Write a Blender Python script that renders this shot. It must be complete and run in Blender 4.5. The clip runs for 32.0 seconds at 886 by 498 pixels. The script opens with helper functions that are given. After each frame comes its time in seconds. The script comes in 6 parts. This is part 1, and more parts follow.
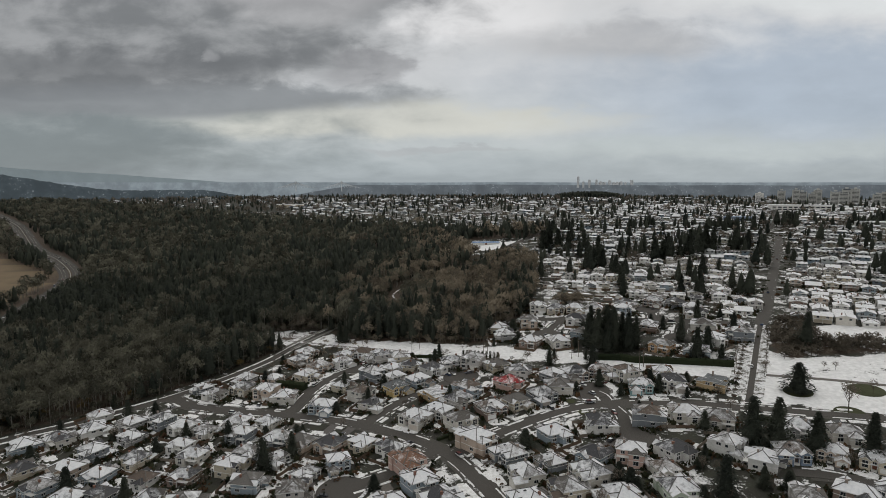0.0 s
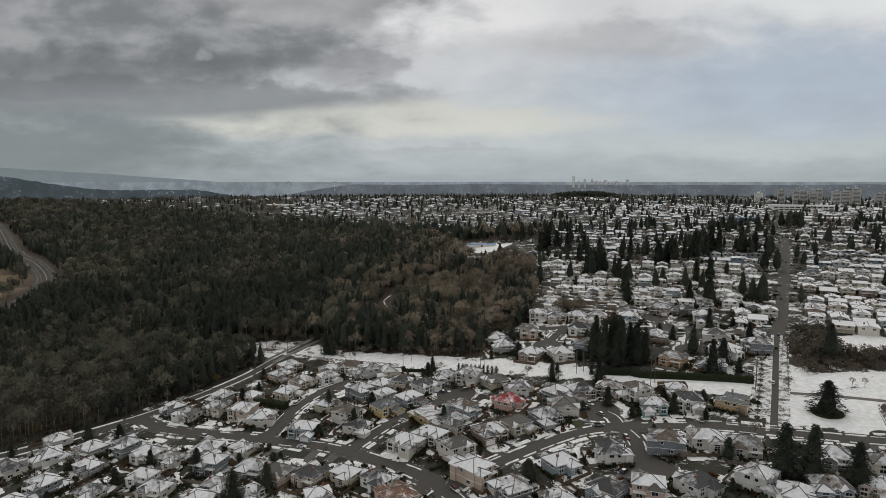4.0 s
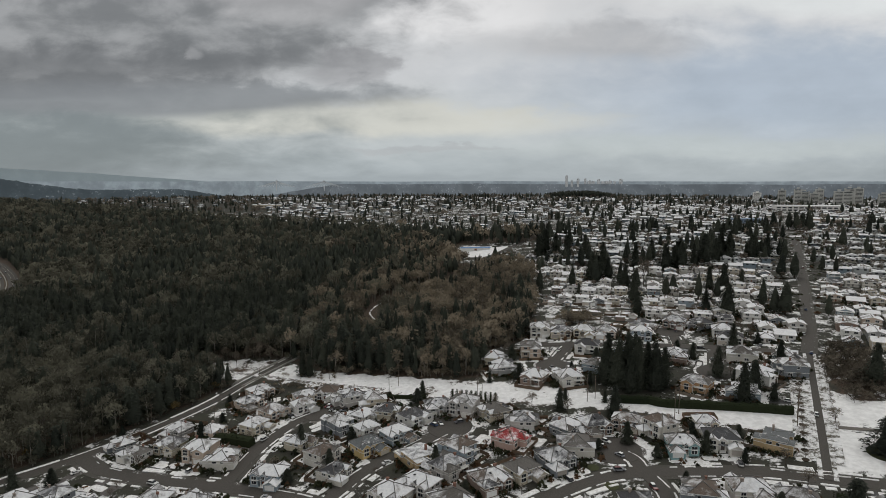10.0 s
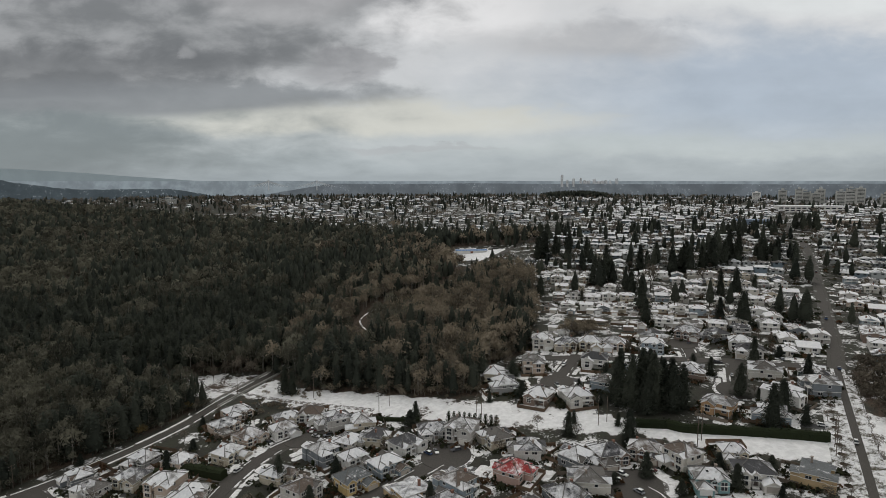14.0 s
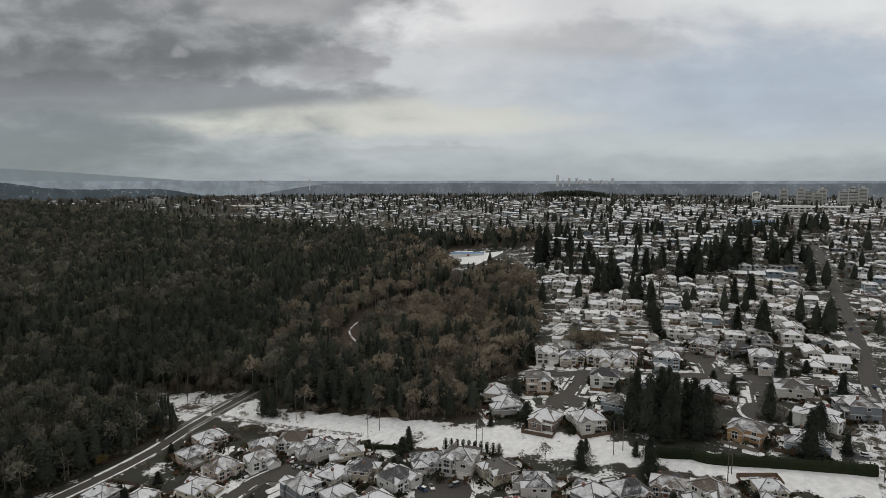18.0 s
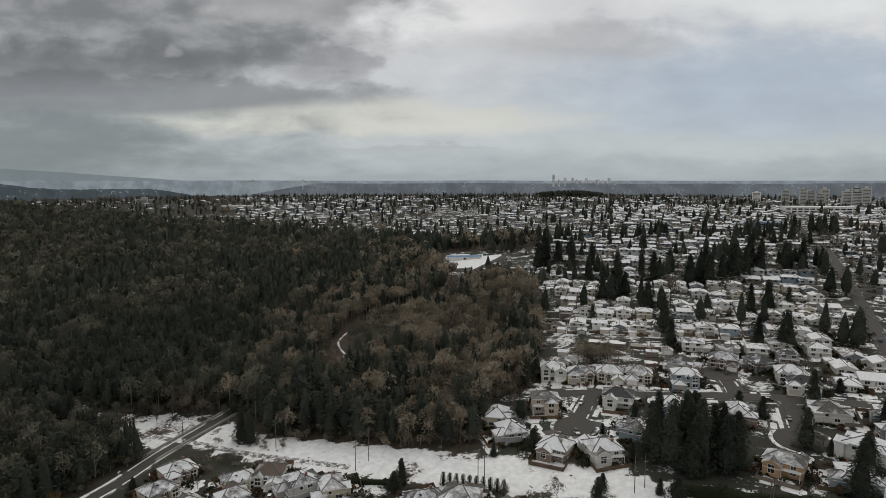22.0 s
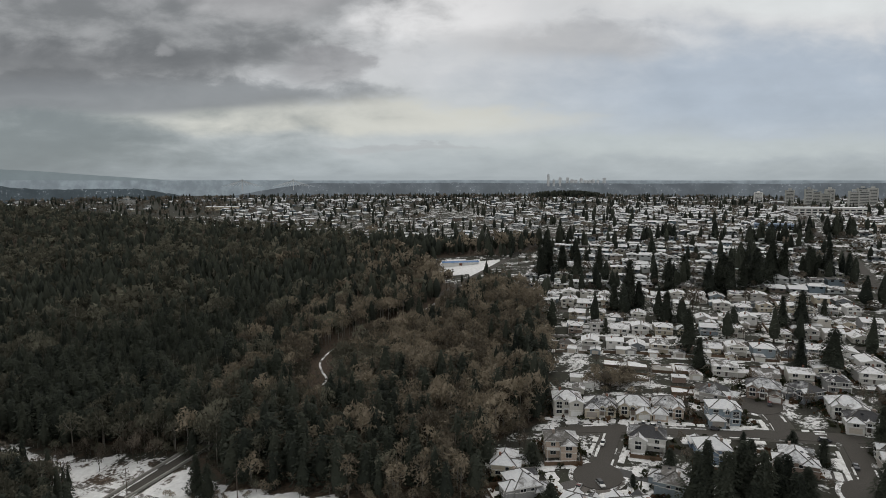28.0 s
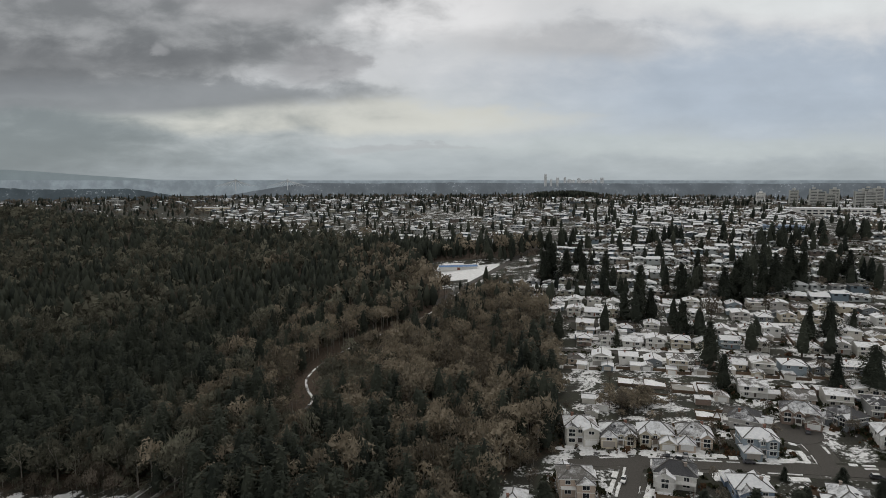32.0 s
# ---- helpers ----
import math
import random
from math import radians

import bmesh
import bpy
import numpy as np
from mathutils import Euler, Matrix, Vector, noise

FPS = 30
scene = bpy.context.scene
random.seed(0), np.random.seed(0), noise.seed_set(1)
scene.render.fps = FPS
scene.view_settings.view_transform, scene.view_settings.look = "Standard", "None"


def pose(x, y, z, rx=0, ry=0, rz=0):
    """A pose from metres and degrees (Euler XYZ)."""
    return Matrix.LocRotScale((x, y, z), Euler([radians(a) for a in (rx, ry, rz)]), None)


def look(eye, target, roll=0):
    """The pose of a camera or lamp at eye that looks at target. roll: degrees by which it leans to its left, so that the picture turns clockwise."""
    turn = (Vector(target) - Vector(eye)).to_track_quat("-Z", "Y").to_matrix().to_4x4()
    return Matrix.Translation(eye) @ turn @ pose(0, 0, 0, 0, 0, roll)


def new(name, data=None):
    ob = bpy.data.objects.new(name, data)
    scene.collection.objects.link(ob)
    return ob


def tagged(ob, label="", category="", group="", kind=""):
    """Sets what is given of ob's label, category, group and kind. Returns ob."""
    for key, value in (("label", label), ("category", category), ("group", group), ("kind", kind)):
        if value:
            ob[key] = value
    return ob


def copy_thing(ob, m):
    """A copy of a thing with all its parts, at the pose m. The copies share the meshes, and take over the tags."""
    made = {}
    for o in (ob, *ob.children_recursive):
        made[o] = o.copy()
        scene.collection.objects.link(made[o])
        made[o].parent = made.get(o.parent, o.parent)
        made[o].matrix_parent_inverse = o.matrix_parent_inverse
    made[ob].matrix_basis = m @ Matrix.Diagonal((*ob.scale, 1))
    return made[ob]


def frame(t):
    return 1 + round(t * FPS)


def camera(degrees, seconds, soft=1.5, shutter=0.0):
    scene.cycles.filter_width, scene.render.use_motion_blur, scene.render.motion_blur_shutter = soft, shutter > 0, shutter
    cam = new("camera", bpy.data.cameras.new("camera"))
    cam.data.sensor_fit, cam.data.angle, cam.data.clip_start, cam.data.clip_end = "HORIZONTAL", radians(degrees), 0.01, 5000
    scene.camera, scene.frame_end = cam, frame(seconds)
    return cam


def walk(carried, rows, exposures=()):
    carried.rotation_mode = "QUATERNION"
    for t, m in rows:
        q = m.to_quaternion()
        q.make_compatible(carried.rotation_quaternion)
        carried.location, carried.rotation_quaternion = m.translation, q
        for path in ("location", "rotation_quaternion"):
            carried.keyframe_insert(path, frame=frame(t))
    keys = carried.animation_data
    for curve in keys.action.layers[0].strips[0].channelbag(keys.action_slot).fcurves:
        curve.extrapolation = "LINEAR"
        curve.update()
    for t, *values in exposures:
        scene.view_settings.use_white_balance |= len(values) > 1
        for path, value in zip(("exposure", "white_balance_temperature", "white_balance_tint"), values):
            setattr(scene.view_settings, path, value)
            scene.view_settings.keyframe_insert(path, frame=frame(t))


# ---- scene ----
cam = camera(72, 32.0, soft=0.75)
walk(cam, [
    (0, pose(0.00, 0.00, 150.00, 83.791, 0, 0.991)),
    (2, pose(0.03, 16.37, 150.09, 83.769, 0, 0.733)),
    (4, pose(0.02, 32.77, 150.18, 83.749, 0, 0.470)),
    (6, pose(-0.04, 49.20, 150.26, 83.729, 0, 0.203)),
    (8, pose(-0.13, 65.65, 150.34, 83.711, 0, -0.067)),
    (10, pose(-0.24, 82.11, 150.41, 83.694, 0, -0.337)),
    (12, pose(-0.37, 98.59, 150.48, 83.678, 0, -0.606)),
    (14, pose(-0.49, 115.08, 150.54, 83.664, 0, -0.874)),
    (16, pose(-0.61, 131.56, 150.60, 83.650, 0, -1.138)),
    (18, pose(-0.71, 148.03, 150.65, 83.638, 0, -1.396)),
    (20, pose(-0.77, 164.50, 150.70, 83.627, 0, -1.648)),
    (22, pose(-0.80, 180.94, 150.75, 83.617, 0, -1.891)),
    (24, pose(-0.78, 197.37, 150.79, 83.608, 0, -2.125)),
    (26, pose(-0.70, 213.76, 150.82, 83.600, 0, -2.347)),
    (28, pose(-0.55, 230.12, 150.85, 83.594, 0, -2.557)),
    (30, pose(-0.32, 246.44, 150.87, 83.589, 0, -2.752)),
    (32, pose(0.00, 262.71, 150.89, 83.585, 0, -2.932)),
], exposures=((0, 0.25), (32, 0.25)))

# ---------------------------------------------------------------- sky and sun
def mnode(nt, op, a, b=None, c=None, clamp=False):
    n = nt.nodes.new("ShaderNodeMath")
    n.operation, n.use_clamp = op, clamp
    for i, v in enumerate((a, b, c)):
        if v is None:
            continue
        if isinstance(v, (int, float)):
            n.inputs[i].default_value = v
        else:
            nt.links.new(v, n.inputs[i])
    return n.outputs[0]


def mapr(nt, v, lo, hi, to0=0.0, to1=1.0):
    n = nt.nodes.new("ShaderNodeMapRange")
    n.interpolation_type = "SMOOTHSTEP"
    nt.links.new(v, n.inputs[0])
    for i, k in enumerate((lo, hi, to0, to1)):
        n.inputs[i + 1].default_value = k
    return n.outputs[0]


def mixc(nt, f, a, b, mode="MIX"):
    n = nt.nodes.new("ShaderNodeMix")
    n.data_type, n.blend_type = "RGBA", mode
    for sock, v in ((n.inputs[0], f), (n.inputs[6], a), (n.inputs[7], b)):
        if isinstance(v, (int, float)):
            sock.default_value = v
        elif isinstance(v, tuple):
            sock.default_value = (*v[:3], 1)
        else:
            nt.links.new(v, sock)
    return n.outputs[2]


def ramp(nt, v, stops, mode="LINEAR"):
    n = nt.nodes.new("ShaderNodeValToRGB")
    n.color_ramp.interpolation = mode
    el = n.color_ramp.elements
    while len(el) < len(stops):
        el.new(1.0)
    for e, (p, c) in zip(el, stops):
        e.position, e.color = p, (*c, 1)
    nt.links.new(v, n.inputs[0])
    return n.outputs[0]


def noise_tex(nt, vec, scale, detail=4.0, rough=0.5, dist=0.0):
    n = nt.nodes.new("ShaderNodeTexNoise")
    n.inputs["Scale"].default_value, n.inputs["Detail"].default_value = scale, detail
    n.inputs["Roughness"].default_value, n.inputs["Distortion"].default_value = rough, dist
    if vec is not None:
        nt.links.new(vec, n.inputs["Vector"])
    return n.outputs["Fac"]


def make_world():
    wd = bpy.data.worlds.new("overcast_sky")
    scene.world = wd
    wd.use_nodes = True
    nt = wd.node_tree
    bg = nt.nodes["Background"]
    sky = nt.nodes.new("ShaderNodeTexSky")
    sky.sky_type, sky.sun_disc = "NISHITA", False
    sky.sun_elevation, sky.sun_rotation = radians(48), radians(12)
    tc = nt.nodes.new("ShaderNodeTexCoord")
    sep = nt.nodes.new("ShaderNodeSeparateXYZ")
    nt.links.new(tc.outputs["Generated"], sep.inputs[0])
    x, y, z = sep.outputs
    yy = mnode(nt, "MAXIMUM", y, 0.15)
    az = mnode(nt, "DIVIDE", x, yy)
    el = mnode(nt, "MAXIMUM", mnode(nt, "DIVIDE", z, yy), 0.0)

    def plane(sx, sy, ox=0.0):
        c = nt.nodes.new("ShaderNodeCombineXYZ")
        nt.links.new(mnode(nt, "MULTIPLY", az, sx), c.inputs[0])
        nt.links.new(mnode(nt, "MULTIPLY", mnode(nt, "POWER", el, 0.8), sy), c.inputs[1])
        c.inputs[2].default_value = ox
        return c.outputs[0]

    lump = noise_tex(nt, plane(3.2, 6.0), 1.0, 6, 0.48, 0.3)
    lump2 = noise_tex(nt, plane(6.5, 13.0, 4.0), 1.0, 6, 0.48, 0.2)
    streak = noise_tex(nt, plane(1.9, 17.0, 9.0), 1.0, 6, 0.5, 0.25)
    billow = noise_tex(nt, plane(13.0, 24.0, 2.0), 1.0, 7, 0.58, 0.25)
    nl = mnode(nt, "SUBTRACT", lump, 0.5)
    n3 = mnode(nt, "SUBTRACT", billow, 0.5)
    n2 = mnode(nt, "SUBTRACT", lump2, 0.5)
    ns = mnode(nt, "SUBTRACT", streak, 0.5)
    # edges of the cloud masses are ragged
    azw = mnode(nt, "ADD", mnode(nt, "ADD", az, mnode(nt, "MULTIPLY", n3, 0.10)), mnode(nt, "ADD", mnode(nt, "MULTIPLY", nl, 0.30), mnode(nt, "MULTIPLY", n2, 0.16)))
    elw = mnode(nt, "ADD", mnode(nt, "ADD", el, mnode(nt, "MULTIPLY", n3, 0.035)), mnode(nt, "ADD", mnode(nt, "MULTIPLY", ns, 0.02), mnode(nt, "MULTIPLY", n2, 0.05)))

    def mass(cx, cy, rx, ry, soft=0.5, shear=0.0, boxy=False, rag=1.0):
        u = azw
        if shear:
            u = mnode(nt, "SUBTRACT", azw, mnode(nt, "MULTIPLY", mnode(nt, "SUBTRACT", el, cy), shear))
        u = mnode(nt, "DIVIDE", mnode(nt, "SUBTRACT", u, cx), rx)
        w = mnode(nt, "DIVIDE", mnode(nt, "SUBTRACT", elw, cy), ry)
        p = 4.0 if boxy else 2.0
        d = mnode(nt, "POWER", mnode(nt, "ADD", mnode(nt, "POWER", mnode(nt, "ABSOLUTE", u), p), mnode(nt, "POWER", mnode(nt, "ABSOLUTE", w), p)), 1 / p)
        return mapr(nt, mnode(nt, "ADD", d, mnode(nt, "ADD", mnode(nt, "MULTIPLY", n2, 0.5 * rag), mnode(nt, "MULTIPLY", n3, 0.6 * rag))), 1.0 + soft / 2, 1.0 - soft / 2)

    base = ramp(nt, mnode(nt, "MULTIPLY", elw, 1.6, clamp=True), [
        (0.0, (0.285, 0.322, 0.345)), (0.05, (0.330, 0.367, 0.388)), (0.10, (0.385, 0.415, 0.428)), (0.16, (0.425, 0.447, 0.450)),
        (0.27, (0.455, 0.465, 0.475)), (0.46, (0.520, 0.525, 0.530)), (0.75, (0.46, 0.46, 0.46)), (1.0, (0.50, 0.50, 0.49))])
    base = mixc(nt, mnode(nt, "MULTIPLY", mass(0.60, 0.15, 0.42, 0.085, 1.1), 0.85), base, (0.315, 0.370, 0.440))
    base = mixc(nt, mnode(nt, "MULTIPLY", mass(0.50, 0.055, 0.40, 0.018, 1.2), 0.6), base, (0.400, 0.440, 0.445))
    for cx, cy, rx, ry, soft, k, col in (
            (0.03, 0.27, 0.11, 0.045, 0.9, 0.75, (0.610, 0.605, 0.605)), (0.66, 0.30, 0.28, 0.035, 0.9, 0.8, (0.560, 0.580, 0.580)),
            (0.25, 0.222, 0.16, 0.026, 1.1, 0.62, (0.325, 0.325, 0.330)), (-0.12, 0.100, 0.34, 0.024, 0.8, 0.9, (0.485, 0.485, 0.445)),
            (-0.72, 0.060, 0.44, 0.075, 1.2, 0.94, (0.160, 0.184, 0.193)), (-0.02, 0.055, 0.13, 0.006, 0.8, 0.6, (0.330, 0.345, 0.360))):
        base = mixc(nt, mnode(nt, "MULTIPLY", mass(cx, cy, rx, ry, soft), k), base, col)
    # heavy grey bank to the upper left, with billows, a darker core, and a lower tier under it
    tone = mixc(nt, mapr(nt, mnode(nt, "ADD", mnode(nt, "ADD", lump2, mnode(nt, "MULTIPLY", nl, 0.7)), mnode(nt, "MULTIPLY", n3, 0.9)), 0.30, 0.72), (0.146, 0.152, 0.156), (0.255, 0.260, 0.265))
    base = mixc(nt, mnode(nt, "MULTIPLY", mass(-0.56, 0.138, 0.46, 0.032, 0.55), 0.9), base, (0.192, 0.203, 0.214))
    base = mixc(nt, mnode(nt, "MULTIPLY", mass(-0.52, 0.335, 0.57, 0.172, 0.34, 0.9, boxy=True, rag=0.35), 0.95), base, tone)
    for cx, cy, rx, ry, soft, k, col in (
            (-0.24, 0.285, 0.12, 0.035, 0.8, 0.6, (0.360, 0.358, 0.362)), (-0.66, 0.182, 0.34, 0.034, 1.1, 0.70, (0.112, 0.116, 0.121)),
            (-0.15, 0.185, 0.07, 0.030, 0.6, 0.55, (0.200, 0.198, 0.206)), (-0.70, 0.142, 0.22, 0.014, 0.9, 0.5, (0.145, 0.153, 0.163)), (-0.05, 0.312, 0.18, 0.016, 0.7, 0.7, (0.235, 0.235, 0.240))):
        base = mixc(nt, mnode(nt, "MULTIPLY", mass(cx, cy, rx, ry, soft), k), base, col)
    # a small bright gap in the bank
    gu = mnode(nt, "DIVIDE", mnode(nt, "ADD", az, mnode(nt, "ADD", 0.395, mnode(nt, "MULTIPLY", n3, 0.08))), 0.013)
    gw = mnode(nt, "DIVIDE", mnode(nt, "SUBTRACT", elw, 0.200), 0.009)
    gap = mapr(nt, mnode(nt, "ADD", mnode(nt, "MULTIPLY", gu, gu), mnode(nt, "MULTIPLY", gw, gw)), 2.6, 0.0)
    base = mixc(nt, mnode(nt, "MULTIPLY", gap, 0.32), base, (0.40, 0.40, 0.41))
    gain = mnode(nt, "ADD", 1.07, mnode(nt, "MULTIPLY", ns, 0.16))
    gain = mnode(nt, "ADD", gain, mnode(nt, "MULTIPLY", n2, 0.20))
    gain = mnode(nt, "ADD", gain, mnode(nt, "MULTIPLY", n3, 0.20))
    gain = mnode(nt, "ADD", gain, mnode(nt, "MULTIPLY", nl, 0.16))
    sc = nt.nodes.new("ShaderNodeVectorMath")
    sc.operation = "SCALE"
    nt.links.new(base, sc.inputs[0])
    nt.links.new(gain, sc.inputs["Scale"])
    clear = nt.nodes.new("ShaderNodeVectorMath")
    clear.operation = "SCALE"
    clear.inputs["Scale"].default_value = 0.06
    nt.links.new(sky.outputs[0], clear.inputs[0])
    out = mixc(nt, 0.04, sc.outputs[0], clear.outputs[0])
    nt.links.new(out, bg.inputs[0])
    bg.inputs[1].default_value = 1.0


make_world()
sun_data = bpy.data.lights.new("sun", "SUN")
sun_data.energy, sun_data.angle, sun_data.color = 0.55, radians(35), (1.0, 0.95, 0.87)
new("sun", sun_data).matrix_world = look((600, 2000, 2400), (0, 0, 0))

# ---------------------------------------------------------------- materials
def material(name, rough=0.9, metal=0.0):
    m = bpy.data.materials.new(name)
    m.use_nodes = True
    b = m.node_tree.nodes["Principled BSDF"]
    b.inputs["Roughness"].default_value, b.inputs["Metallic"].default_value = rough, metal
    b.inputs["Specular IOR Level"].default_value = 0.25
    return m, m.node_tree, b


def world_pos(nt):
    return nt.nodes.new("ShaderNodeNewGeometry").outputs["Position"]


def rand(nt):
    return nt.nodes.new("ShaderNodeObjectInfo").outputs["Random"]


def bump(nt, b, h, strength=0.3, dist=0.05):
    n = nt.nodes.new("ShaderNodeBump")
    n.inputs["Strength"].default_value, n.inputs["Distance"].default_value = strength, dist
    nt.links.new(h, n.inputs["Height"])
    nt.links.new(n.outputs[0], b.inputs["Normal"])


def painted(name, colors, rough=0.85, vary=0.25, scale=1.5):
    """Plain paint, render or timber: a choice of colours by object, with grain and stains."""
    m, nt, b = material(name, rough)
    p = world_pos(nt)
    n = mnode(nt, "MULTIPLY", mnode(nt, "ADD", noise_tex(nt, p, scale, 5, 0.6), noise_tex(nt, p, scale * 0.12, 3)), 0.5)
    if len(colors) > 1:
        k = len(colors)
        base = ramp(nt, rand(nt), [(i / k, c) for i, c in enumerate(colors)], "CONSTANT")
    else:
        base = colors[0]
    dark = mixc(nt, 1.0, base, (1 - vary, 1 - vary, 1 - vary * 1.1), "MULTIPLY")
    nt.links.new(mixc(nt, mapr(nt, n, 0.62, 0.36), base, dark), b.inputs["Base Color"])
    bump(nt, b, n, 0.2, 0.03)
    return m


def snowy(name, colors, lo=0.40, spread=0.22, scale=0.35, snow=(0.84, 0.84, 0.84), rough=0.85, swing=0.25):
    """A surface with wet, patchy snow on it; by object more or less has slid off."""
    m, nt, b = material(name, rough)
    p = world_pos(nt)
    k = len(colors)
    base = ramp(nt, rand(nt), [(i / k, c) for i, c in enumerate(colors)], "CONSTANT") if k > 1 else colors[0]
    grain = noise_tex(nt, p, 3.0, 4, 0.6)
    base = mixc(nt, mapr(nt, grain, 0.3, 0.7), mixc(nt, 1.0, base, (0.62, 0.62, 0.62), "MULTIPLY"), base)
    n = mnode(nt, "ADD", mnode(nt, "MULTIPLY", noise_tex(nt, p, scale, 5, 0.6, 0.4), 0.66), mnode(nt, "MULTIPLY", noise_tex(nt, p, scale * 6, 5, 0.65), 0.34))
    wn = nt.nodes.new("ShaderNodeTexWhiteNoise")
    wn.noise_dimensions = "1D"
    nt.links.new(mnode(nt, "MULTIPLY", rand(nt), 731.0), wn.inputs["W"])
    n = mnode(nt, "ADD", n, mnode(nt, "MULTIPLY", mnode(nt, "SUBTRACT", wn.outputs["Value"], 0.5), swing))
    if swing:
        # one side of a roof keeps more snow than the other
        nv = nt.nodes.new("ShaderNodeSeparateXYZ")
        nt.links.new(nt.nodes.new("ShaderNodeNewGeometry").outputs["Normal"], nv.inputs[0])
        an = mnode(nt, "MULTIPLY", wn.outputs["Value"], 43.0)
        sl = mnode(nt, "ADD", mnode(nt, "MULTIPLY", nv.outputs[0], mnode(nt, "COSINE", an)), mnode(nt, "MULTIPLY", nv.outputs[1], mnode(nt, "SINE", an)))
        n = mnode(nt, "ADD", n, mnode(nt, "MULTIPLY", sl, 0.22))
    tint = mixc(nt, mapr(nt, noise_tex(nt, p, 0.9, 3), 0.35, 0.7), snow, (snow[0] * 0.86, snow[1] * 0.87, snow[2] * 0.89))
    nt.links.new(mixc(nt, mapr(nt, n, lo, lo + spread), base, tint), b.inputs["Base Color"])
    bump(nt, b, n, 0.5, 0.1)
    return m


WALLS = [(0.50, 0.45, 0.36), (0.60, 0.58, 0.54), (0.33, 0.33, 0.33), (0.66, 0.65, 0.63), (0.50, 0.41, 0.34), (0.20, 0.22, 0.24),
         (0.55, 0.49, 0.39), (0.25, 0.19, 0.16), (0.62, 0.59, 0.54), (0.27, 0.32, 0.36), (0.48, 0.46, 0.44), (0.70, 0.69, 0.67)]
ROOFS = [(0.085, 0.085, 0.09), (0.12, 0.11, 0.10), (0.14, 0.11, 0.09), (0.07, 0.07, 0.075), (0.16, 0.15, 0.14)]
MAT_WALL = painted("stucco_and_siding", WALLS, 0.85, 0.18)
MAT_ROOF = snowy("snowy_shingles", ROOFS, 0.318, 0.30, 0.30, snow=(0.72, 0.725, 0.735), swing=0.44)
MAT_ROOF_WHITE = snowy("deep_snow_on_shingles", ROOFS, 0.30, 0.14, 0.25, snow=(0.76, 0.76, 0.765), swing=0.34)
MAT_RIDGE = painted("ridge_shingle", [(0.13, 0.125, 0.12)], 0.9)
MAT_TRIM = painted("white_trim", [(0.72, 0.71, 0.69)], 0.6, 0.12)
MAT_GARAGE = painted("garage_door_paint", [(0.68, 0.66, 0.62), (0.55, 0.50, 0.44), (0.74, 0.74, 0.73), (0.36, 0.33, 0.30)], 0.6, 0.12)
MAT_DOOR = painted("door_paint", [(0.20, 0.08, 0.05), (0.12, 0.10, 0.09), (0.35, 0.30, 0.26)], 0.5, 0.15)
MAT_BRICK = painted("chimney_brick", [(0.24, 0.13, 0.10), (0.32, 0.27, 0.24)], 0.9, 0.3, 6.0)
MAT_RED_ROOF = snowy("red_tile_roof", [(0.36, 0.05, 0.05)], 0.46, 0.2, 0.25, swing=0.0)
MAT_BROWN_ROOF = snowy("brown_tile_roof", [(0.22, 0.12, 0.08)], 0.50, 0.2, 0.25, swing=0.0)
MAT_GREY_ROOF = snowy("bare_grey_roof", [(0.15, 0.16, 0.165)], 0.56, 0.12, 0.3, swing=0.0)
MAT_TEAL = painted("teal_siding", [(0.22, 0.36, 0.37)], 0.8, 0.15)
MAT_TAN = painted("tan_stucco", [(0.48, 0.36, 0.21)], 0.85, 0.18)
MAT_ORANGE = painted("orange_brick", [(0.44, 0.28, 0.16)], 0.9, 0.22, 4.0)
MAT_PINK = painted("pink_stucco", [(0.52, 0.37, 0.32)], 0.85, 0.15)
MAT_MINT = painted("pale_green_stucco", [(0.46, 0.52, 0.42)], 0.85, 0.15)
MAT_BLUE = painted("slate_blue_siding", [(0.20, 0.26, 0.35)], 0.8, 0.15)
MAT_YELLOW = painted("yellow_siding", [(0.56, 0.42, 0.20)], 0.8, 0.15)
MAT_ASPHALT = snowy("wet_asphalt", [(0.086, 0.079, 0.071)], 0.70, 0.08, 0.5, rough=0.85, swing=0.0)
MAT_WALKWAY = snowy("snowy_pavement", [(0.11, 0.10, 0.09)], 0.44, 0.10, 0.22, snow=(0.86, 0.86, 0.86), swing=0.0)
MAT_SLUSH = snowy("slushy_pavement", [(0.085, 0.08, 0.07)], 0.56, 0.12, 0.16, snow=(0.74, 0.74, 0.74), swing=0.0)
MAT_DRIVE = snowy("driveway_slab", [(0.10, 0.10, 0.10), (0.17, 0.155, 0.14), (0.13, 0.12, 0.115)], 0.62, 0.12, 0.5, swing=0.3)
MAT_THIN = snowy("thin_snow_on_grass", [(0.085, 0.075, 0.05), ], 0.41, 0.14, 0.30, snow=(0.76, 0.76, 0.76), swing=0.0)
MAT_VERGE = snowy("snow_bank", [(0.10, 0.095, 0.06)], 0.30, 0.12, 0.5, swing=0.0)
MAT_FENCE = painted("weathered_cedar", [(0.16, 0.11, 0.075), (0.20, 0.17, 0.14), (0.12, 0.085, 0.06)], 0.9, 0.3, 3.0)
MAT_POLE = painted("creosote_wood", [(0.13, 0.105, 0.085)], 0.9, 0.3, 2.0)
MAT_LINE = painted("road_paint", [(0.55, 0.54, 0.48)], 0.7, 0.3, 2.0)
MAT_CONCRETE = painted("concrete", [(0.36, 0.35, 0.33)], 0.9, 0.25, 0.6)

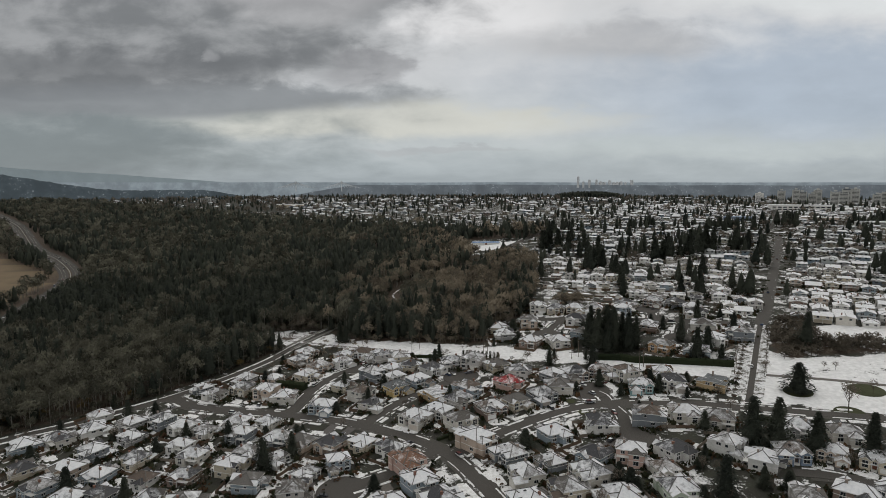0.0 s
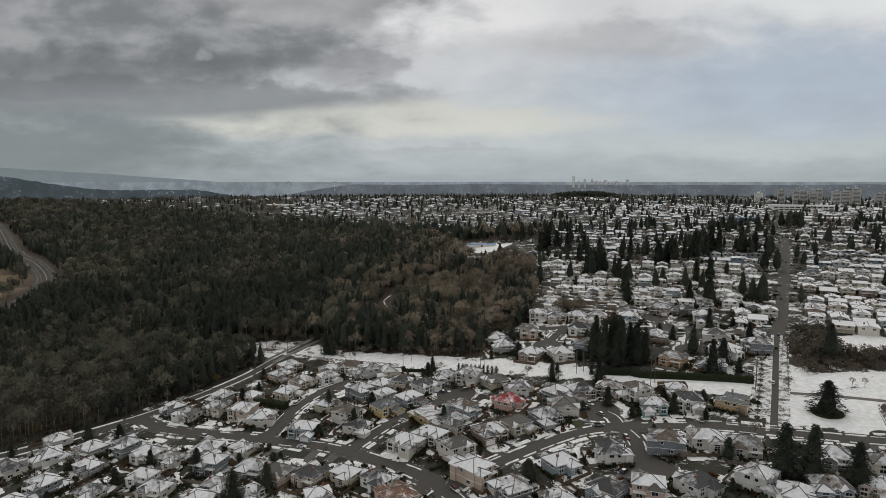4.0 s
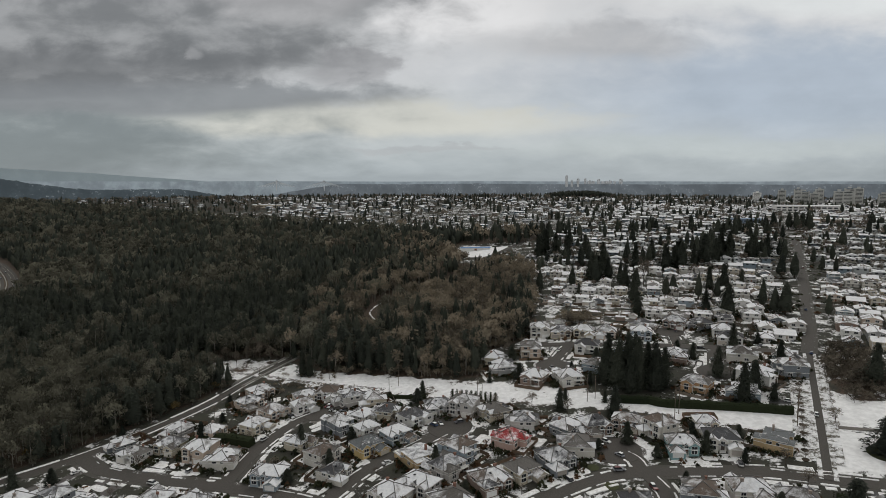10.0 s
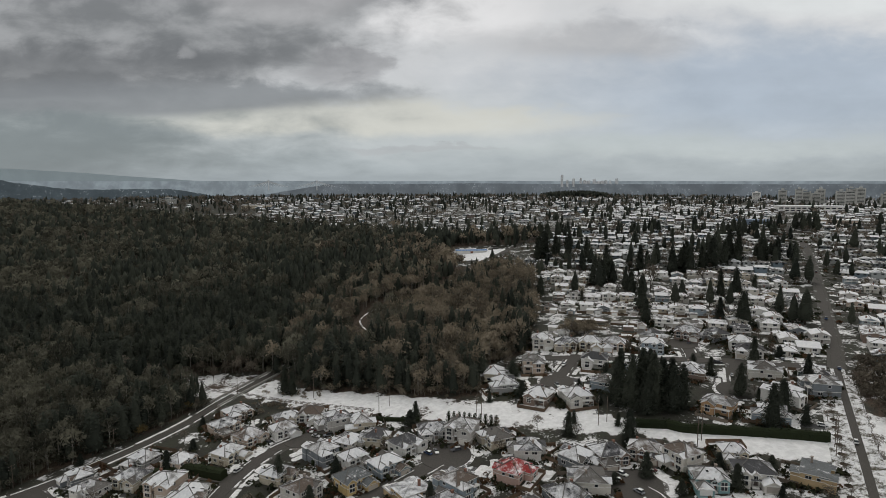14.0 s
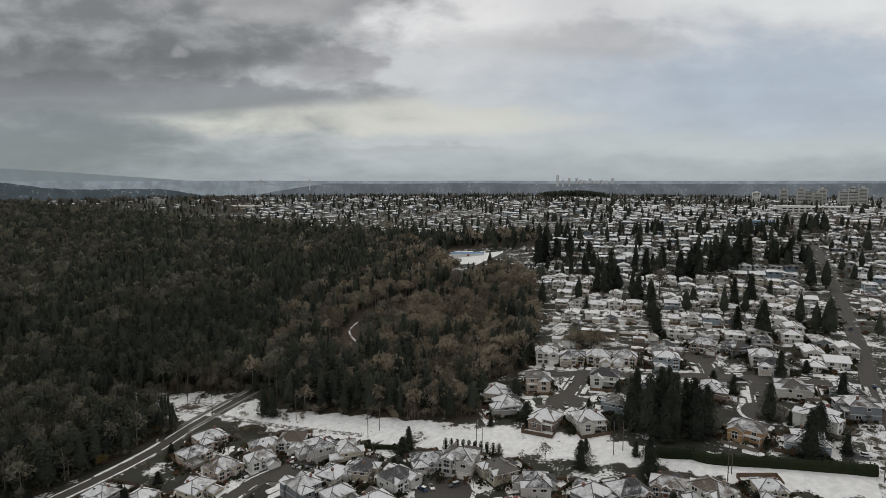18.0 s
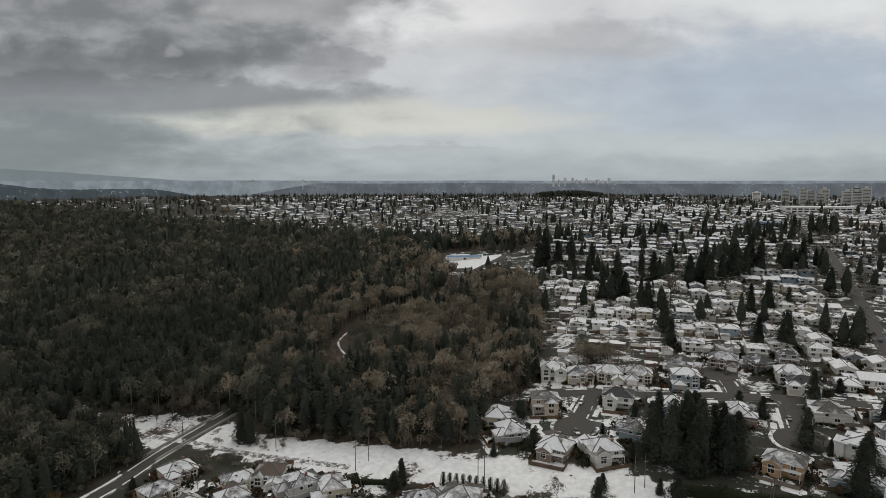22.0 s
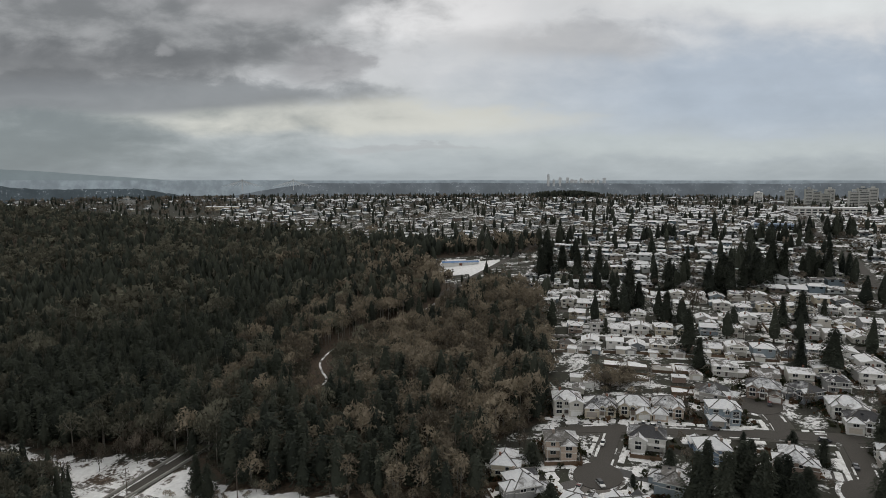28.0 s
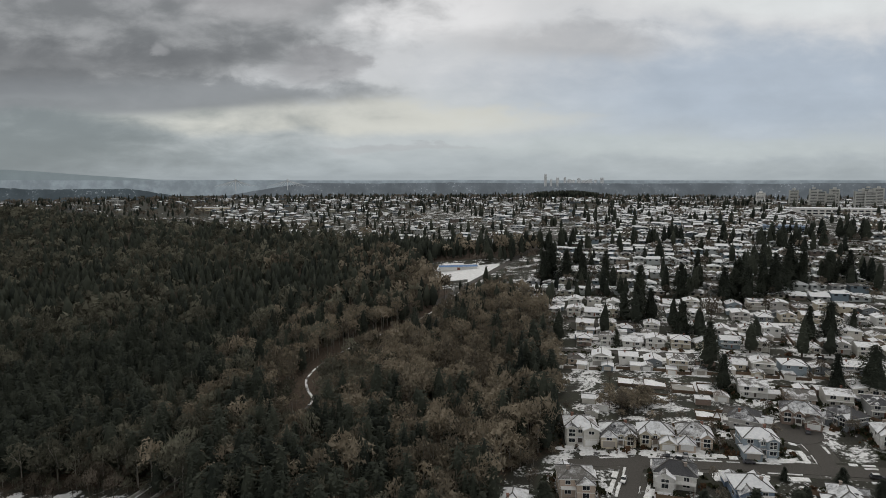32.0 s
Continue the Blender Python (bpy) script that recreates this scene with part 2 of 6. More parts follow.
MAT_GLASS, _nt, _b = material("dark_window_glass", 0.08)
_b.inputs["Base Color"].default_value, _b.inputs["Specular IOR Level"].default_value = (0.02, 0.024, 0.028, 1), 0.5
MAT_TYRE, _nt, _b = material("tyre_rubber", 0.9)
_b.inputs["Base Color"].default_value = (0.015, 0.015, 0.016, 1)
MAT_CAR, _nt, _b = material("car_paint", 0.3)
_nt.links.new(ramp(_nt, rand(_nt), [(0, (0.55, 0.55, 0.55)), (0.25, (0.03, 0.03, 0.035)), (0.45, (0.22, 0.23, 0.25)), (0.65, (0.6, 0.6, 0.6)),
              (0.8, (0.12, 0.02, 0.02)), (0.88, (0.03, 0.06, 0.14)), (0.94, (0.08, 0.08, 0.09))], "CONSTANT"), _b.inputs["Base Color"])
_b.inputs["Coat Weight"].default_value = 0.4
MAT_POOL, _nt, _b = material("pool_water", 0.1)
_b.inputs["Base Color"].default_value = (0.05, 0.33, 0.33, 1)


def leafy(name, dark, light, rough=0.9, per_tree=0.55):
    """Foliage or twigs: each clump its own shade, each tree its own cast."""
    m, nt, b = material(name, rough)
    isl = nt.nodes.new("ShaderNodeNewGeometry").outputs["Random Per Island"]
    at = nt.nodes.new("ShaderNodeAttribute")
    at.attribute_name = "tint"
    v = mnode(nt, "ADD", mnode(nt, "MULTIPLY", isl, 1 - per_tree), mnode(nt, "MULTIPLY", mnode(nt, "FRACT", mnode(nt, "ADD", at.outputs["Fac"], rand(nt))), per_tree))
    col = mixc(nt, v, dark, light)
    nt.links.new(col, b.inputs["Base Color"])
    b.inputs["Specular IOR Level"].default_value = 0.1
    # thin leaves and twigs let some light through
    tr = nt.nodes.new("ShaderNodeBsdfTranslucent")
    nt.links.new(col, tr.inputs[0])
    mx = nt.nodes.new("ShaderNodeMixShader")
    mx.inputs[0].default_value = 0.35
    nt.links.new(b.outputs[0], mx.inputs[1])
    nt.links.new(tr.outputs[0], mx.inputs[2])
    nt.links.new(mx.outputs[0], nt.nodes["Material Output"].inputs[0])
    return m


MAT_NEEDLE = leafy("conifer_needles", (0.022, 0.028, 0.024), (0.086, 0.094, 0.072))
MAT_TWIG = leafy("bare_twigs", (0.060, 0.052, 0.042), (0.230, 0.198, 0.160))
MAT_TWIG_RED = leafy("reddish_alder_twigs", (0.060, 0.052, 0.040), (0.350, 0.298, 0.224), per_tree=0.70)
MAT_TWIG_GREY = leafy("grey_green_twigs", (0.025, 0.026, 0.020), (0.205, 0.197, 0.150), per_tree=0.78)
MAT_ALDER_BARK = painted("pale_alder_bark", [(0.25, 0.235, 0.21)], 0.9, 0.4, 1.5)
MAT_BRUSH = leafy("dark_brush", (0.034, 0.031, 0.025), (0.190, 0.165, 0.130), per_tree=0.7)
MAT_BARK = painted("bark", [(0.085, 0.068, 0.055)], 0.95, 0.35, 2.0)
MAT_HEDGE = leafy("hedge_leaves", (0.014, 0.022, 0.012), (0.045, 0.055, 0.028))
MAT_SHRUB = leafy("garden_shrubs", (0.014, 0.020, 0.012), (0.070, 0.072, 0.040))
MAT_RUST = leafy("rust_brown_shrubs", (0.050, 0.030, 0.018), (0.165, 0.100, 0.060))


# ---------------------------------------------------------------- lie of the land
def land(x, y):
    """Height of the ground: a hillside that climbs ahead and to the right up to a plateau, a valley beyond it, far slopes."""
    q = 0.26 + 26 * math.tanh(x / 350) + 0.068 * y
    q = 97 - 12 * math.log1p(math.exp(min((97 - q) / 12, 60)))
    d = math.hypot(x, y)
    if d > 2150:
        s = min((d - 2150) / 700, 1)
        s = s * s * (3 - 2 * s)
        q = q * (1 - s) - 40 * s
        k = min(max((d - 2900) / 1700, 0), 1)
        q += k * k * (3 - 2 * k) * 88
    return q


def inside(poly, x, y):
    hit = False
    for (x0, y0), (x1, y1) in zip(poly, poly[1:] + poly[:1]):
        if (y0 > y) != (y1 > y) and x < (x1 - x0) * (y - y0) / (y1 - y0) + x0:
            hit = not hit
    return hit


GRID_O, GRID_U, GRID_V = Vector((159.5, 316.2)), Vector((0.879, -0.476)), Vector((0.476, 0.879))


def grid(u, v):
    """A place by its distance across and along the straight avenue."""
    p = GRID_O + GRID_U * u + GRID_V * v
    return p.x, p.y


def to_grid(x, y):
    d = Vector((x, y)) - GRID_O
    return d.dot(GRID_U), d.dot(GRID_V)


FOREST = [(-900, 60), (-330, 250), (-262, 328), (-204, 369), (-172, 402), (-147, 432), (-133, 460), (-142, 468), (-162, 480), (-202, 504), (-216, 522), (-208, 532), (-178, 517), (-148, 506), (-118, 507),
          (-88, 482), (-75, 470), (-9, 449), (25, 443), (33, 488), (60, 504), (68, 538), (77, 580), (92, 659), (88, 728), (25, 790), (8, 915), (135, 918),
          (150, 968), (40, 990), (-239, 1240), (-502, 1390), (-848, 1620), (-1569, 2050), (-1900, 2000), (-1900, 60)]
CORRIDOR = [(-214, 528), (-178, 513), (-148, 502), (-112, 494), (-77, 469), (-37, 457), (-9, 447), (39, 430), (68, 417), (93, 401), (129, 387), (174, 371),
            (169, 352), (139, 362), (123, 371), (101, 383), (85, 390), (53, 399), (31, 406), (8, 413), (-22, 425), (-48, 433), (-73, 445), (-105, 464), (-140, 471), (-162, 484), (-202, 508)]
PARK = [(166, 346), (186, 350), (300, 290), (330, 180), (215, 262), (205, 300), (160, 322)]
PARK_EDGE = [(172, 348), (182, 385), (205, 392), (215, 380), (335, 378), (345, 318), (335, 285), (300, 288), (186, 348)]
FIELD = [(20, 850), (36, 826), (60, 818), (92, 872), (44, 896), (26, 890)]
THICKET = [(208, 372), (210, 393), (221, 420), (232, 440), (250, 460), (261, 447), (251, 414), (265, 405), (286, 400), (330, 380), (320, 362), (273, 382), (233, 382), (215, 378)]
SNOWFIELD = [(252, 440), (310, 430), (345, 400), (335, 382), (288, 401), (252, 412)]
DRY = [(-470, 600), (-500, 735), (-556, 805), (-700, 915), (-900, 1000), (-900, 500)]
HIGHWAY = [(-400, 430), (-418, 500), (-429, 559), (-446, 630), (-464, 707), (-505, 787), (-589, 888), (-691, 987), (-917, 1263), (-1150, 1500)]


def link_mesh(name, verts, faces, mats, parent=None, mat_ids=None, smooth=False):
    me = bpy.data.meshes.new(name)
    me.from_pydata(verts, [], faces)
    for m in (mats if isinstance(mats, (list, tuple)) else [mats]):
        me.materials.append(m)
    if mat_ids is not None:
        me.polygons.foreach_set("material_index", mat_ids)
    if smooth:
        me.polygons.foreach_set("use_smooth", [True] * len(faces))
    me.update()
    ob = new(name, me)
    ob.parent = parent
    return ob


# ---------------------------------------------------------------- ground sheet
def steps(stops):
    out = []
    for (a, d), (b, _) in zip(stops, stops[1:]):
        n = max(1, round((b - a) / d))
        out += [a + (b - a) * i / n for i in range(n)]
    return out + [stops[-1][0]]


def make_ground():
    xs = steps([(-4600, 260), (-1500, 60), (-500, 14), (-270, 5), (280, 14), (700, 60), (1800, 260), (4600, 1)])
    ys = steps([(-700, 80), (100, 14), (220, 5), (640, 9), (1000, 25), (2300, 90), (4600, 1)])
    verts = [(x, y, land(x, y)) for y in ys for x in xs]
    nx = len(xs)
    faces = [(j * nx + i, j * nx + i + 1, (j + 1) * nx + i + 1, (j + 1) * nx + i) for j in range(len(ys) - 1) for i in range(nx - 1)]
    m, nt, b = material("patchy_snow_on_grass", 0.9)
    p = world_pos(nt)
    at = nt.nodes.new("ShaderNodeAttribute")
    at.attribute_name = "cover"
    soil = mixc(nt, mapr(nt, noise_tex(nt, p, 0.12, 5, 0.6), 0.38, 0.62), (0.024, 0.023, 0.018), (0.034, 0.038, 0.024))
    soil = mixc(nt, mapr(nt, noise_tex(nt, p, 1.7, 4, 0.6), 0.3, 0.75), soil, (0.050, 0.048, 0.040))
    litter = nt.nodes.new("ShaderNodeAttribute")
    litter.attribute_name = "litter"
    soil = mixc(nt, litter.outputs["Fac"], soil, mixc(nt, mapr(nt, noise_tex(nt, p, 0.9, 5, 0.65), 0.35, 0.65), (0.040, 0.031, 0.023), (0.098, 0.070, 0.050)))
    straw = nt.nodes.new("ShaderNodeAttribute")
    straw.attribute_name = "dry"
    soil = mixc(nt, straw.outputs["Fac"], soil, mixc(nt, noise_tex(nt, p, 0.05, 5, 0.6), (0.20, 0.145, 0.085), (0.11, 0.085, 0.055)))
    n = mnode(nt, "ADD", mnode(nt, "MULTIPLY", noise_tex(nt, p, 0.075, 6, 0.62, 0.6), 0.7), mnode(nt, "MULTIPLY", noise_tex(nt, p, 0.7, 4, 0.6), 0.3))
    cut = mnode(nt, "SUBTRACT", n, mnode(nt, "SUBTRACT", 1.0, at.outputs["Fac"]))
    snow = mixc(nt, mapr(nt, noise_tex(nt, p, 0.35, 5, 0.6), 0.3, 0.7), (0.82, 0.82, 0.82), (0.66, 0.66, 0.66))
    nt.links.new(mixc(nt, mapr(nt, cut, -0.03, 0.05), soil, snow), b.inputs["Base Color"])
    bump(nt, b, n, 0.6, 0.4)
    g = link_mesh("ground", verts, faces, m, smooth=True)
    cover, dry, leaf = [], [], []
    for x, y, _ in verts:
        if inside(CORRIDOR, x, y):
            c = 0.57 if x < -100 else 0.60 if -20 < x < 62 else 0.72
        elif inside(FIELD, x, y) or inside(SNOWFIELD, x, y):
            c = 0.95
        elif inside(PARK, x, y):
            c = 0.66
        elif inside(PARK_EDGE, x, y):
            c = 0.62
        elif inside(THICKET, x, y):
            c = 0.44
        elif inside(FOREST, x, y):
            c = 0.20
        elif y > 1500 or abs(x) > 900:
            c = 0.36
        else:
            c = 0.44 if y < 475 else 0.46
        cover.append(c)
        dry.append(1.0 if inside(DRY, x, y) else 0.0)
        leaf.append(1.0 if inside(FOREST, x, y) or inside(THICKET, x, y) or inside(CORRIDOR, x, y) else 0.0)
    g.data.attributes.new("cover", "FLOAT", "POINT").data.foreach_set("value", cover)
    g.data.attributes.new("litter", "FLOAT", "POINT").data.foreach_set("value", leaf)
    g.data.attributes.new("dry", "FLOAT", "POINT").data.foreach_set("value", dry)
    return tagged(g, "sloping ground with patchy wet snow over winter grass", "ground", kind="structure")


make_ground()


# ---------------------------------------------------------------- roads
def smooth_line(pts, step=3.0):
    """A smooth line through the given places, in even short steps."""
    p = [Vector(q) for q in pts]
    p = [p[0] * 2 - p[1]] + p + [p[-1] * 2 - p[-2]]
    out = []
    for a, b, c, d in zip(p, p[1:], p[2:], p[3:]):
        n = max(2, round((c - b).length / step))
        for i in range(n):
            t = i / n
            out.append(0.5 * ((2 * b) + (c - a) * t + (2 * a - 5 * b + 4 * c - d) * t * t + (3 * b - a - 3 * c + d) * t ** 3))
    return out + [p[-2]]


def ribbon(name, line, lo, hi, lift, mat, label, cat, kind="structure", skirt=0.3, parent=None):
    """A strip of paving that follows the ground, from lo to hi metres to the right of the line, with sides that go into the soil."""
    verts, faces = [], []
    k = 5
    for i, c in enumerate(line):
        a, b = line[max(i - 1, 0)], line[min(i + 1, len(line) - 1)]
        t = (b - a).normalized()
        n = Vector((t.y, -t.x))
        for j in range(k):
            q = c + n * (lo + (hi - lo) * j / (k - 1))
            verts.append((q.x, q.y, land(q.x, q.y) + lift))
        for e in (lo, hi):
            q = c + n * e
            verts.append((q.x, q.y, land(q.x, q.y) + lift - skirt))
    r = k + 2
    for i in range(len(line) - 1):
        o, p = i * r, (i + 1) * r
        faces += [(o + j, o + j + 1, p + j + 1, p + j) for j in range(k - 1)]
        faces += [(o + 5, o, p, p + 5), (o + 4, o + 6, p + 6, p + 4)]
    ob = link_mesh(name, verts, faces, mat, parent)
    return tagged(ob, label, cat, kind=kind) if not parent else ob


STREETS = {
    "forest_road": ([(-330, 262), (-254, 322), (-221, 343), (-181, 374), (-156, 402), (-136, 432), (-124, 461), (-108, 493), (-92, 525)], 5.6),
    "loop_street": ([(-182, 376), (-160, 359), (-126, 347), (-95, 338), (-58, 324), (-24, 303), (-3, 283), (12, 256), (22, 232), (28, 205)], 6.2),
    "bend_street": ([(-1, 281), (17, 296), (42, 312), (64, 323), (83, 326), (109, 324), (133, 320), (150, 314), (186, 302), (213, 293), (280, 262)], 6.2),
    "middle_close": ([(-48, 321), (-33, 344), (-14, 361), (5, 378)], 6.2),
    "west_close": ([(-96, 338), (-89, 373), (-78, 397), (-66, 408)], 6.2),
    "south_close": ([(-8, 288), (-22, 273), (-39, 263), (-50, 258)], 6.2),
    "east_close": ([(86, 326), (89, 312), (88, 300), (88, 290)], 5.6),
    "north_close": ([(85, 326), (85, 336), (80, 345)], 5.6),
    "hill_street": ([(62, 493), (90, 489), (111, 483), (138, 476), (163, 469), (190, 461), (221, 447)], 5.8),
    "hill_close": ([(88, 488), (80, 473), (71, 456)], 6.2),
    "upper_close": ([(156, 471), (160, 487), (161, 499)], 6.2),
    "lower_close": ([(178, 465), (170, 446), (162, 428)], 6.2),
    "cedar_street": ([(145, 250), (158, 246), (172, 236), (184, 222), (196, 205)], 6.2),
}
LINES = {k: smooth_line(p) for k, (p, w) in STREETS.items()}
AVE_BEND = [(-8, -2.3), (40, -2.4), (110, -2.7), (146, -2.6), (190, -0.4), (335, 1.6), (480, 2.6), (590, 3.0), (640, -3.0), (690, -10.0), (780, -11.0), (960, -11.0), (1260, -11.0)]


def ave(u, v):
    """A place beside the avenue, which bends a little as it climbs."""
    k = max(i for i in range(len(AVE_BEND) - 1) if AVE_BEND[i][0] <= max(v, -8))
    (a, p), (b, q) = AVE_BEND[k], AVE_BEND[k + 1]
    return grid(u + p + (q - p) * (v - a) / (b - a), v)


AVENUE = smooth_line([ave(0, v) for v, _ in AVE_BEND], 8.0)
LINES["avenue"] = AVENUE
ROW0, ROW_STEP = 268.0, 60.0


def row(u, v):
    """A place in the street grid, whose rows bend back a little beside the forest."""
    return grid(u, v + 0.17 * min(u, 0))


for i in range(9):
    v = ROW0 + i * ROW_STEP
    LINES["cross_street_%d" % i] = smooth_line([row(u, v + 2 * math.sin(u / 60 + i)) for u in (-230 + 8 * i, -150, -75, 0, 75, 150, 240, 330)], 8.0)
for i, (k, (p, w)) in enumerate(STREETS.items()):
    ribbon("road", LINES[k], -w / 2, w / 2, 0.10 + 0.012 * i, MAT_ASPHALT, "wet dark asphalt residential street cleared of snow", "road")
    for s in (-1, 1):
        a, b = sorted((s * (w / 2 + 0.05), s * (w / 2 + 2.4)))
        ribbon("pavement", LINES[k][2:-2], a, b, 0.07 + 0.004 * i, MAT_SLUSH, "wet pavement with slush beside the street", "pavement")
LOWER = smooth_line([ave(0, v) for v in (-6, 40, 80, 110, 146)], 5.0)
UPPER = smooth_line([ave(0, v) for v in (146.2, 168, 190, 260, 335, 480, 600)], 8.0)
ribbon("road", LOWER, -1.7, 1.7, 0.30, MAT_ASPHALT, "narrow lower stretch of the straight asphalt avenue", "road", skirt=0.5)
ribbon("road", smooth_line([ave(0, v) for v in (690, 780, 960, 1260)], 8.0), -3.4, 3.4, 0.30, MAT_ASPHALT, "far stretch of the avenue over the plateau", "road", skirt=0.5)
ribbon("road", UPPER, -2.5, 2.5, 0.30, MAT_ASPHALT, "long wide asphalt avenue climbing the hill", "road", skirt=0.5)
for s in (-1, 1):
    a, b = sorted((s * 1.75, s * 3.5))
    ribbon("pavement", LOWER, a, b, 0.33, MAT_THIN, "snowy pavement along the avenue", "pavement")
    a, b = sorted((s * 2.55, s * 4.6))
    ribbon("pavement", UPPER, a, b, 0.33, MAT_SLUSH, "slushy pavement with snow remains along the avenue", "pavement")
    a, b = sorted((s * 3.55, s * (11.5 if s < 0 else 7)))
    ribbon("verge", smooth_line([ave(0, 8), ave(0, 60), ave(0, 138)]), a, b, 0.22, MAT_THIN, "broad verge beside the avenue under thin patchy snow", "verge")
for i in range(9):
    ribbon("road", LINES["cross_street_%d" % i], -2.7, 2.7, 0.12 + 0.01 * i, MAT_ASPHALT, "asphalt cross street between rows of houses", "road")


def kerb_snow():
    """Crisp broken strips of snow between kerb and pavement, and behind the pavement."""
    r = random.Random(63)
    sh = Shape()

    def plate(line, i0, i1, lo, hi):
        o = len(sh.v)
        for i in range(i0, i1 + 1):
            t = (line[min(i + 1, len(line) - 1)] - line[max(i - 1, 0)]).normalized()
            n_ = Vector((t.y, -t.x))
            k = r.uniform(-0.3, 0.3) if hi - lo > 0.9 else r.uniform(-0.15, 0.15)
            for e, z in ((lo, 0.05), (lo + 0.12, 0.30), (hi - 0.12 + k, 0.30), (hi + k, 0.05)):
                q = line[i] + n_ * e
                sh.v.append((q.x, q.y, land(q.x, q.y) + z))
        m = 4
        for i in range(i1 - i0):
            for j in range(3):
                p = o + i * m + j
                sh.f.append((p, p + 1, p + m + 1, p + m))
        e = o + (i1 - i0) * m
        sh.f += [(o + 3, o + 2, o + 1, o), (e, e + 1, e + 2, e + 3)]

    for k, (p, w) in STREETS.items():
        line = LINES[k]
        fine = smooth_line([(q.x, q.y) for q in line], 1.5)
        for sd in (-1, 1):
            for off, wide, keep in ((0.4, 1.3, 0.95),) if k == "forest_road" else ((0.15, 0.9, 0.8), (2.4, 2.2, 0.75)):
                i = 3
                while i < len(fine) - 6:
                    n_ = r.randrange(14, 40) if k == "forest_road" else r.randrange(2, 8)
                    if r.random() < keep and i + n_ < len(fine) - 2:
                        a, b = sorted((sd * (w / 2 + off), sd * (w / 2 + off + wide * r.uniform(0.45, 1.4))))
                        mid = fine[i + n_ // 2]
                        if not any((mid.x - q.x) ** 2 + (mid.y - q.y) ** 2 < 64 for k2, (_, w2) in STREETS.items() if k2 != k for q in LINES[k2]):
                            plate(fine, i, i + n_, a, b)
                    i += n_ + r.choice((1, 1, 2, 2, 3))
    sh.m = [0] * len(sh.f)
    m, nt, b = material("kerbside_snow", 0.8)
    p = world_pos(nt)
    nt.links.new(mixc(nt, mapr(nt, noise_tex(nt, p, 0.8, 5, 0.6), 0.35, 0.72), (0.84, 0.84, 0.84), (0.58, 0.57, 0.55)), b.inputs["Base Color"])
    bump(nt, b, noise_tex(nt, p, 1.8, 4), 0.4, 0.1)
    tagged(new("kerb_snow", sh.mesh("kerb_snow", [m])), "broken strips of cleared snow along the kerbs", "snow", kind="stuff")


def disc(cx, cy, r, lift, mat, label, cat="road", name="road"):
    verts, faces = [(cx, cy, land(cx, cy) + lift)], []
    n = 28
    for k in (0.5, 1.0):
        for i in range(n):
            a = 2 * math.pi * i / n
            x, y = cx + r * k * math.cos(a), cy + r * k * math.sin(a)
            verts.append((x, y, land(x, y) + lift))
    for i in range(n):
        a = 2 * math.pi * i / n
        x, y = cx + r * math.cos(a), cy + r * math.sin(a)
        verts.append((x, y, land(x, y) + lift - 0.4))
    for i in range(n):
        j = (i + 1) % n
        faces += [(0, 1 + i, 1 + j), (1 + i, 1 + n + i, 1 + n + j, 1 + j), (1 + n + i, 1 + 2 * n + i, 1 + 2 * n + j, 1 + n + j)]
    return tagged(link_mesh(name, verts, faces, mat), label, cat, kind="structure")


for i, (x, y, r) in enumerate([(5, 380, 11.5), (-65, 409, 11), (-50, 257, 11), (88, 287, 11), (79, 346, 12), (70, 454, 9.5), (161, 501, 10), (161, 426, 11)]):
    disc(x, y, r + 1.8, 0.06, MAT_WALKWAY, "snowy pavement ring round the turning circle", "pavement", "pavement")
    disc(x, y, r, 0.26 + 0.01 * i, MAT_ASPHALT, "round asphalt turning circle at the end of a close")


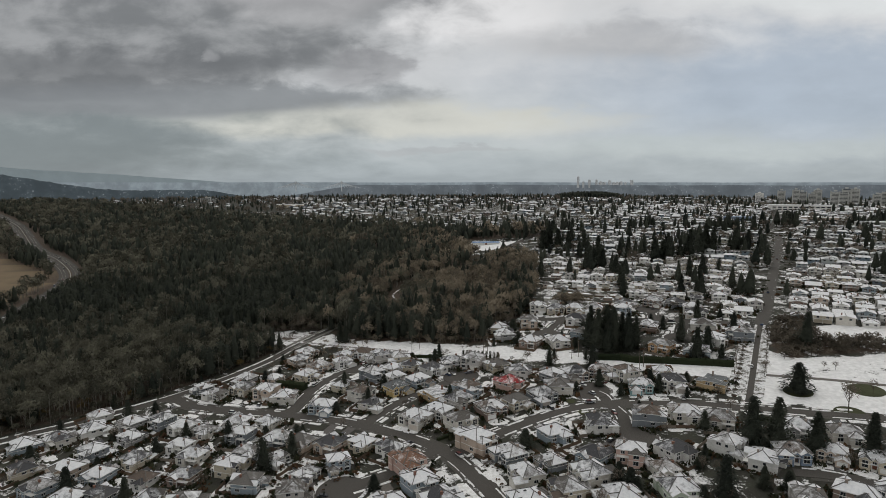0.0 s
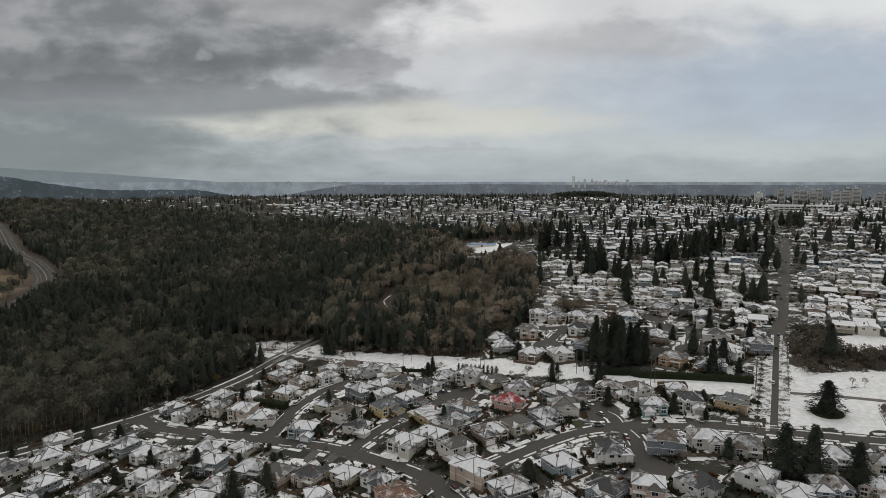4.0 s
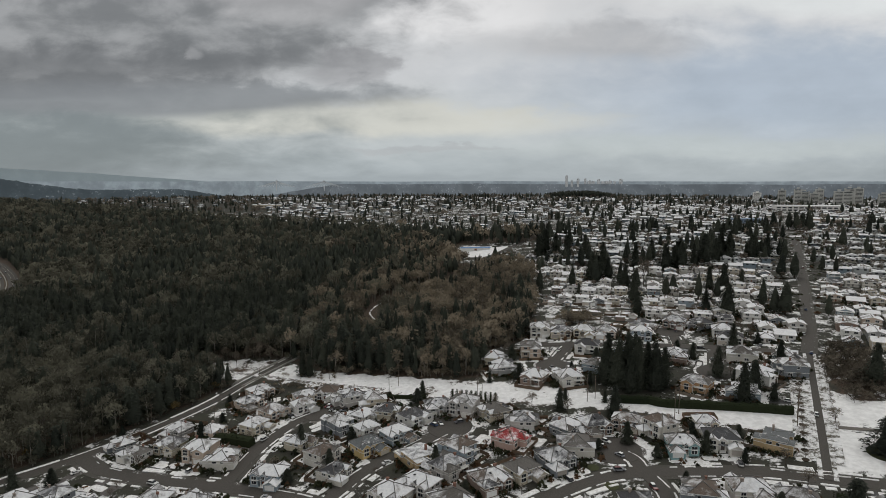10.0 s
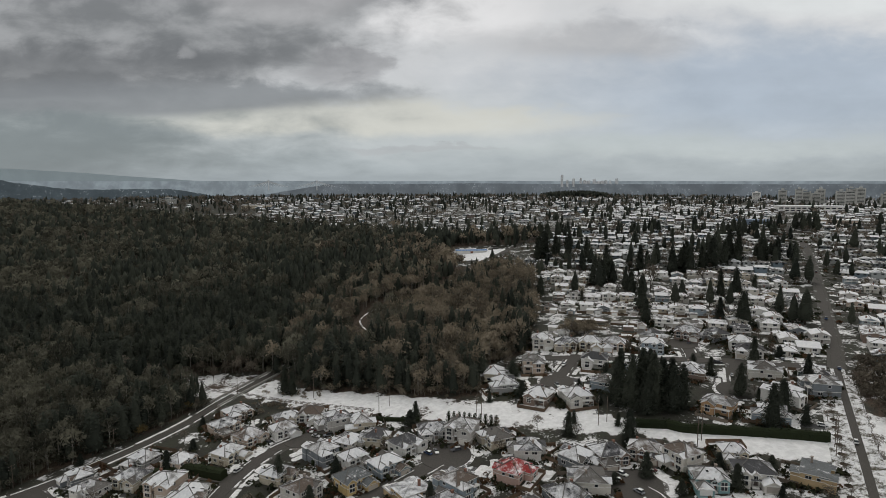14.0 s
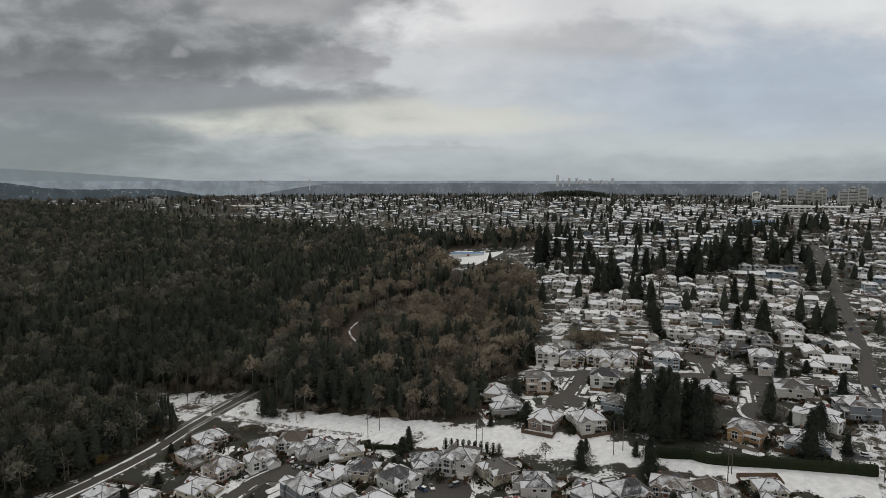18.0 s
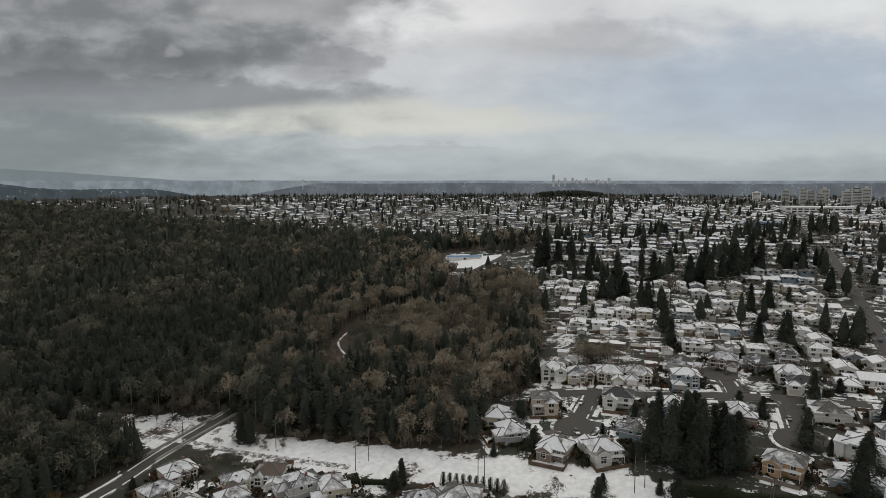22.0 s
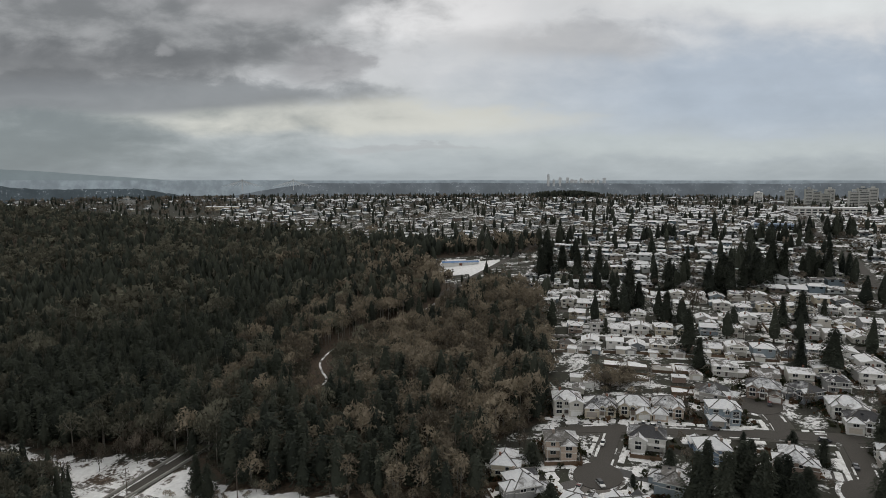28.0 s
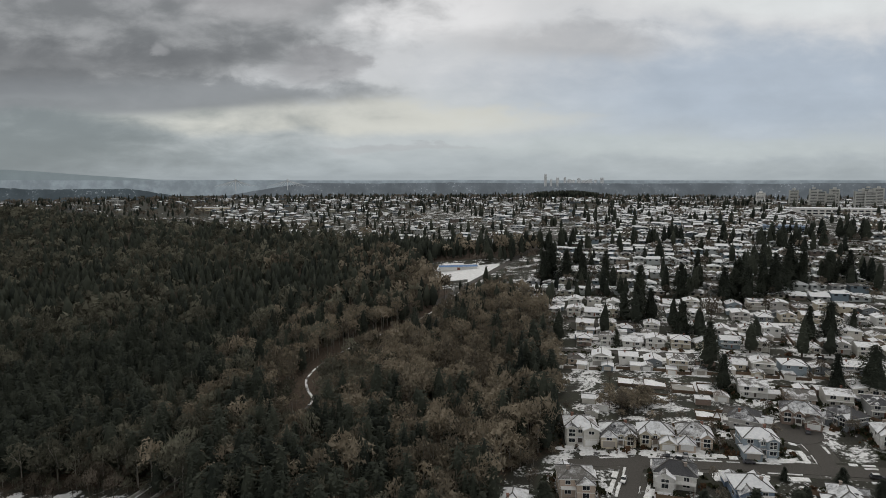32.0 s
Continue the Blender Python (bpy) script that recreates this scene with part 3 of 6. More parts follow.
# ---------------------------------------------------------------- building blocks
class Shape:
    """Collects boxes and roofs into one mesh."""

    def __init__(self):
        self.v, self.f, self.m = [], [], []

    def add(self, verts, faces, mat=0):
        o = len(self.v)
        self.v += verts
        self.f += [tuple(o + i for i in f) for f in faces]
        self.m += [mat] * len(faces)
        return self

    def box(self, x0, x1, y0, y1, z0, z1, mat=0):
        v = [(x, y, z) for z in (z0, z1) for y in (y0, y1) for x in (x0, x1)]
        return self.add(v, [(0, 2, 3, 1), (4, 5, 7, 6), (0, 1, 5, 4), (1, 3, 7, 5), (3, 2, 6, 7), (2, 0, 4, 6)], mat)

    def bar(self, a, b, r, mat=0):
        """A square bar between two places."""
        a, b = Vector(a), Vector(b)
        t = (b - a).normalized()
        s = t.cross(Vector((0, 0, 1)) if abs(t.z) < 0.9 else Vector((1, 0, 0))).normalized() * r
        u = s.cross(t).normalized() * r
        v = [tuple(p + q) for p in (a, b) for q in (s + u, s - u, -s - u, -s + u)]
        return self.add(v, [(0, 1, 2, 3), (7, 6, 5, 4), (0, 4, 5, 1), (1, 5, 6, 2), (2, 6, 7, 3), (3, 7, 4, 0)], mat)

    def slab(self, tops, faces, thick, mat=0, fascia=False):
        """Sloping roof planes with a thickness, closed at the eaves."""
        n = len(tops)
        low = [(x, y, z - thick) for x, y, z in tops]
        edges = {}
        for f in faces:
            for a, b in zip(f, f[1:] + f[:1]):
                edges[(a, b)] = True
        rim = [(b, a, a + n, b + n) for a, b in edges if (b, a) not in edges]
        o = len(self.v)
        self.add(tops + low, faces + [tuple(i + n for i in reversed(f)) for f in faces], mat)
        self.f += [tuple(o + i for i in f) for f in rim]
        self.m += [2 if fascia else mat] * len(rim)
        return self

    def hip(self, x0, x1, y0, y1, z, pitch, over=0.6, cap=0.16):
        x0, x1, y0, y1 = x0 - over, x1 + over, y0 - over, y1 + over
        w, d = x1 - x0, y1 - y0
        z -= over * pitch
        if w >= d:
            h, i = d / 2 * pitch, d / 2
            a, b = (x0 + i, (y0 + y1) / 2, z + h), (x1 - i, (y0 + y1) / 2, z + h)
            if w - d < 0.4:
                a = b = ((x0 + x1) / 2, (y0 + y1) / 2, z + h)
                b = (a[0] + 0.2, a[1], a[2])
            t = [(x0, y0, z), (x1, y0, z), (x1, y1, z), (x0, y1, z), a, b]
            f = [(0, 1, 5, 4), (1, 2, 5), (2, 3, 4, 5), (3, 0, 4)]
            hips = [(0, 4), (3, 4), (1, 5), (2, 5), (4, 5)]
        else:
            h, i = w / 2 * pitch, w / 2
            a, b = ((x0 + x1) / 2, y0 + i, z + h), ((x0 + x1) / 2, y1 - i, z + h)
            t = [(x0, y0, z), (x1, y0, z), (x1, y1, z), (x0, y1, z), a, b]
            f = [(0, 1, 4), (1, 2, 5, 4), (2, 3, 5), (3, 0, 4, 5)]
            hips = [(0, 4), (1, 4), (2, 5), (3, 5), (4, 5)]
        self.slab(t, f, 0.28, 0, True)
        for p, q in hips:
            self.bar(t[p], t[q], cap, 1)
        return self

    def gable(self, x0, x1, y0, y1, z, pitch, over=0.5, along="y", cap=0.16):
        if along == "y":
            xm, h = (x0 + x1) / 2, (x1 - x0) / 2 * pitch
            t = [(x0 - over, y0 - over, z - over * pitch), (xm, y0 - over, z + h), (x1 + over, y0 - over, z - over * pitch),
                 (x0 - over, y1 + over, z - over * pitch), (xm, y1 + over, z + h), (x1 + over, y1 + over, z - over * pitch)]
            f = [(0, 1, 4, 3), (1, 2, 5, 4)]
            f = [tuple(reversed(q)) for q in f]
        else:
            ym, h = (y0 + y1) / 2, (y1 - y0) / 2 * pitch
            t = [(x0 - over, y0 - over, z - over * pitch), (x0 - over, ym, z + h), (x0 - over, y1 + over, z - over * pitch),
                 (x1 + over, y0 - over, z - over * pitch), (x1 + over, ym, z + h), (x1 + over, y1 + over, z - over * pitch)]
            f = [(0, 3, 4, 1), (1, 4, 5, 2)]
        self.slab(t, f, 0.28, 0, True)
        self.bar(t[1], t[4], cap, 1)
        return self

    def gable_wall(self, x0, x1, y0, y1, z, pitch, along="y"):
        if along == "y":
            xm, h = (x0 + x1) / 2, (x1 - x0) / 2 * pitch - 0.2
            v = [(x0, y0, z), (x1, y0, z), (xm, y0, z + h), (x0, y1, z), (x1, y1, z), (xm, y1, z + h)]
        else:
            ym, h = (y0 + y1) / 2, (y1 - y0) / 2 * pitch - 0.2
            v = [(x0, y1, z), (x0, y0, z), (x0, ym, z + h), (x1, y1, z), (x1, y0, z), (x1, ym, z + h)]
        return self.add(v, [(0, 1, 2), (4, 3, 5), (0, 2, 5, 3), (2, 1, 4, 5)], 0)

    def mesh(self, name, mats, smooth=False):
        me = bpy.data.meshes.new(name)
        me.from_pydata(self.v, [], self.f)
        for m in (mats if isinstance(mats, (list, tuple)) else [mats]):
            me.materials.append(m)
        if 2 in self.m and len(me.materials) == 2:
            me.materials.append(MAT_TRIM)
        me.polygons.foreach_set("material_index", self.m)
        if smooth:
            me.polygons.foreach_set("use_smooth", [True] * len(self.f))
        me.update()
        return me


def part(name, shape, mats, parent, label="", at=(0, 0, 0), turn=0.0, smooth=False):
    ob = new(name, shape if isinstance(shape, bpy.types.Mesh) else shape.mesh(name, mats, smooth))
    ob.parent = parent
    ob.location, ob.rotation_euler = at, (0, 0, turn)
    if label:
        ob["label"] = label
    return ob


_window_meshes = {}


def window(parent, x, y, z, w, h, side):
    """A framed window, proud of the wall, with a sash bar; side: front, back, west or east."""
    key = (round(w, 2), round(h, 2))
    if key not in _window_meshes:
        s = Shape()
        xs = [-w / 2 - 0.1, -w / 2, w / 2, w / 2 + 0.1] if w <= 1.3 else [-w / 2 - 0.1, -w / 2, -0.05, 0.05, w / 2, w / 2 + 0.1]
        zs = [-0.14, 0, h, h + 0.12]
        k = len(xs)
        s.v = [(x, -0.1, z) for z in zs for x in xs]
        for j in range(3):
            for i in range(k - 1):
                q = (j * k + i, j * k + i + 1, (j + 1) * k + i + 1, (j + 1) * k + i)
                if j == 1 and i % 2:
                    o = len(s.v)
                    s.v += [(s.v[e][0], -0.02, s.v[e][2]) for e in q]
                    s.f += [(q[e], q[(e + 1) % 4], o + (e + 1) % 4, o + e) for e in range(4)] + [(o, o + 1, o + 2, o + 3)]
                    s.m += [0] * 4 + [1]
                else:
                    s.f.append(q)
                    s.m.append(0)
        o = len(s.v)
        rim = [0, k - 1, 4 * k - 1, 3 * k]
        s.v += [(s.v[e][0], 0.03, s.v[e][2]) for e in rim]
        s.f += [(rim[(e + 1) % 4], rim[e], o + e, o + (e + 1) % 4) for e in range(4)]
        s.m += [0] * 4
        _window_meshes[key] = s.mesh("window", [MAT_TRIM, MAT_GLASS])
    turn = {"front": 0, "east": math.pi / 2, "back": math.pi, "west": -math.pi / 2}[side]
    return part("window", _window_meshes[key], None, parent, "", (x, y, z), turn)


def thing(name, label, category, group="", kind=""):
    return tagged(new(name), label, category, group, kind)


def railing(s, x0, x1, y, z, mat=0, h=1.0):
    s.box(x0, x1, y - 0.04, y + 0.04, z + h - 0.08, z + h, mat)
    s.box(x0, x1, y - 0.03, y + 0.03, z + 0.1, z + 0.16, mat)
    n = max(2, int((x1 - x0) / 0.45))
    for i in range(n + 1):
        x = x0 + (x1 - x0) * i / n
        s.box(x - 0.03, x + 0.03, y - 0.03, y + 0.03, z, z + h, mat)


def villa(style, label, wall=None, roof=None, flat=False):
    """A large detached house: main block, rear wing, garage wing, gabled bay, dormer, skirt roof, porch, balcony, windows, chimney."""
    wall, roof = wall or MAT_WALL, roof or MAT_ROOF
    r = random.Random(style)
    tall = style % 5 == 3
    W, D, H = r.choice((12.4, 13.2, 14.0)), r.choice((9.2, 10.0, 10.8)), r.choice((5.0, 5.2, 5.5)) + (1.6 if tall else 0)
    pitch = 0.10 if flat else r.choice((0.46, 0.54, 0.62))
    cap = 0.05 if flat else 0.16
    sd = 1 if style % 2 else -1
    fy = -D / 2
    gx0, gx1 = sorted((sd * (W / 2 + 0.8), sd * (W / 2 - 5.4)))
    bx0, bx1 = sorted((-sd * (W / 2 - 0.4), -sd * (W / 2 - 4.6)))
    rx0, rx1 = sorted((sd * (W / 2 - 0.6), sd * (W / 2 - 6.8)))
    gh = 2.8 if style % 3 else H - 0.5
    gf = fy - (4.6 if style % 3 else 2.8)
    ry = D / 2 + r.choice((2.6, 3.4))
    h = thing("house", label, "house", "houses of the subdivision")
    s = Shape().box(-W / 2, W / 2, fy, D / 2, -3.5, H)
    s.box(gx0, gx1, gf, fy + 0.5, -3.5, gh)
    s.box(bx0, bx1, fy - 1.8, fy + 0.5, -3.5, H - 0.3)
    s.box(rx0, rx1, D / 2 - 0.5, ry, -3.5, H - 0.8)
    if not flat:
        s.gable_wall(bx0, bx1, fy - 1.8, fy + 1, H - 0.3, pitch * 1.2)
        if style % 2:
            s.gable_wall(gx0, gx1, gf, fy + 1, gh, pitch)
        if style % 4 == 1:
            s.gable_wall(rx0, rx1, D / 2 - 1, ry, H - 0.8, pitch)
    k0, k1 = sorted((-sd * (W / 2 - 4.6), sd * (W / 2 - 5.4)))
    if not flat:
        s.gable_wall(k0, k1, fy - 0.9, fy + 1.5, H - 0.9, 0.7)
        s.box(k0, k1, fy - 0.9, fy + 0.5, 3.2, H - 0.9)
    part("wall", s, [wall], h)
    # pale belt course round all wings
    belt = Shape()
    for x0, x1, y0, y1 in ((-W / 2, W / 2, fy, D / 2), (gx0, gx1, gf, fy + 0.4), (bx0, bx1, fy - 1.8, fy + 0.4), (rx0, rx1, D / 2 - 0.4, ry)):
        belt.box(x0 - 0.06, x1 + 0.06, y0 - 0.06, y1 + 0.06, 2.62, 2.86)
    part("belt_course", belt, [MAT_TRIM], h)
    if not flat:
        part("entry_roof", Shape().gable(k0, k1, fy - 0.9, fy + 3.0, H - 0.9, 0.7, 0.35, "y", 0.12), [roof, MAT_RIDGE], h)
    main = part("roof", Shape().hip(-W / 2, W / 2, fy, D / 2, H, pitch, 0.6, cap), [roof, MAT_RIDGE], h)
    part("garage_roof", Shape().gable(gx0, gx1, gf, fy + 1.5, gh, pitch, 0.45, "y", cap) if style % 2 and not flat else Shape().hip(gx0, gx1, gf, fy + 2.6, gh, pitch, 0.45, cap), [roof, MAT_RIDGE], h)
    part("bay_roof", Shape().gable(bx0, bx1, fy - 1.8, fy + 3.2, H - 0.3, pitch * 1.2, 0.45, "y", cap), [roof, MAT_RIDGE], h)
    part("rear_roof", Shape().gable(rx0, rx1, D / 2 - 3.2, ry, H - 0.8, pitch, 0.45, "y", cap) if style % 4 == 1 else Shape().hip(rx0, rx1, D / 2 - 3.4, ry, H - 0.8, pitch, 0.45, cap), [roof, MAT_RIDGE], h)
    # skirt roof over the ground floor between the wings
    part("skirt_roof", Shape().slab([(k0, fy - 1.5, 2.7), (k1, fy - 1.5, 2.7), (k1, fy, 3.3), (k0, fy, 3.3)], [(0, 1, 2, 3)], 0.18), [roof], h)
    gc = (gx0 + gx1) / 2
    s = Shape().box(-2.35, 2.35, -0.06, 0.05, 0, 2.25)
    for i in range(1, 4):
        s.box(-2.35, 2.35, -0.09, -0.06, i * 0.56 - 0.03, i * 0.56 + 0.03)
    part("garage_door", s, [MAT_GARAGE], h, "", (gc, gf, 0.05))
    dx = (k0 + k1) / 2
    part("front_door", Shape().box(-0.9, 0.9, -0.08, 0.05, 0, 2.2).box(-0.5, 0.5, -0.13, -0.08, 0.1, 2.1), [MAT_DOOR], h, "", (dx, fy, 0.2))
    part("porch", Shape().box(-1.2, 1.2, -1.7, 0, -1.0, 0.18).box(-1.2, -0.95, -1.45, -1.2, 0.18, 2.7).box(0.95, 1.2, -1.45, -1.2, 0.18, 2.7), [MAT_TRIM], h, "", (dx, fy, 0))
    bc, rc = (bx0 + bx1) / 2, (rx0 + rx1) / 2
    up = H - 2.4
    window(h, bc, fy - 1.8, 0.9, 2.4, 1.5, "front")
    window(h, bc, fy - 1.8, up, 2.4, 1.5, "front")
    window(h, dx, fy if flat else fy - 0.9, up - (0 if flat else 0.15), 1.5, 1.4, "front")
    window(h, gc, gf if not style % 3 else fy, up + 0.1, 2.1, 1.3, "front")
    if tall:
        window(h, bc, fy - 1.8, 3.4, 2.4, 1.5, "front")
    window(h, rc, ry, up - 0.6, 2.4, 1.5, "back")
    window(h, rc, ry, 0.8, 2.2, 2.0, "back")
    window(h, -sd * W * 0.27, D / 2, up, 1.7, 1.4, "back")
    window(h, -sd * W * 0.27, D / 2, 0.9, 2.2, 1.5, "back")
    for x, e in ((-W / 2, "west"), (W / 2, "east")):
        window(h, x, -D / 6, up, 1.3, 1.2, e)
        window(h, x, D / 5, 0.9 if style % 2 else up, 2.1, 1.3, e)
    part("chimney", Shape().box(-0.5, 0.5, -0.4, 0.4, -1.4, 1.7).box(-0.6, 0.6, -0.5, 0.5, 1.7, 1.9), [MAT_BRICK], main, "", (-sd * W * 0.24, D * 0.16, H + 1.0))
    if style % 2 or tall:
        z = 2.7 if not tall else up - 0.9
        w0, w1 = sorted((-sd * (W / 2 - 0.3), sd * (W / 2 - 6.9)))
        s = Shape().box(w0, w1, D / 2, D / 2 + 2.4, z, z + 0.2)
        railing(s, w0, w1, D / 2 + 2.3, z + 0.2)
        for x in (w0 + 0.2, w1 - 0.2):
            s.box(x - 0.1, x + 0.1, D / 2 + 2.1, D / 2 + 2.3, -3, z)
        part("balcony", s, [MAT_TRIM], h)
    elif not flat:
        s = Shape().box(-0.45, 0.45, -0.6, 0.6, 0, 0.18)
        part("skylight", s, [MAT_GLASS], main, "", (sd * W * 0.12, fy * 0.45, H + D * 0.28 * pitch + 0.1))
    return h


def special(style, label, wall=None, roof=None):
    """A boxy house of the older grid: low gable, balcony across the front, or a bungalow."""
    wall, roof = wall or MAT_WALL, roof or MAT_ROOF_WHITE
    r = random.Random(100 + style)
    low = style % 3 == 2
    W, D, H = r.choice((10.0, 11.0, 12.0)), r.choice((11.0, 12.5)), 3.3 if low else 5.5
    pitch = r.choice((0.22, 0.28, 0.34)) if not low else 0.38
    h = thing("house", label, "house", "houses of the street grid")
    s = Shape().box(-W / 2, W / 2, -D / 2, D / 2, -3, H)
    along = "x" if style % 2 else "y"
    if style % 4 == 3:
        main = part("roof", Shape().hip(-W / 2, W / 2, -D / 2, D / 2, H, pitch), [roof, MAT_RIDGE], h)
    else:
        s.gable_wall(-W / 2, W / 2, -D / 2, D / 2, H, pitch, along)
        main = part("roof", Shape().gable(-W / 2, W / 2, -D / 2, D / 2, H, pitch, 0.7, along), [roof, MAT_RIDGE], h)
    part("wall", s, [wall], h)
    if not low:
        b = Shape().box(-W / 2, W / 2, -D / 2 - 1.5, -D / 2, 2.6, 2.8)
        railing(b, -W / 2, W / 2, -D / 2 - 1.45, 2.8)
        for x in (-W / 2 + 0.15, W / 2 - 0.15):
            b.box(x - 0.1, x + 0.1, -D / 2 - 1.5, -D / 2 - 1.3, -2, 2.6)
        part("balcony", b, [MAT_TRIM], h)
    if style % 3 == 1:
        b = Shape().box(-W / 2, W / 2, D / 2, D / 2 + 1.9, 2.6, 2.8)
        railing(b, -W / 2, W / 2, D / 2 + 1.85, 2.8)
        for x in (-W / 2 + 0.15, 0, W / 2 - 0.15):
            b.box(x - 0.12, x + 0.12, D / 2 + 1.7, D / 2 + 1.9, -2, 5.2)
        b.box(-W / 2 - 0.2, W / 2 + 0.2, D / 2 - 0.1, D / 2 + 2.2, 5.2, 5.4)
        part("rear_balcony", b, [MAT_TRIM], h)
    for x in (-W / 4, W / 4):
        window(h, x, -D / 2, 3.4 if not low else 0.9, 2.2, 1.5 if not low else 1.4, "front")
        window(h, x, D / 2, 3.4 if not low else 0.9, 1.7, 1.3, "back")
    if not low:
        window(h, -W / 4, -D / 2, 0.7, 1.7, 1.3, "front")
    part("front_door", Shape().box(-0.5, 0.5, -0.08, 0.05, 0, 2.1), [MAT_DOOR], h, "", (W / 16, -D / 2, 0.1))
    part("chimney", Shape().box(-0.4, 0.4, -0.4, 0.4, -1, 1.3).box(-0.48, 0.48, -0.48, 0.48, 1.3, 1.45), [MAT_BRICK], main, "", (W * 0.2, D * 0.15, H + 0.9))
    return h


kerb_snow()
PLACED = []


def settle(master, x, y, rz, size=1.0):
    """Puts a copy of a thing on the ground there, turned by rz radians."""
    PLACED.append((x, y))
    return copy_thing(master, Matrix.Translation((x, y, land(x, y))) @ Matrix.Rotation(rz, 4, "Z") @ Matrix.Diagonal((size, size, size, 1)))


def facing(x, y):
    """The turn at which a house looks at the nearest street, and the distance to it."""
    best = min((((p.x - x) ** 2 + (p.y - y) ** 2, p) for n, l in LINES.items() if not n.startswith("forest") for p in l), key=lambda q: q[0])
    d = best[1] - Vector((x, y))
    return math.atan2(d.y, d.x) + math.pi / 2, math.sqrt(best[0])


# ---------------------------------------------------------------- trees
rs = np.random.RandomState(4)


def conifer_mesh(seed, H, R, tiers, per, bare=0.12):
    """Trunk and drooping boughs; returns vertices, faces and which faces are trunk."""
    r = np.random.RandomState(seed)
    v, f, m = [], [], []
    n = 5
    for k, (z, q) in enumerate(((0, 0.022 * H), (H * 0.97, 0.02))):
        v += [(q * math.cos(2 * math.pi * i / n), q * math.sin(2 * math.pi * i / n), z) for i in range(n)]
    f += [(i, (i + 1) % n, n + (i + 1) % n, n + i) for i in range(n)]
    m += [1] * n
    def girth(s):
        # fullest a little above the lowest boughs, rounded in towards the tip
        return R * (1 - s) ** (0.60 + 0.09 * (seed % 4)) * min(1.0, 0.55 + 2.6 * s) * 1.06
    # dark, lumpy inner mass
    rings, sides = (3, 5) if tiers * per < 40 else (5, 6)
    o = len(v)
    for j in range(rings):
        s = j / rings
        for i in range(sides):
            a = 2 * math.pi * (i + 0.5 * (j % 2)) / sides
            q = girth(s) * r.uniform(0.55, 0.85)
            v.append((q * math.cos(a), q * math.sin(a), H * (bare + (0.98 - bare) * s) + r.uniform(-0.03, 0.03) * H))
    v.append((0, 0, H * 0.98))
    for j in range(rings - 1):
        for i in range(sides):
            p, q = o + j * sides + i, o + j * sides + (i + 1) % sides
            f += [(p, q, q + sides), (p, q + sides, p + sides)]
            m += [0, 0]
    for i in range(sides):
        f.append((o + (rings - 1) * sides + i, o + (rings - 1) * sides + (i + 1) % sides, len(v) - 1))
        m.append(0)
    total = tiers * per * 2
    size = (0.62 if total > 800 else 1.0) * min(1.0, H / 16)
    for k in range(total):
        # small drooping sprays on boughs that spiral up the trunk, some boughs long and some short
        s = ((k + r.uniform(0, 1)) / total) ** 1.15
        a = k * 2.39996 + r.uniform(-0.5, 0.5)
        lump = 1 + 0.85 * noise.noise(Vector((1.7 * math.cos(a), 1.7 * math.sin(a), 9 * s + seed)))
        q = (girth(s) + 0.3) * r.uniform(0.62, 1.08) * lump
        z = H * (bare + (0.985 - bare) * s) - 0.22 * q
        L, w = r.uniform(0.8, 1.7) * size, r.uniform(0.35, 0.75) * size
        c, e = math.cos(a), math.sin(a)
        dz = -L * r.uniform(-0.15, 0.5)
        o = len(v)
        v += [(c * q - e * w, e * q + c * w, z + r.uniform(-0.2, 0.3)), (c * (q + L), e * (q + L), z + dz), (c * q + e * w, e * q - c * w, z + r.uniform(-0.2, 0.3))]
        f.append((o, o + 1, o + 2))
        m.append(0)
    o = len(v)
    v += [(0.55, 0, H * 0.93), (-0.35, 0.45, H * 0.92), (-0.3, -0.45, H * 0.93), (0.1, 0, H * 0.995)]
    f += [(o, o + 1, o + 3), (o + 1, o + 2, o + 3), (o + 2, o, o + 3)]
    m += [0, 0, 0]
    return v, f, m


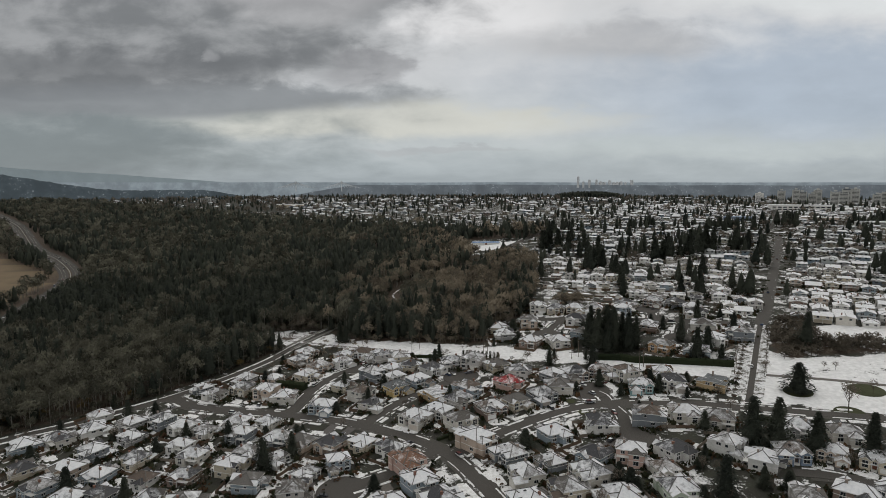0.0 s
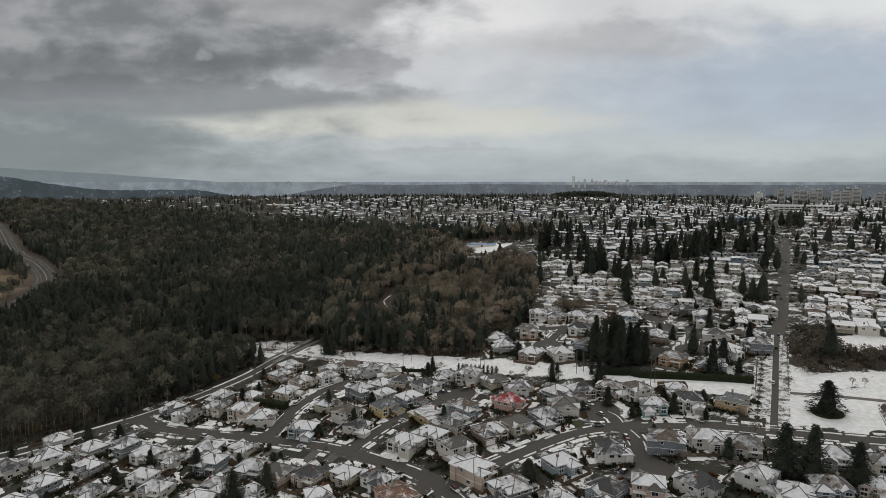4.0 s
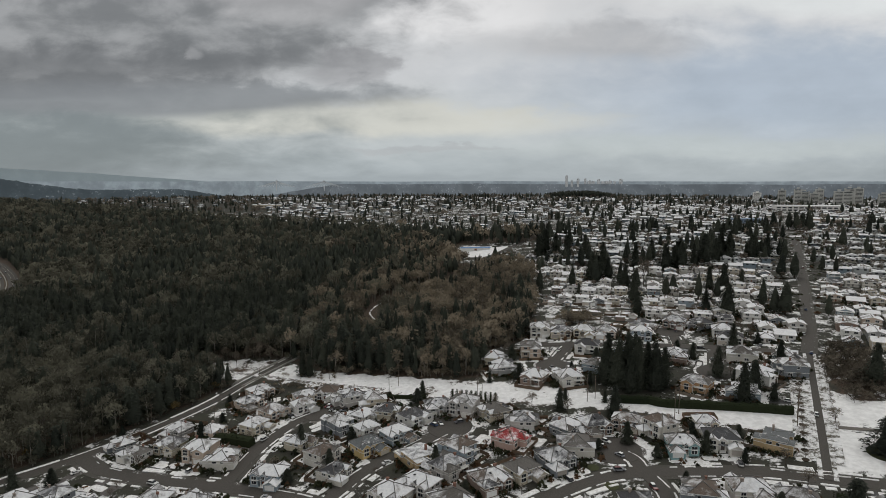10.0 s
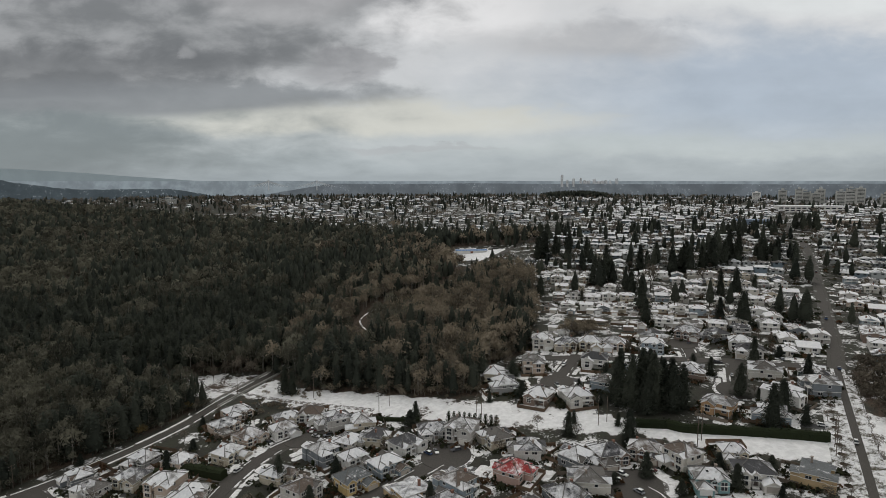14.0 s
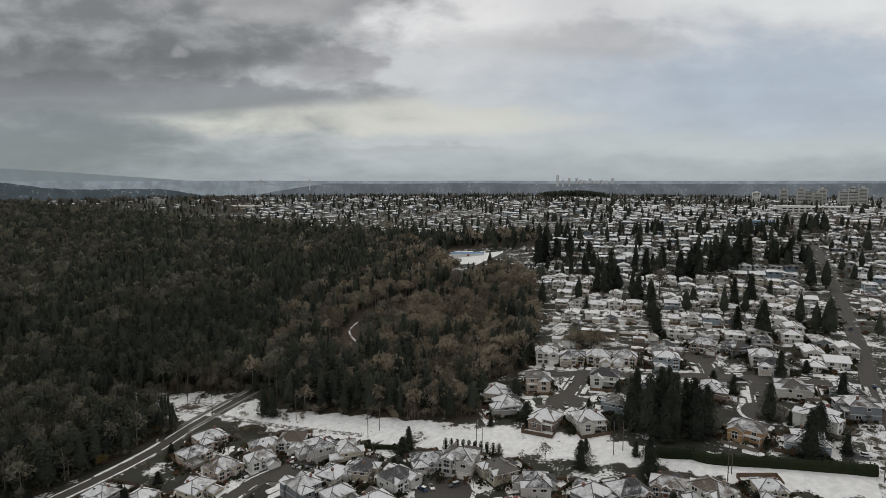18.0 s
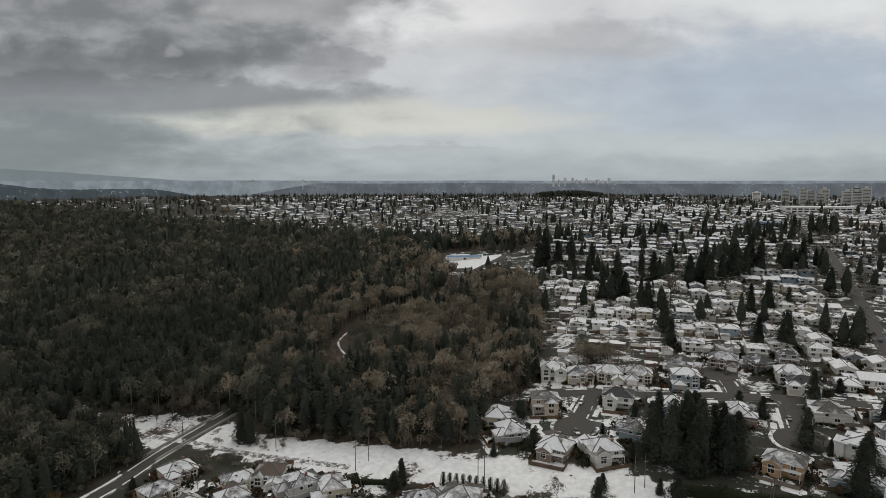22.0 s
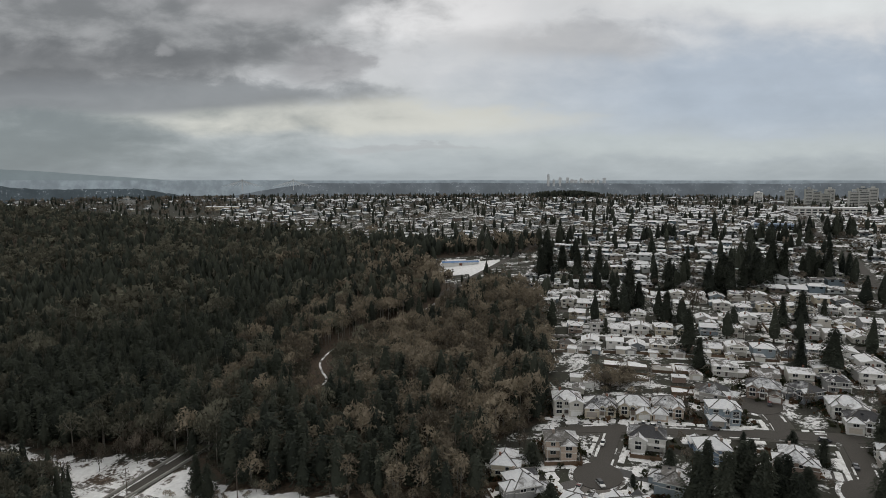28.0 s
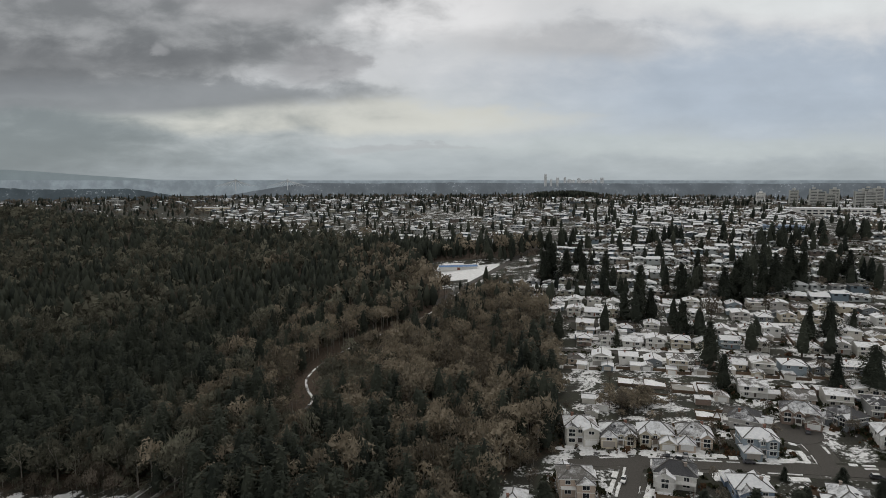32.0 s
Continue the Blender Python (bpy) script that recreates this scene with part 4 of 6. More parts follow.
def bare_mesh(seed, H, R, limbs, twigs, wide=0.16):
    """A leafless broadleaf tree: trunk, rising limbs, and a haze of thin twigs."""
    r = np.random.RandomState(seed)
    v, f, m = [], [], []

    def rod(a, b, ra, rb):
        a, b = np.array(a), np.array(b)
        t = (b - a) / np.linalg.norm(b - a)
        s = np.cross(t, (0.3, 0.9, 0.2))
        s /= np.linalg.norm(s)
        u = np.cross(t, s)
        o = len(v)
        for p, q in ((a, ra), (b, rb)):
            for k in range(3):
                an = 2.094 * k
                v.append(tuple(p + q * (math.cos(an) * s + math.sin(an) * u)))
        for k in range(3):
            f.append((o + k, o + (k + 1) % 3, o + 3 + (k + 1) % 3, o + 3 + k))
            m.append(1)

    rod((0, 0, 0), (0, 0, H * 0.55), 0.018 * H, 0.010 * H)
    rod((0, 0, H * 0.55), (r.uniform(-0.5, 0.5), r.uniform(-0.5, 0.5), H * 0.9), 0.010 * H, 0.003 * H)
    tips = []
    for i in range(limbs):
        a = r.uniform(0, 6.28)
        z0 = H * r.uniform(0.25, 0.6)
        z1 = min(H * 0.95, z0 + H * r.uniform(0.2, 0.4))
        q = R * r.uniform(0.45, 0.85)
        b = (q * math.cos(a), q * math.sin(a), z1)
        rod((0, 0, z0), b, 0.007 * H, 0.0025 * H)
        tips.append(b)
    # twigs gather in puffs that make up a rounded, lumpy crown: sprays on the puffs' outsides, and thin shoots that stick out
    puffs = []
    n = 15 if twigs > 100 else 7
    for i in range(n):
        a, e = i * 2.4 + r.uniform(-0.5, 0.5), math.asin(-0.30 + 1.28 * (i + 0.5) / n)
        q = r.uniform(0.50, 0.78)
        puffs.append((R * q * math.cos(a) * math.cos(e), R * q * math.sin(a) * math.cos(e), H * (0.62 + 0.27 * q * math.sin(e) / 0.7), r.uniform(0.30, 0.48)))
    for i in range(twigs):
        px, py, pz, k = puffs[i % n]
        g = r.normal(size=3)
        g[2] = g[2] * 0.8 + 0.35
        g /= np.linalg.norm(g)
        out = r.uniform(0.7, 1.08)
        c = np.array((px, py, pz)) + g * np.array((R * k, R * k, R * k * 0.9)) * out
        t = np.cross(g, r.normal(size=3))
        t /= np.linalg.norm(t)
        u = np.cross(g, t) + g * r.uniform(-0.6, 0.6)
        o = len(v)
        if i % 2:
            w = R * wide * r.uniform(0.6, 1.5)
            v += [tuple(c - t * w * 0.7 - u * w * 0.8), tuple(c + t * w * r.uniform(0.2, 0.8) - u * w * 0.5), tuple(c + t * w * r.uniform(-0.5, 0.4) + u * w * 1.2)]
        else:
            d = (g * 0.7 + r.normal(size=3) * 0.25 + np.array((0, 0, 0.6))) * R * r.uniform(0.16, 0.36)
            v += [tuple(c - d * 0.5 - t * R * wide * 0.26), tuple(c - d * 0.5 + t * R * wide * 0.26), tuple(c + d * 0.6)]
        f.append((o, o + 1, o + 2))
        m.append(0)
    return v, f, m


def as_arrays(tmpl):
    v, f, m = tmpl
    tri, tm = [], []
    for q, k in zip(f, m):
        for i in range(1, len(q) - 1):
            tri.append((q[0], q[i], q[i + 1]))
            tm.append(k)
    return np.array(v, np.float32), np.array(tri, np.int32), np.array(tm, np.int32)


def scatter(name, templates, places, mats, label, category):
    """Many trees joined into one mesh. places: x, y, z, turn, scale across, scale up, template."""
    arr = [as_arrays(t) for t in templates]
    V, F, M, T = [], [], [], []
    off = 0
    P = np.array(places, np.float64)
    tints = rs.rand(len(P))
    for k, (v, f, m) in enumerate(arr):
        sel = np.where(P[:, 6].astype(int) == k)[0]
        if not len(sel):
            continue
        q = P[sel]
        c, s = np.cos(q[:, 3])[:, None], np.sin(q[:, 3])[:, None]
        x = (v[None, :, 0] * c - v[None, :, 1] * s) * q[:, 4:5] + q[:, 0:1]
        y = (v[None, :, 0] * s + v[None, :, 1] * c) * q[:, 4:5] + q[:, 1:2]
        z = v[None, :, 2] * q[:, 5:6] + q[:, 2:3]
        V.append(np.stack([x, y, z], 2).reshape(-1, 3))
        n = len(v)
        F.append((f[None] + (np.arange(len(sel)) * n)[:, None, None] + off).reshape(-1, 3))
        M.append(np.tile(m, len(sel)))
        T.append(np.repeat(tints[sel], n))
        off += n * len(sel)
    V, F, M, T = np.concatenate(V), np.concatenate(F), np.concatenate(M), np.concatenate(T)
    me = bpy.data.meshes.new(name)
    me.vertices.add(len(V))
    me.vertices.foreach_set("co", V.astype(np.float32).ravel())
    me.loops.add(len(F) * 3)
    me.loops.foreach_set("vertex_index", F.astype(np.int32).ravel())
    me.polygons.add(len(F))
    me.polygons.foreach_set("loop_start", np.arange(len(F), dtype=np.int32) * 3)
    for mm in mats:
        me.materials.append(mm)
    me.polygons.foreach_set("material_index", M.astype(np.int32))
    me.attributes.new("tint", "FLOAT", "POINT").data.foreach_set("value", T.astype(np.float32))
    me.update(calc_edges=True)
    return tagged(new(name, me), label, category, kind="stuff")


CONIFERS = [conifer_mesh(i, 22, (4.9, 4.0, 5.4, 4.5)[i], 8, 9) for i in range(4)]
BARES = [bare_mesh(10 + i, 18, (5.6, 5.0, 6.4, 5.4)[i], 4, 225, 0.13) for i in range(4)]
FAR_CONIFERS = [conifer_mesh(20 + i, 22, 5.4, 4, 3) for i in range(3)]
FAR_BARES = [bare_mesh(30 + i, 18, 6.2, 1, 42, 0.30) for i in range(3)]


def near_line(x, y, pts, w):
    for (x0, y0), (x1, y1) in zip(pts, pts[1:]):
        dx, dy = x1 - x0, y1 - y0
        t = min(max(((x - x0) * dx + (y - y0) * dy) / (dx * dx + dy * dy), 0), 1)
        if math.hypot(x - x0 - t * dx, y - y0 - t * dy) < w:
            return True
    return False


TRAIL = [(-55, 566), (-53, 578), (-58, 592), (-61, 607), (-58, 624), (-50, 640), (-40, 657), (-24, 676), (-6, 693), (9, 713), (24, 740), (46, 790), (74, 838), (102, 893)]


def make_forest():
    r = random.Random(11)
    groups = {"c": [], "b": [], "a": [], "fc": [], "fb": [], "fa": []}
    y = 100.0
    while y < 2060:
        far = y > 720
        step = 5.6 if y < 560 else 6.4 if not far else 8.5 if y < 1050 else 12.5
        x = -1750.0 if far else -700.0
        while x < 170:
            px, py = x + r.uniform(-0.45, 0.45) * step, y + r.uniform(-0.45, 0.45) * step
            x += step
            if abs(px) > 0.86 * (py + 40) + 30 or not inside(FOREST, px, py):
                continue
            if near_line(px, py, HIGHWAY, 18.5) or inside(DRY, px, py) or near_line(px, py, TRAIL, 4.0):
                continue
            d = 0.8 * noise.noise(Vector((px / 95, py / 130, 0.3))) + 0.6 * noise.noise(Vector((px / 24, py / 24, 4.0)))
            con = d + (0.27 if -420 < px < -80 and 510 < py < 1100 else 0.06) - 0.07 - (0.03 if px > -45 and py < 800 else 0) - (0.03 if px < -420 else 0) - (0.16 if px < -105 and py < 505 else 0) + (0.22 if -95 < px < 30 and py < 560 else 0) - (0.26 if px > -60 and 575 < py < 800 else 0) > r.uniform(-0.42, 0.42)
            edge = r.uniform(0.75, 1.15)
            for off, k in ((5, 0.25), (12, 0.40), (20, 0.62), (30, 0.8)):
                if near_line(px, py + off, TRAIL, 6 + off * 0.12):
                    edge, con = edge * k, con and r.random() < 0.3
                    break
            if r.random() < 0.06:
                edge *= 1.25
            # reddish alders towards the houses, grey-green maples and cottonwoods elsewhere
            red = noise.noise(Vector((px / 60, py / 60, 9.0))) + (px + 75) / 90 - (0.25 if far else 0) > r.uniform(-0.75, 0.75)
            key = ("f" if far else "") + ("c" if con else "a" if red else "b")
            k = r.randrange(3 if far else 4)
            wide = edge * r.uniform(0.8, 1.3) * (0.98 if con else 0.92) * (1.25 if far and y > 1050 else 1.0)
            if not far and (not inside(FOREST, px, py - 9) or not inside(FOREST, px + 8, py - 3)):
                for _ in range(3):
                    qx, qy, k2 = px + r.uniform(-4, 4), py + r.uniform(-4, 2), r.uniform(0.18, 0.42)
                    groups["a" if px > -60 else "b"].append((qx, qy, land(qx, qy) - 1.0, r.uniform(0, 6.28), k2 * 1.3, k2, r.randrange(4)))
            groups[key].append((px, py, land(px, py) - 0.3, r.uniform(0, 6.28), wide, edge * (r.uniform(0.72, 1.0) if con else r.uniform(0.8, 1.15)), k))
        y += step
    scatter("conifer_forest", CONIFERS, groups["c"], [MAT_NEEDLE, MAT_BARK], "dense dark green conifers of the ravine forest", "forest")
    scatter("bare_forest", BARES, groups["b"], [MAT_TWIG_GREY, MAT_ALDER_BARK], "leafless grey-green maples and cottonwoods of the ravine forest", "forest")
    scatter("alder_forest", BARES, groups["a"], [MAT_TWIG_RED, MAT_ALDER_BARK], "leafless reddish-brown alders of the ravine forest", "forest")
    scatter("far_conifer_forest", FAR_CONIFERS, groups["fc"], [MAT_NEEDLE, MAT_BARK], "distant dark conifers beyond the ravine", "forest")
    scatter("far_bare_forest", FAR_BARES, groups["fb"], [MAT_TWIG_GREY, MAT_BARK], "distant leafless grey-green woods", "forest")
    scatter("far_alder_forest", FAR_BARES, groups["fa"], [MAT_TWIG_RED, MAT_BARK], "distant leafless reddish-brown woods", "forest")


make_forest()


def tree_thing(tmpl, leaf, name, label, category, group):
    t = thing(name, label, category, group)
    v, f, m = tmpl
    for nm, k, mat in (("trunk", 1, MAT_BARK), ("crown", 0, leaf)):
        s = Shape()
        s.v, s.f = list(v), [q for q, i in zip(f, m) if i == k]
        used = sorted({i for q in s.f for i in q})
        ix = {o: n for n, o in enumerate(used)}
        s.v, s.f = [v[i] for i in used], [tuple(ix[i] for i in q) for q in s.f]
        s.m = [0] * len(s.f)
        part(nm, s, [mat], t)
    return t


def away(ob):
    """Takes a pattern thing out of the scene once its copies stand."""
    for o in (*ob.children_recursive, ob):
        bpy.data.objects.remove(o)


# ---------------------------------------------------------------- houses of the subdivision
NEAR_A = [(-232, 312), (-215, 317), (-203, 328), (-184, 334), (-166, 334), (-150, 325), (-136, 319), (-135, 377), (-149, 370), (-117, 368), (-103, 360),
          (-131, 292), (-160, 292), (-171, 278), (-186, 299), (-190, 284), (-214, 286), (-194, 269), (-159, 260), (-107, 278), (-103, 292), (-91, 305),
          (-78, 299), (-94, 264), (-70, 253), (-98, 393), (-110, 423), (-93, 409), (-78, 426), (-52, 386), (-41, 396), (-173, 258), (-135, 254), (-117, 250)]
NEAR_B = [(-55, 355), (-76, 342), (-47, 341), (-20, 319), (-8, 326), (9, 351), (21, 325), (35, 331), (51, 338), (62, 348), (4, 309), (-22, 372),
          (-46, 295), (-62, 296), (-31, 288), (12, 288), (27, 275), (32, 257), (50, 292), (48, 244), (-15, 254), (-5, 240), (-26, 241), (60, 254),
          (74, 299), (100, 303), (119, 305), (133, 296), (101, 269), (65, 269), (126, 270), (135, 257), (182, 275), (164, 283), (157, 228)]
NEAR_C = [(172, 226), (-108, 438), (-77, 414), (-138, 394), (-66, 430), (-51, 418), (-38, 416), (-29, 399), (-14, 389), (-1, 400), (13, 397),
          (29, 389), (3, 338), (75, 366), (61, 366), (104, 359), (126, 344), (42, 376), (184, 444), (207, 437), (176, 409), (160, 393), (35, 465), (39, 449), (56, 431),
          (60, 475), (97, 474), (95, 441), (75, 426), (145, 449), (72, 513), (87, 508), (102, 505), (117, 501), (144, 511), (138, 491), (169, 512), (186, 506),
          (193, 488), (191, 473), (199, 417), (32, 236), (16, 228), (68, 236)]
LABELS = ["large two-storey stucco house with snow-dusted hip roof", "two-storey beige house with gabled bay and snowy roof",
          "two-storey house with double garage wing and patchy snow roof", "hip-roofed family house with white trim and brick chimney",
          "two-storey house with rear balcony and snow on the shingles", "stucco house with steep snowy gables beside a close"]
VILLAS = [villa(i, LABELS[i % 6]) for i in range(10)]
SPECIALS = [special(i, ("boxy two-storey house with a front balcony and snowy low gable", "plain two-storey house of pale siding with snowy roof",
                        "low bungalow with a snow-covered gable roof")[i % 3]) for i in range(12)]
rh = random.Random(21)
HOUSES = []
n = 0
for x, y in NEAR_A + NEAR_B + NEAR_C:
    a, d = facing(x, y)
    settle(VILLAS[n * 7 % 10], x, y, a + rh.uniform(-0.04, 0.04), (0.93 if x < -20 else 1.0) * rh.uniform(0.94, 1.06) if y < 440 else 1.04)
    HOUSES.append((x, y, a, d))
    n += 1


SUBDIVISION = [(-262, 318), (-186, 262), (-150, 222), (90, 200), (160, 225), (195, 270), (150, 305), (160, 350), (90, 388), (0, 408), (-70, 440), (-104, 455), (-150, 395)]
WANTED = [(33, 359), (108, 343), (149, 341), (-35, 362), (-10, 349), (-20, 270), (81, 268), (92, 238), (150, 262)]
added = 0
for _ in range(6000):
    x, y = rh.uniform(-260, 190), rh.uniform(222, 455)
    if added >= 26 or not inside(SUBDIVISION, x, y) or inside(CORRIDOR, x, y) or x > 0.74 * y or -x > 0.74 * y:
        continue
    if min((x - p[0]) ** 2 + (y - p[1]) ** 2 for p in [*PLACED, *WANTED]) < 15.5 ** 2:
        continue
    a, d = facing(x, y)
    if d < 12.5:
        continue
    settle(VILLAS[n * 7 % 10], x, y, a, rh.uniform(0.78, 0.90))
    HOUSES.append((x, y, a, d))
    n += 1
    added += 1


def special_one(master, x, y, turn=None):
    a, d = facing(x, y)
    settle(master, x, y, a if turn is None else turn, 1.0)
    HOUSES.append((x, y, a, d))
    away(master)


special_one(villa(4, "cream two-storey house with a bright red tile roof", MAT_PINK, MAT_RED_ROOF), 33, 359)
special_one(villa(2, "pale teal two-storey house with snowy roof beside the close", MAT_TEAL), 108, 343)
special_one(villa(6, "tan stucco house with a flat grey roof near the avenue", MAT_TAN, MAT_GREY_ROOF, flat=True), 149, 341)
special_one(villa(5, "orange brick house with wide snowy roof above the hedge", MAT_ORANGE), 141, 405)
special_one(villa(7, "yellow two-storey house with grey shingle roof", MAT_YELLOW, MAT_GREY_ROOF), -35, 362)
special_one(villa(1, "tan house with a low flat snowy roof by the turning circle", MAT_TAN, None, flat=True), -10, 349)
special_one(villa(3, "pink stucco house with brown tile roof at the corner", MAT_PINK, MAT_BROWN_ROOF), -20, 270)
special_one(villa(8, "pale pink three-level house with balconies beside the close", MAT_PINK), 81, 268)
special_one(villa(9, "pale green house with snow-covered roof", MAT_MINT), 92, 238)
special_one(villa(0, "slate blue house with long snowy gable roof", MAT_BLUE), 150, 262)
special_one(villa(1, "slate blue two-storey house with white trim on the hill street", MAT_BLUE), 119, 462)

# ---------------------------------------------------------------- houses of the street grid
FAR_HOUSES = []
for i in range(16):
    for side in (-1, 1):
        v = ROW0 + i * ROW_STEP + side * 16.5
        u = -262.0 - i * 7
        while u < 400 + i * 30:
            u += rh.uniform(12.6, 14.6)
            if abs(u) < 17:
                continue
            x, y = row(u, v + rh.uniform(-2, 2))
            if inside(FOREST, x, y) or inside(FIELD, x, y) or near_line(x, y, TRAIL, 12) or x > 0.82 * (y + 20) or rh.random() < 0.05:
                continue
            if any((x - a) ** 2 + (y - b) ** 2 < 128 for a, b in PLACED):
                continue
            turn = math.atan2(GRID_V.y, GRID_V.x) + math.pi / 2 + (math.pi if side > 0 else 0) + (0.17 if u < 0 else 0)
            if v < 400 and x < 0.66 * y + 20:
                settle(SPECIALS[n * 5 % 12], x, y, turn + rh.uniform(-0.03, 0.03), rh.uniform(0.86, 0.98))
                HOUSES.append((x, y, turn, 16.5))
                n += 1
            else:
                FAR_HOUSES.append((x, y, turn))
# the rows on the other side of the avenue that lie nearer
for v in (172, 190, 206, 222, 238):
    u = 8.0
    while u < 190:
        u += rh.uniform(13.5, 15.5)
        x, y = grid(u, v)
        if inside(THICKET, x, y) or x > 0.8 * (y + 10):
            continue
        settle(SPECIALS[n * 5 % 12], x, y, math.atan2(GRID_V.y, GRID_V.x) + (math.pi / 2 if v not in (190, 222) else -math.pi / 2))
        n += 1
for i, (x, y) in enumerate(((180, 530), (195, 525), (164, 541), (211, 529), (228, 520), (241, 509), (226, 494), (214, 474), (229, 478), (238, 533), (245, 492), (206, 513))):
    if all((x - a) ** 2 + (y - b) ** 2 > 100 for a, b in PLACED):
        settle(SPECIALS[(5, 9, 1, 6, 3, 8, 2, 11, 5, 0, 4, 7)[i]], x, y, -0.35)
        HOUSES.append((x, y, -0.35, 16.5))
for m_ in VILLAS + SPECIALS:
    away(m_)


def far_houses():
    """The small houses of the distance, joined."""
    r = random.Random(5)
    walls, roofs = Shape(), Shape()
    places = list(FAR_HOUSES)
    for _ in range(4200):
        y = 960 + 1250 * r.random() ** 0.8
        x = r.uniform(-0.6, 0.82) * y
        u, v = to_grid(x, y)
        if v < 1200 and u > -150 and inside(FOREST, x, y):
            continue
        if inside(FOREST, x, y) or abs(u) < 14:
            continue
        v = round(v / 24) * 24
        x, y = grid(u, v)
        if noise.noise(Vector((x / 160, y / 160, 2.0))) < -0.22 or (x < -0.27 * y and r.random() < 0.86):
            continue
        places.append((x, y, math.atan2(GRID_V.y, GRID_V.x) + r.choice((1, -1)) * math.pi / 2))
    lots = [(x, y, a, r.uniform(4.3, 6.0), r.uniform(4.5, 6.2), r.choice((2.9, 3.1, 4.6, 5.2))) for x, y, a in places]
    # each lot has its small garage on the back lane
    for x, y, a in FAR_HOUSES:
        for e in (r.uniform(-4.6, -2.5), r.uniform(2.5, 4.6)):
            k = r.uniform(9.5, 12.0)
            gx, gy = x - k * math.sin(a) + e * math.cos(a), y + k * math.cos(a) + e * math.sin(a)
            if not inside(FOREST, gx, gy) and r.random() < 0.8:
                lots.append((gx, gy, a, r.uniform(1.7, 2.7), r.uniform(2.0, 3.0), r.uniform(2.2, 2.7)))
    for x, y, a, w, d, h in lots:
        z = land(x, y)
        c, s = math.cos(a), math.sin(a)

        def at(px, py, pz):
            return (x + px * c - py * s, y + px * s + py * c, z + pz)
        walls.add([at(p, q, k) for k in (-2, h) for p, q in ((-w, -d), (w, -d), (w, d), (-w, d))], [(0, 1, 5, 4), (1, 2, 6, 5), (2, 3, 7, 6), (3, 0, 4, 7)])
        for q, e in ((-d - 0.02, 1), (d + 0.02, -1)) if w > 3.5 else ():
            for p in (-w / 2, w / 2):
                walls.add([at(p - 1.1, q, h - 2.0), at(p + 1.1, q, h - 2.0), at(p + 1.1, q, h - 0.6), at(p - 1.1, q, h - 0.6)][::e], [(0, 1, 2, 3)], 1)
        o, k = min(0.7, 0.16 * w), w * r.uniform(0.16, 0.36)
        t = [at(-w - o, -d - o, h - 0.2), at(w + o, -d - o, h - 0.2), at(w + o, d + o, h - 0.2), at(-w - o, d + o, h - 0.2)]
        if r.random() < 0.5:
            t += [at(0, -d - o, h + k), at(0, d + o, h + k)]
            f = [(0, 4, 5, 3), (1, 2, 5, 4), (0, 1, 4), (2, 3, 5), (3, 2, 1, 0)]
        else:
            t += [at(-w - o, 0, h + k), at(w + o, 0, h + k)]
            f = [(0, 1, 5, 4), (2, 3, 4, 5), (3, 0, 4), (1, 2, 5), (3, 2, 1, 0)]
        roofs.add(t, f)
    # house wall colours again, darkened for porch shade and cooled for distance haze
    m, nt, b = material("distant_hazed_walls", 0.9)
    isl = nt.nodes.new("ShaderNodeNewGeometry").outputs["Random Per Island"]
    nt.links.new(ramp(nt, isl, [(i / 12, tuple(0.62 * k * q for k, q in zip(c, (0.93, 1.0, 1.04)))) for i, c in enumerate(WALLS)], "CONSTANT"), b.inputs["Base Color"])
    m2, nt, b = material("distant_snowy_roofs", 0.9)
    isl = nt.nodes.new("ShaderNodeNewGeometry").outputs["Random Per Island"]
    nz = mnode(nt, "ADD", noise_tex(nt, world_pos(nt), 0.25, 4, 0.6), mnode(nt, "MULTIPLY", mnode(nt, "SUBTRACT", isl, 0.5), 0.45))
    nt.links.new(mixc(nt, mapr(nt, nz, 0.33, 0.46), (0.11, 0.105, 0.10), (0.68, 0.69, 0.70)), b.inputs["Base Color"])
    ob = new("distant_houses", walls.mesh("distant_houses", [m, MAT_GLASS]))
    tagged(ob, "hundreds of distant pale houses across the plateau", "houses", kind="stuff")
    ro = new("distant_roofs", roofs.mesh("distant_roofs", [m2]))
    tagged(ro, "snow-covered roofs of the distant houses", "roofs", kind="stuff")


far_houses()


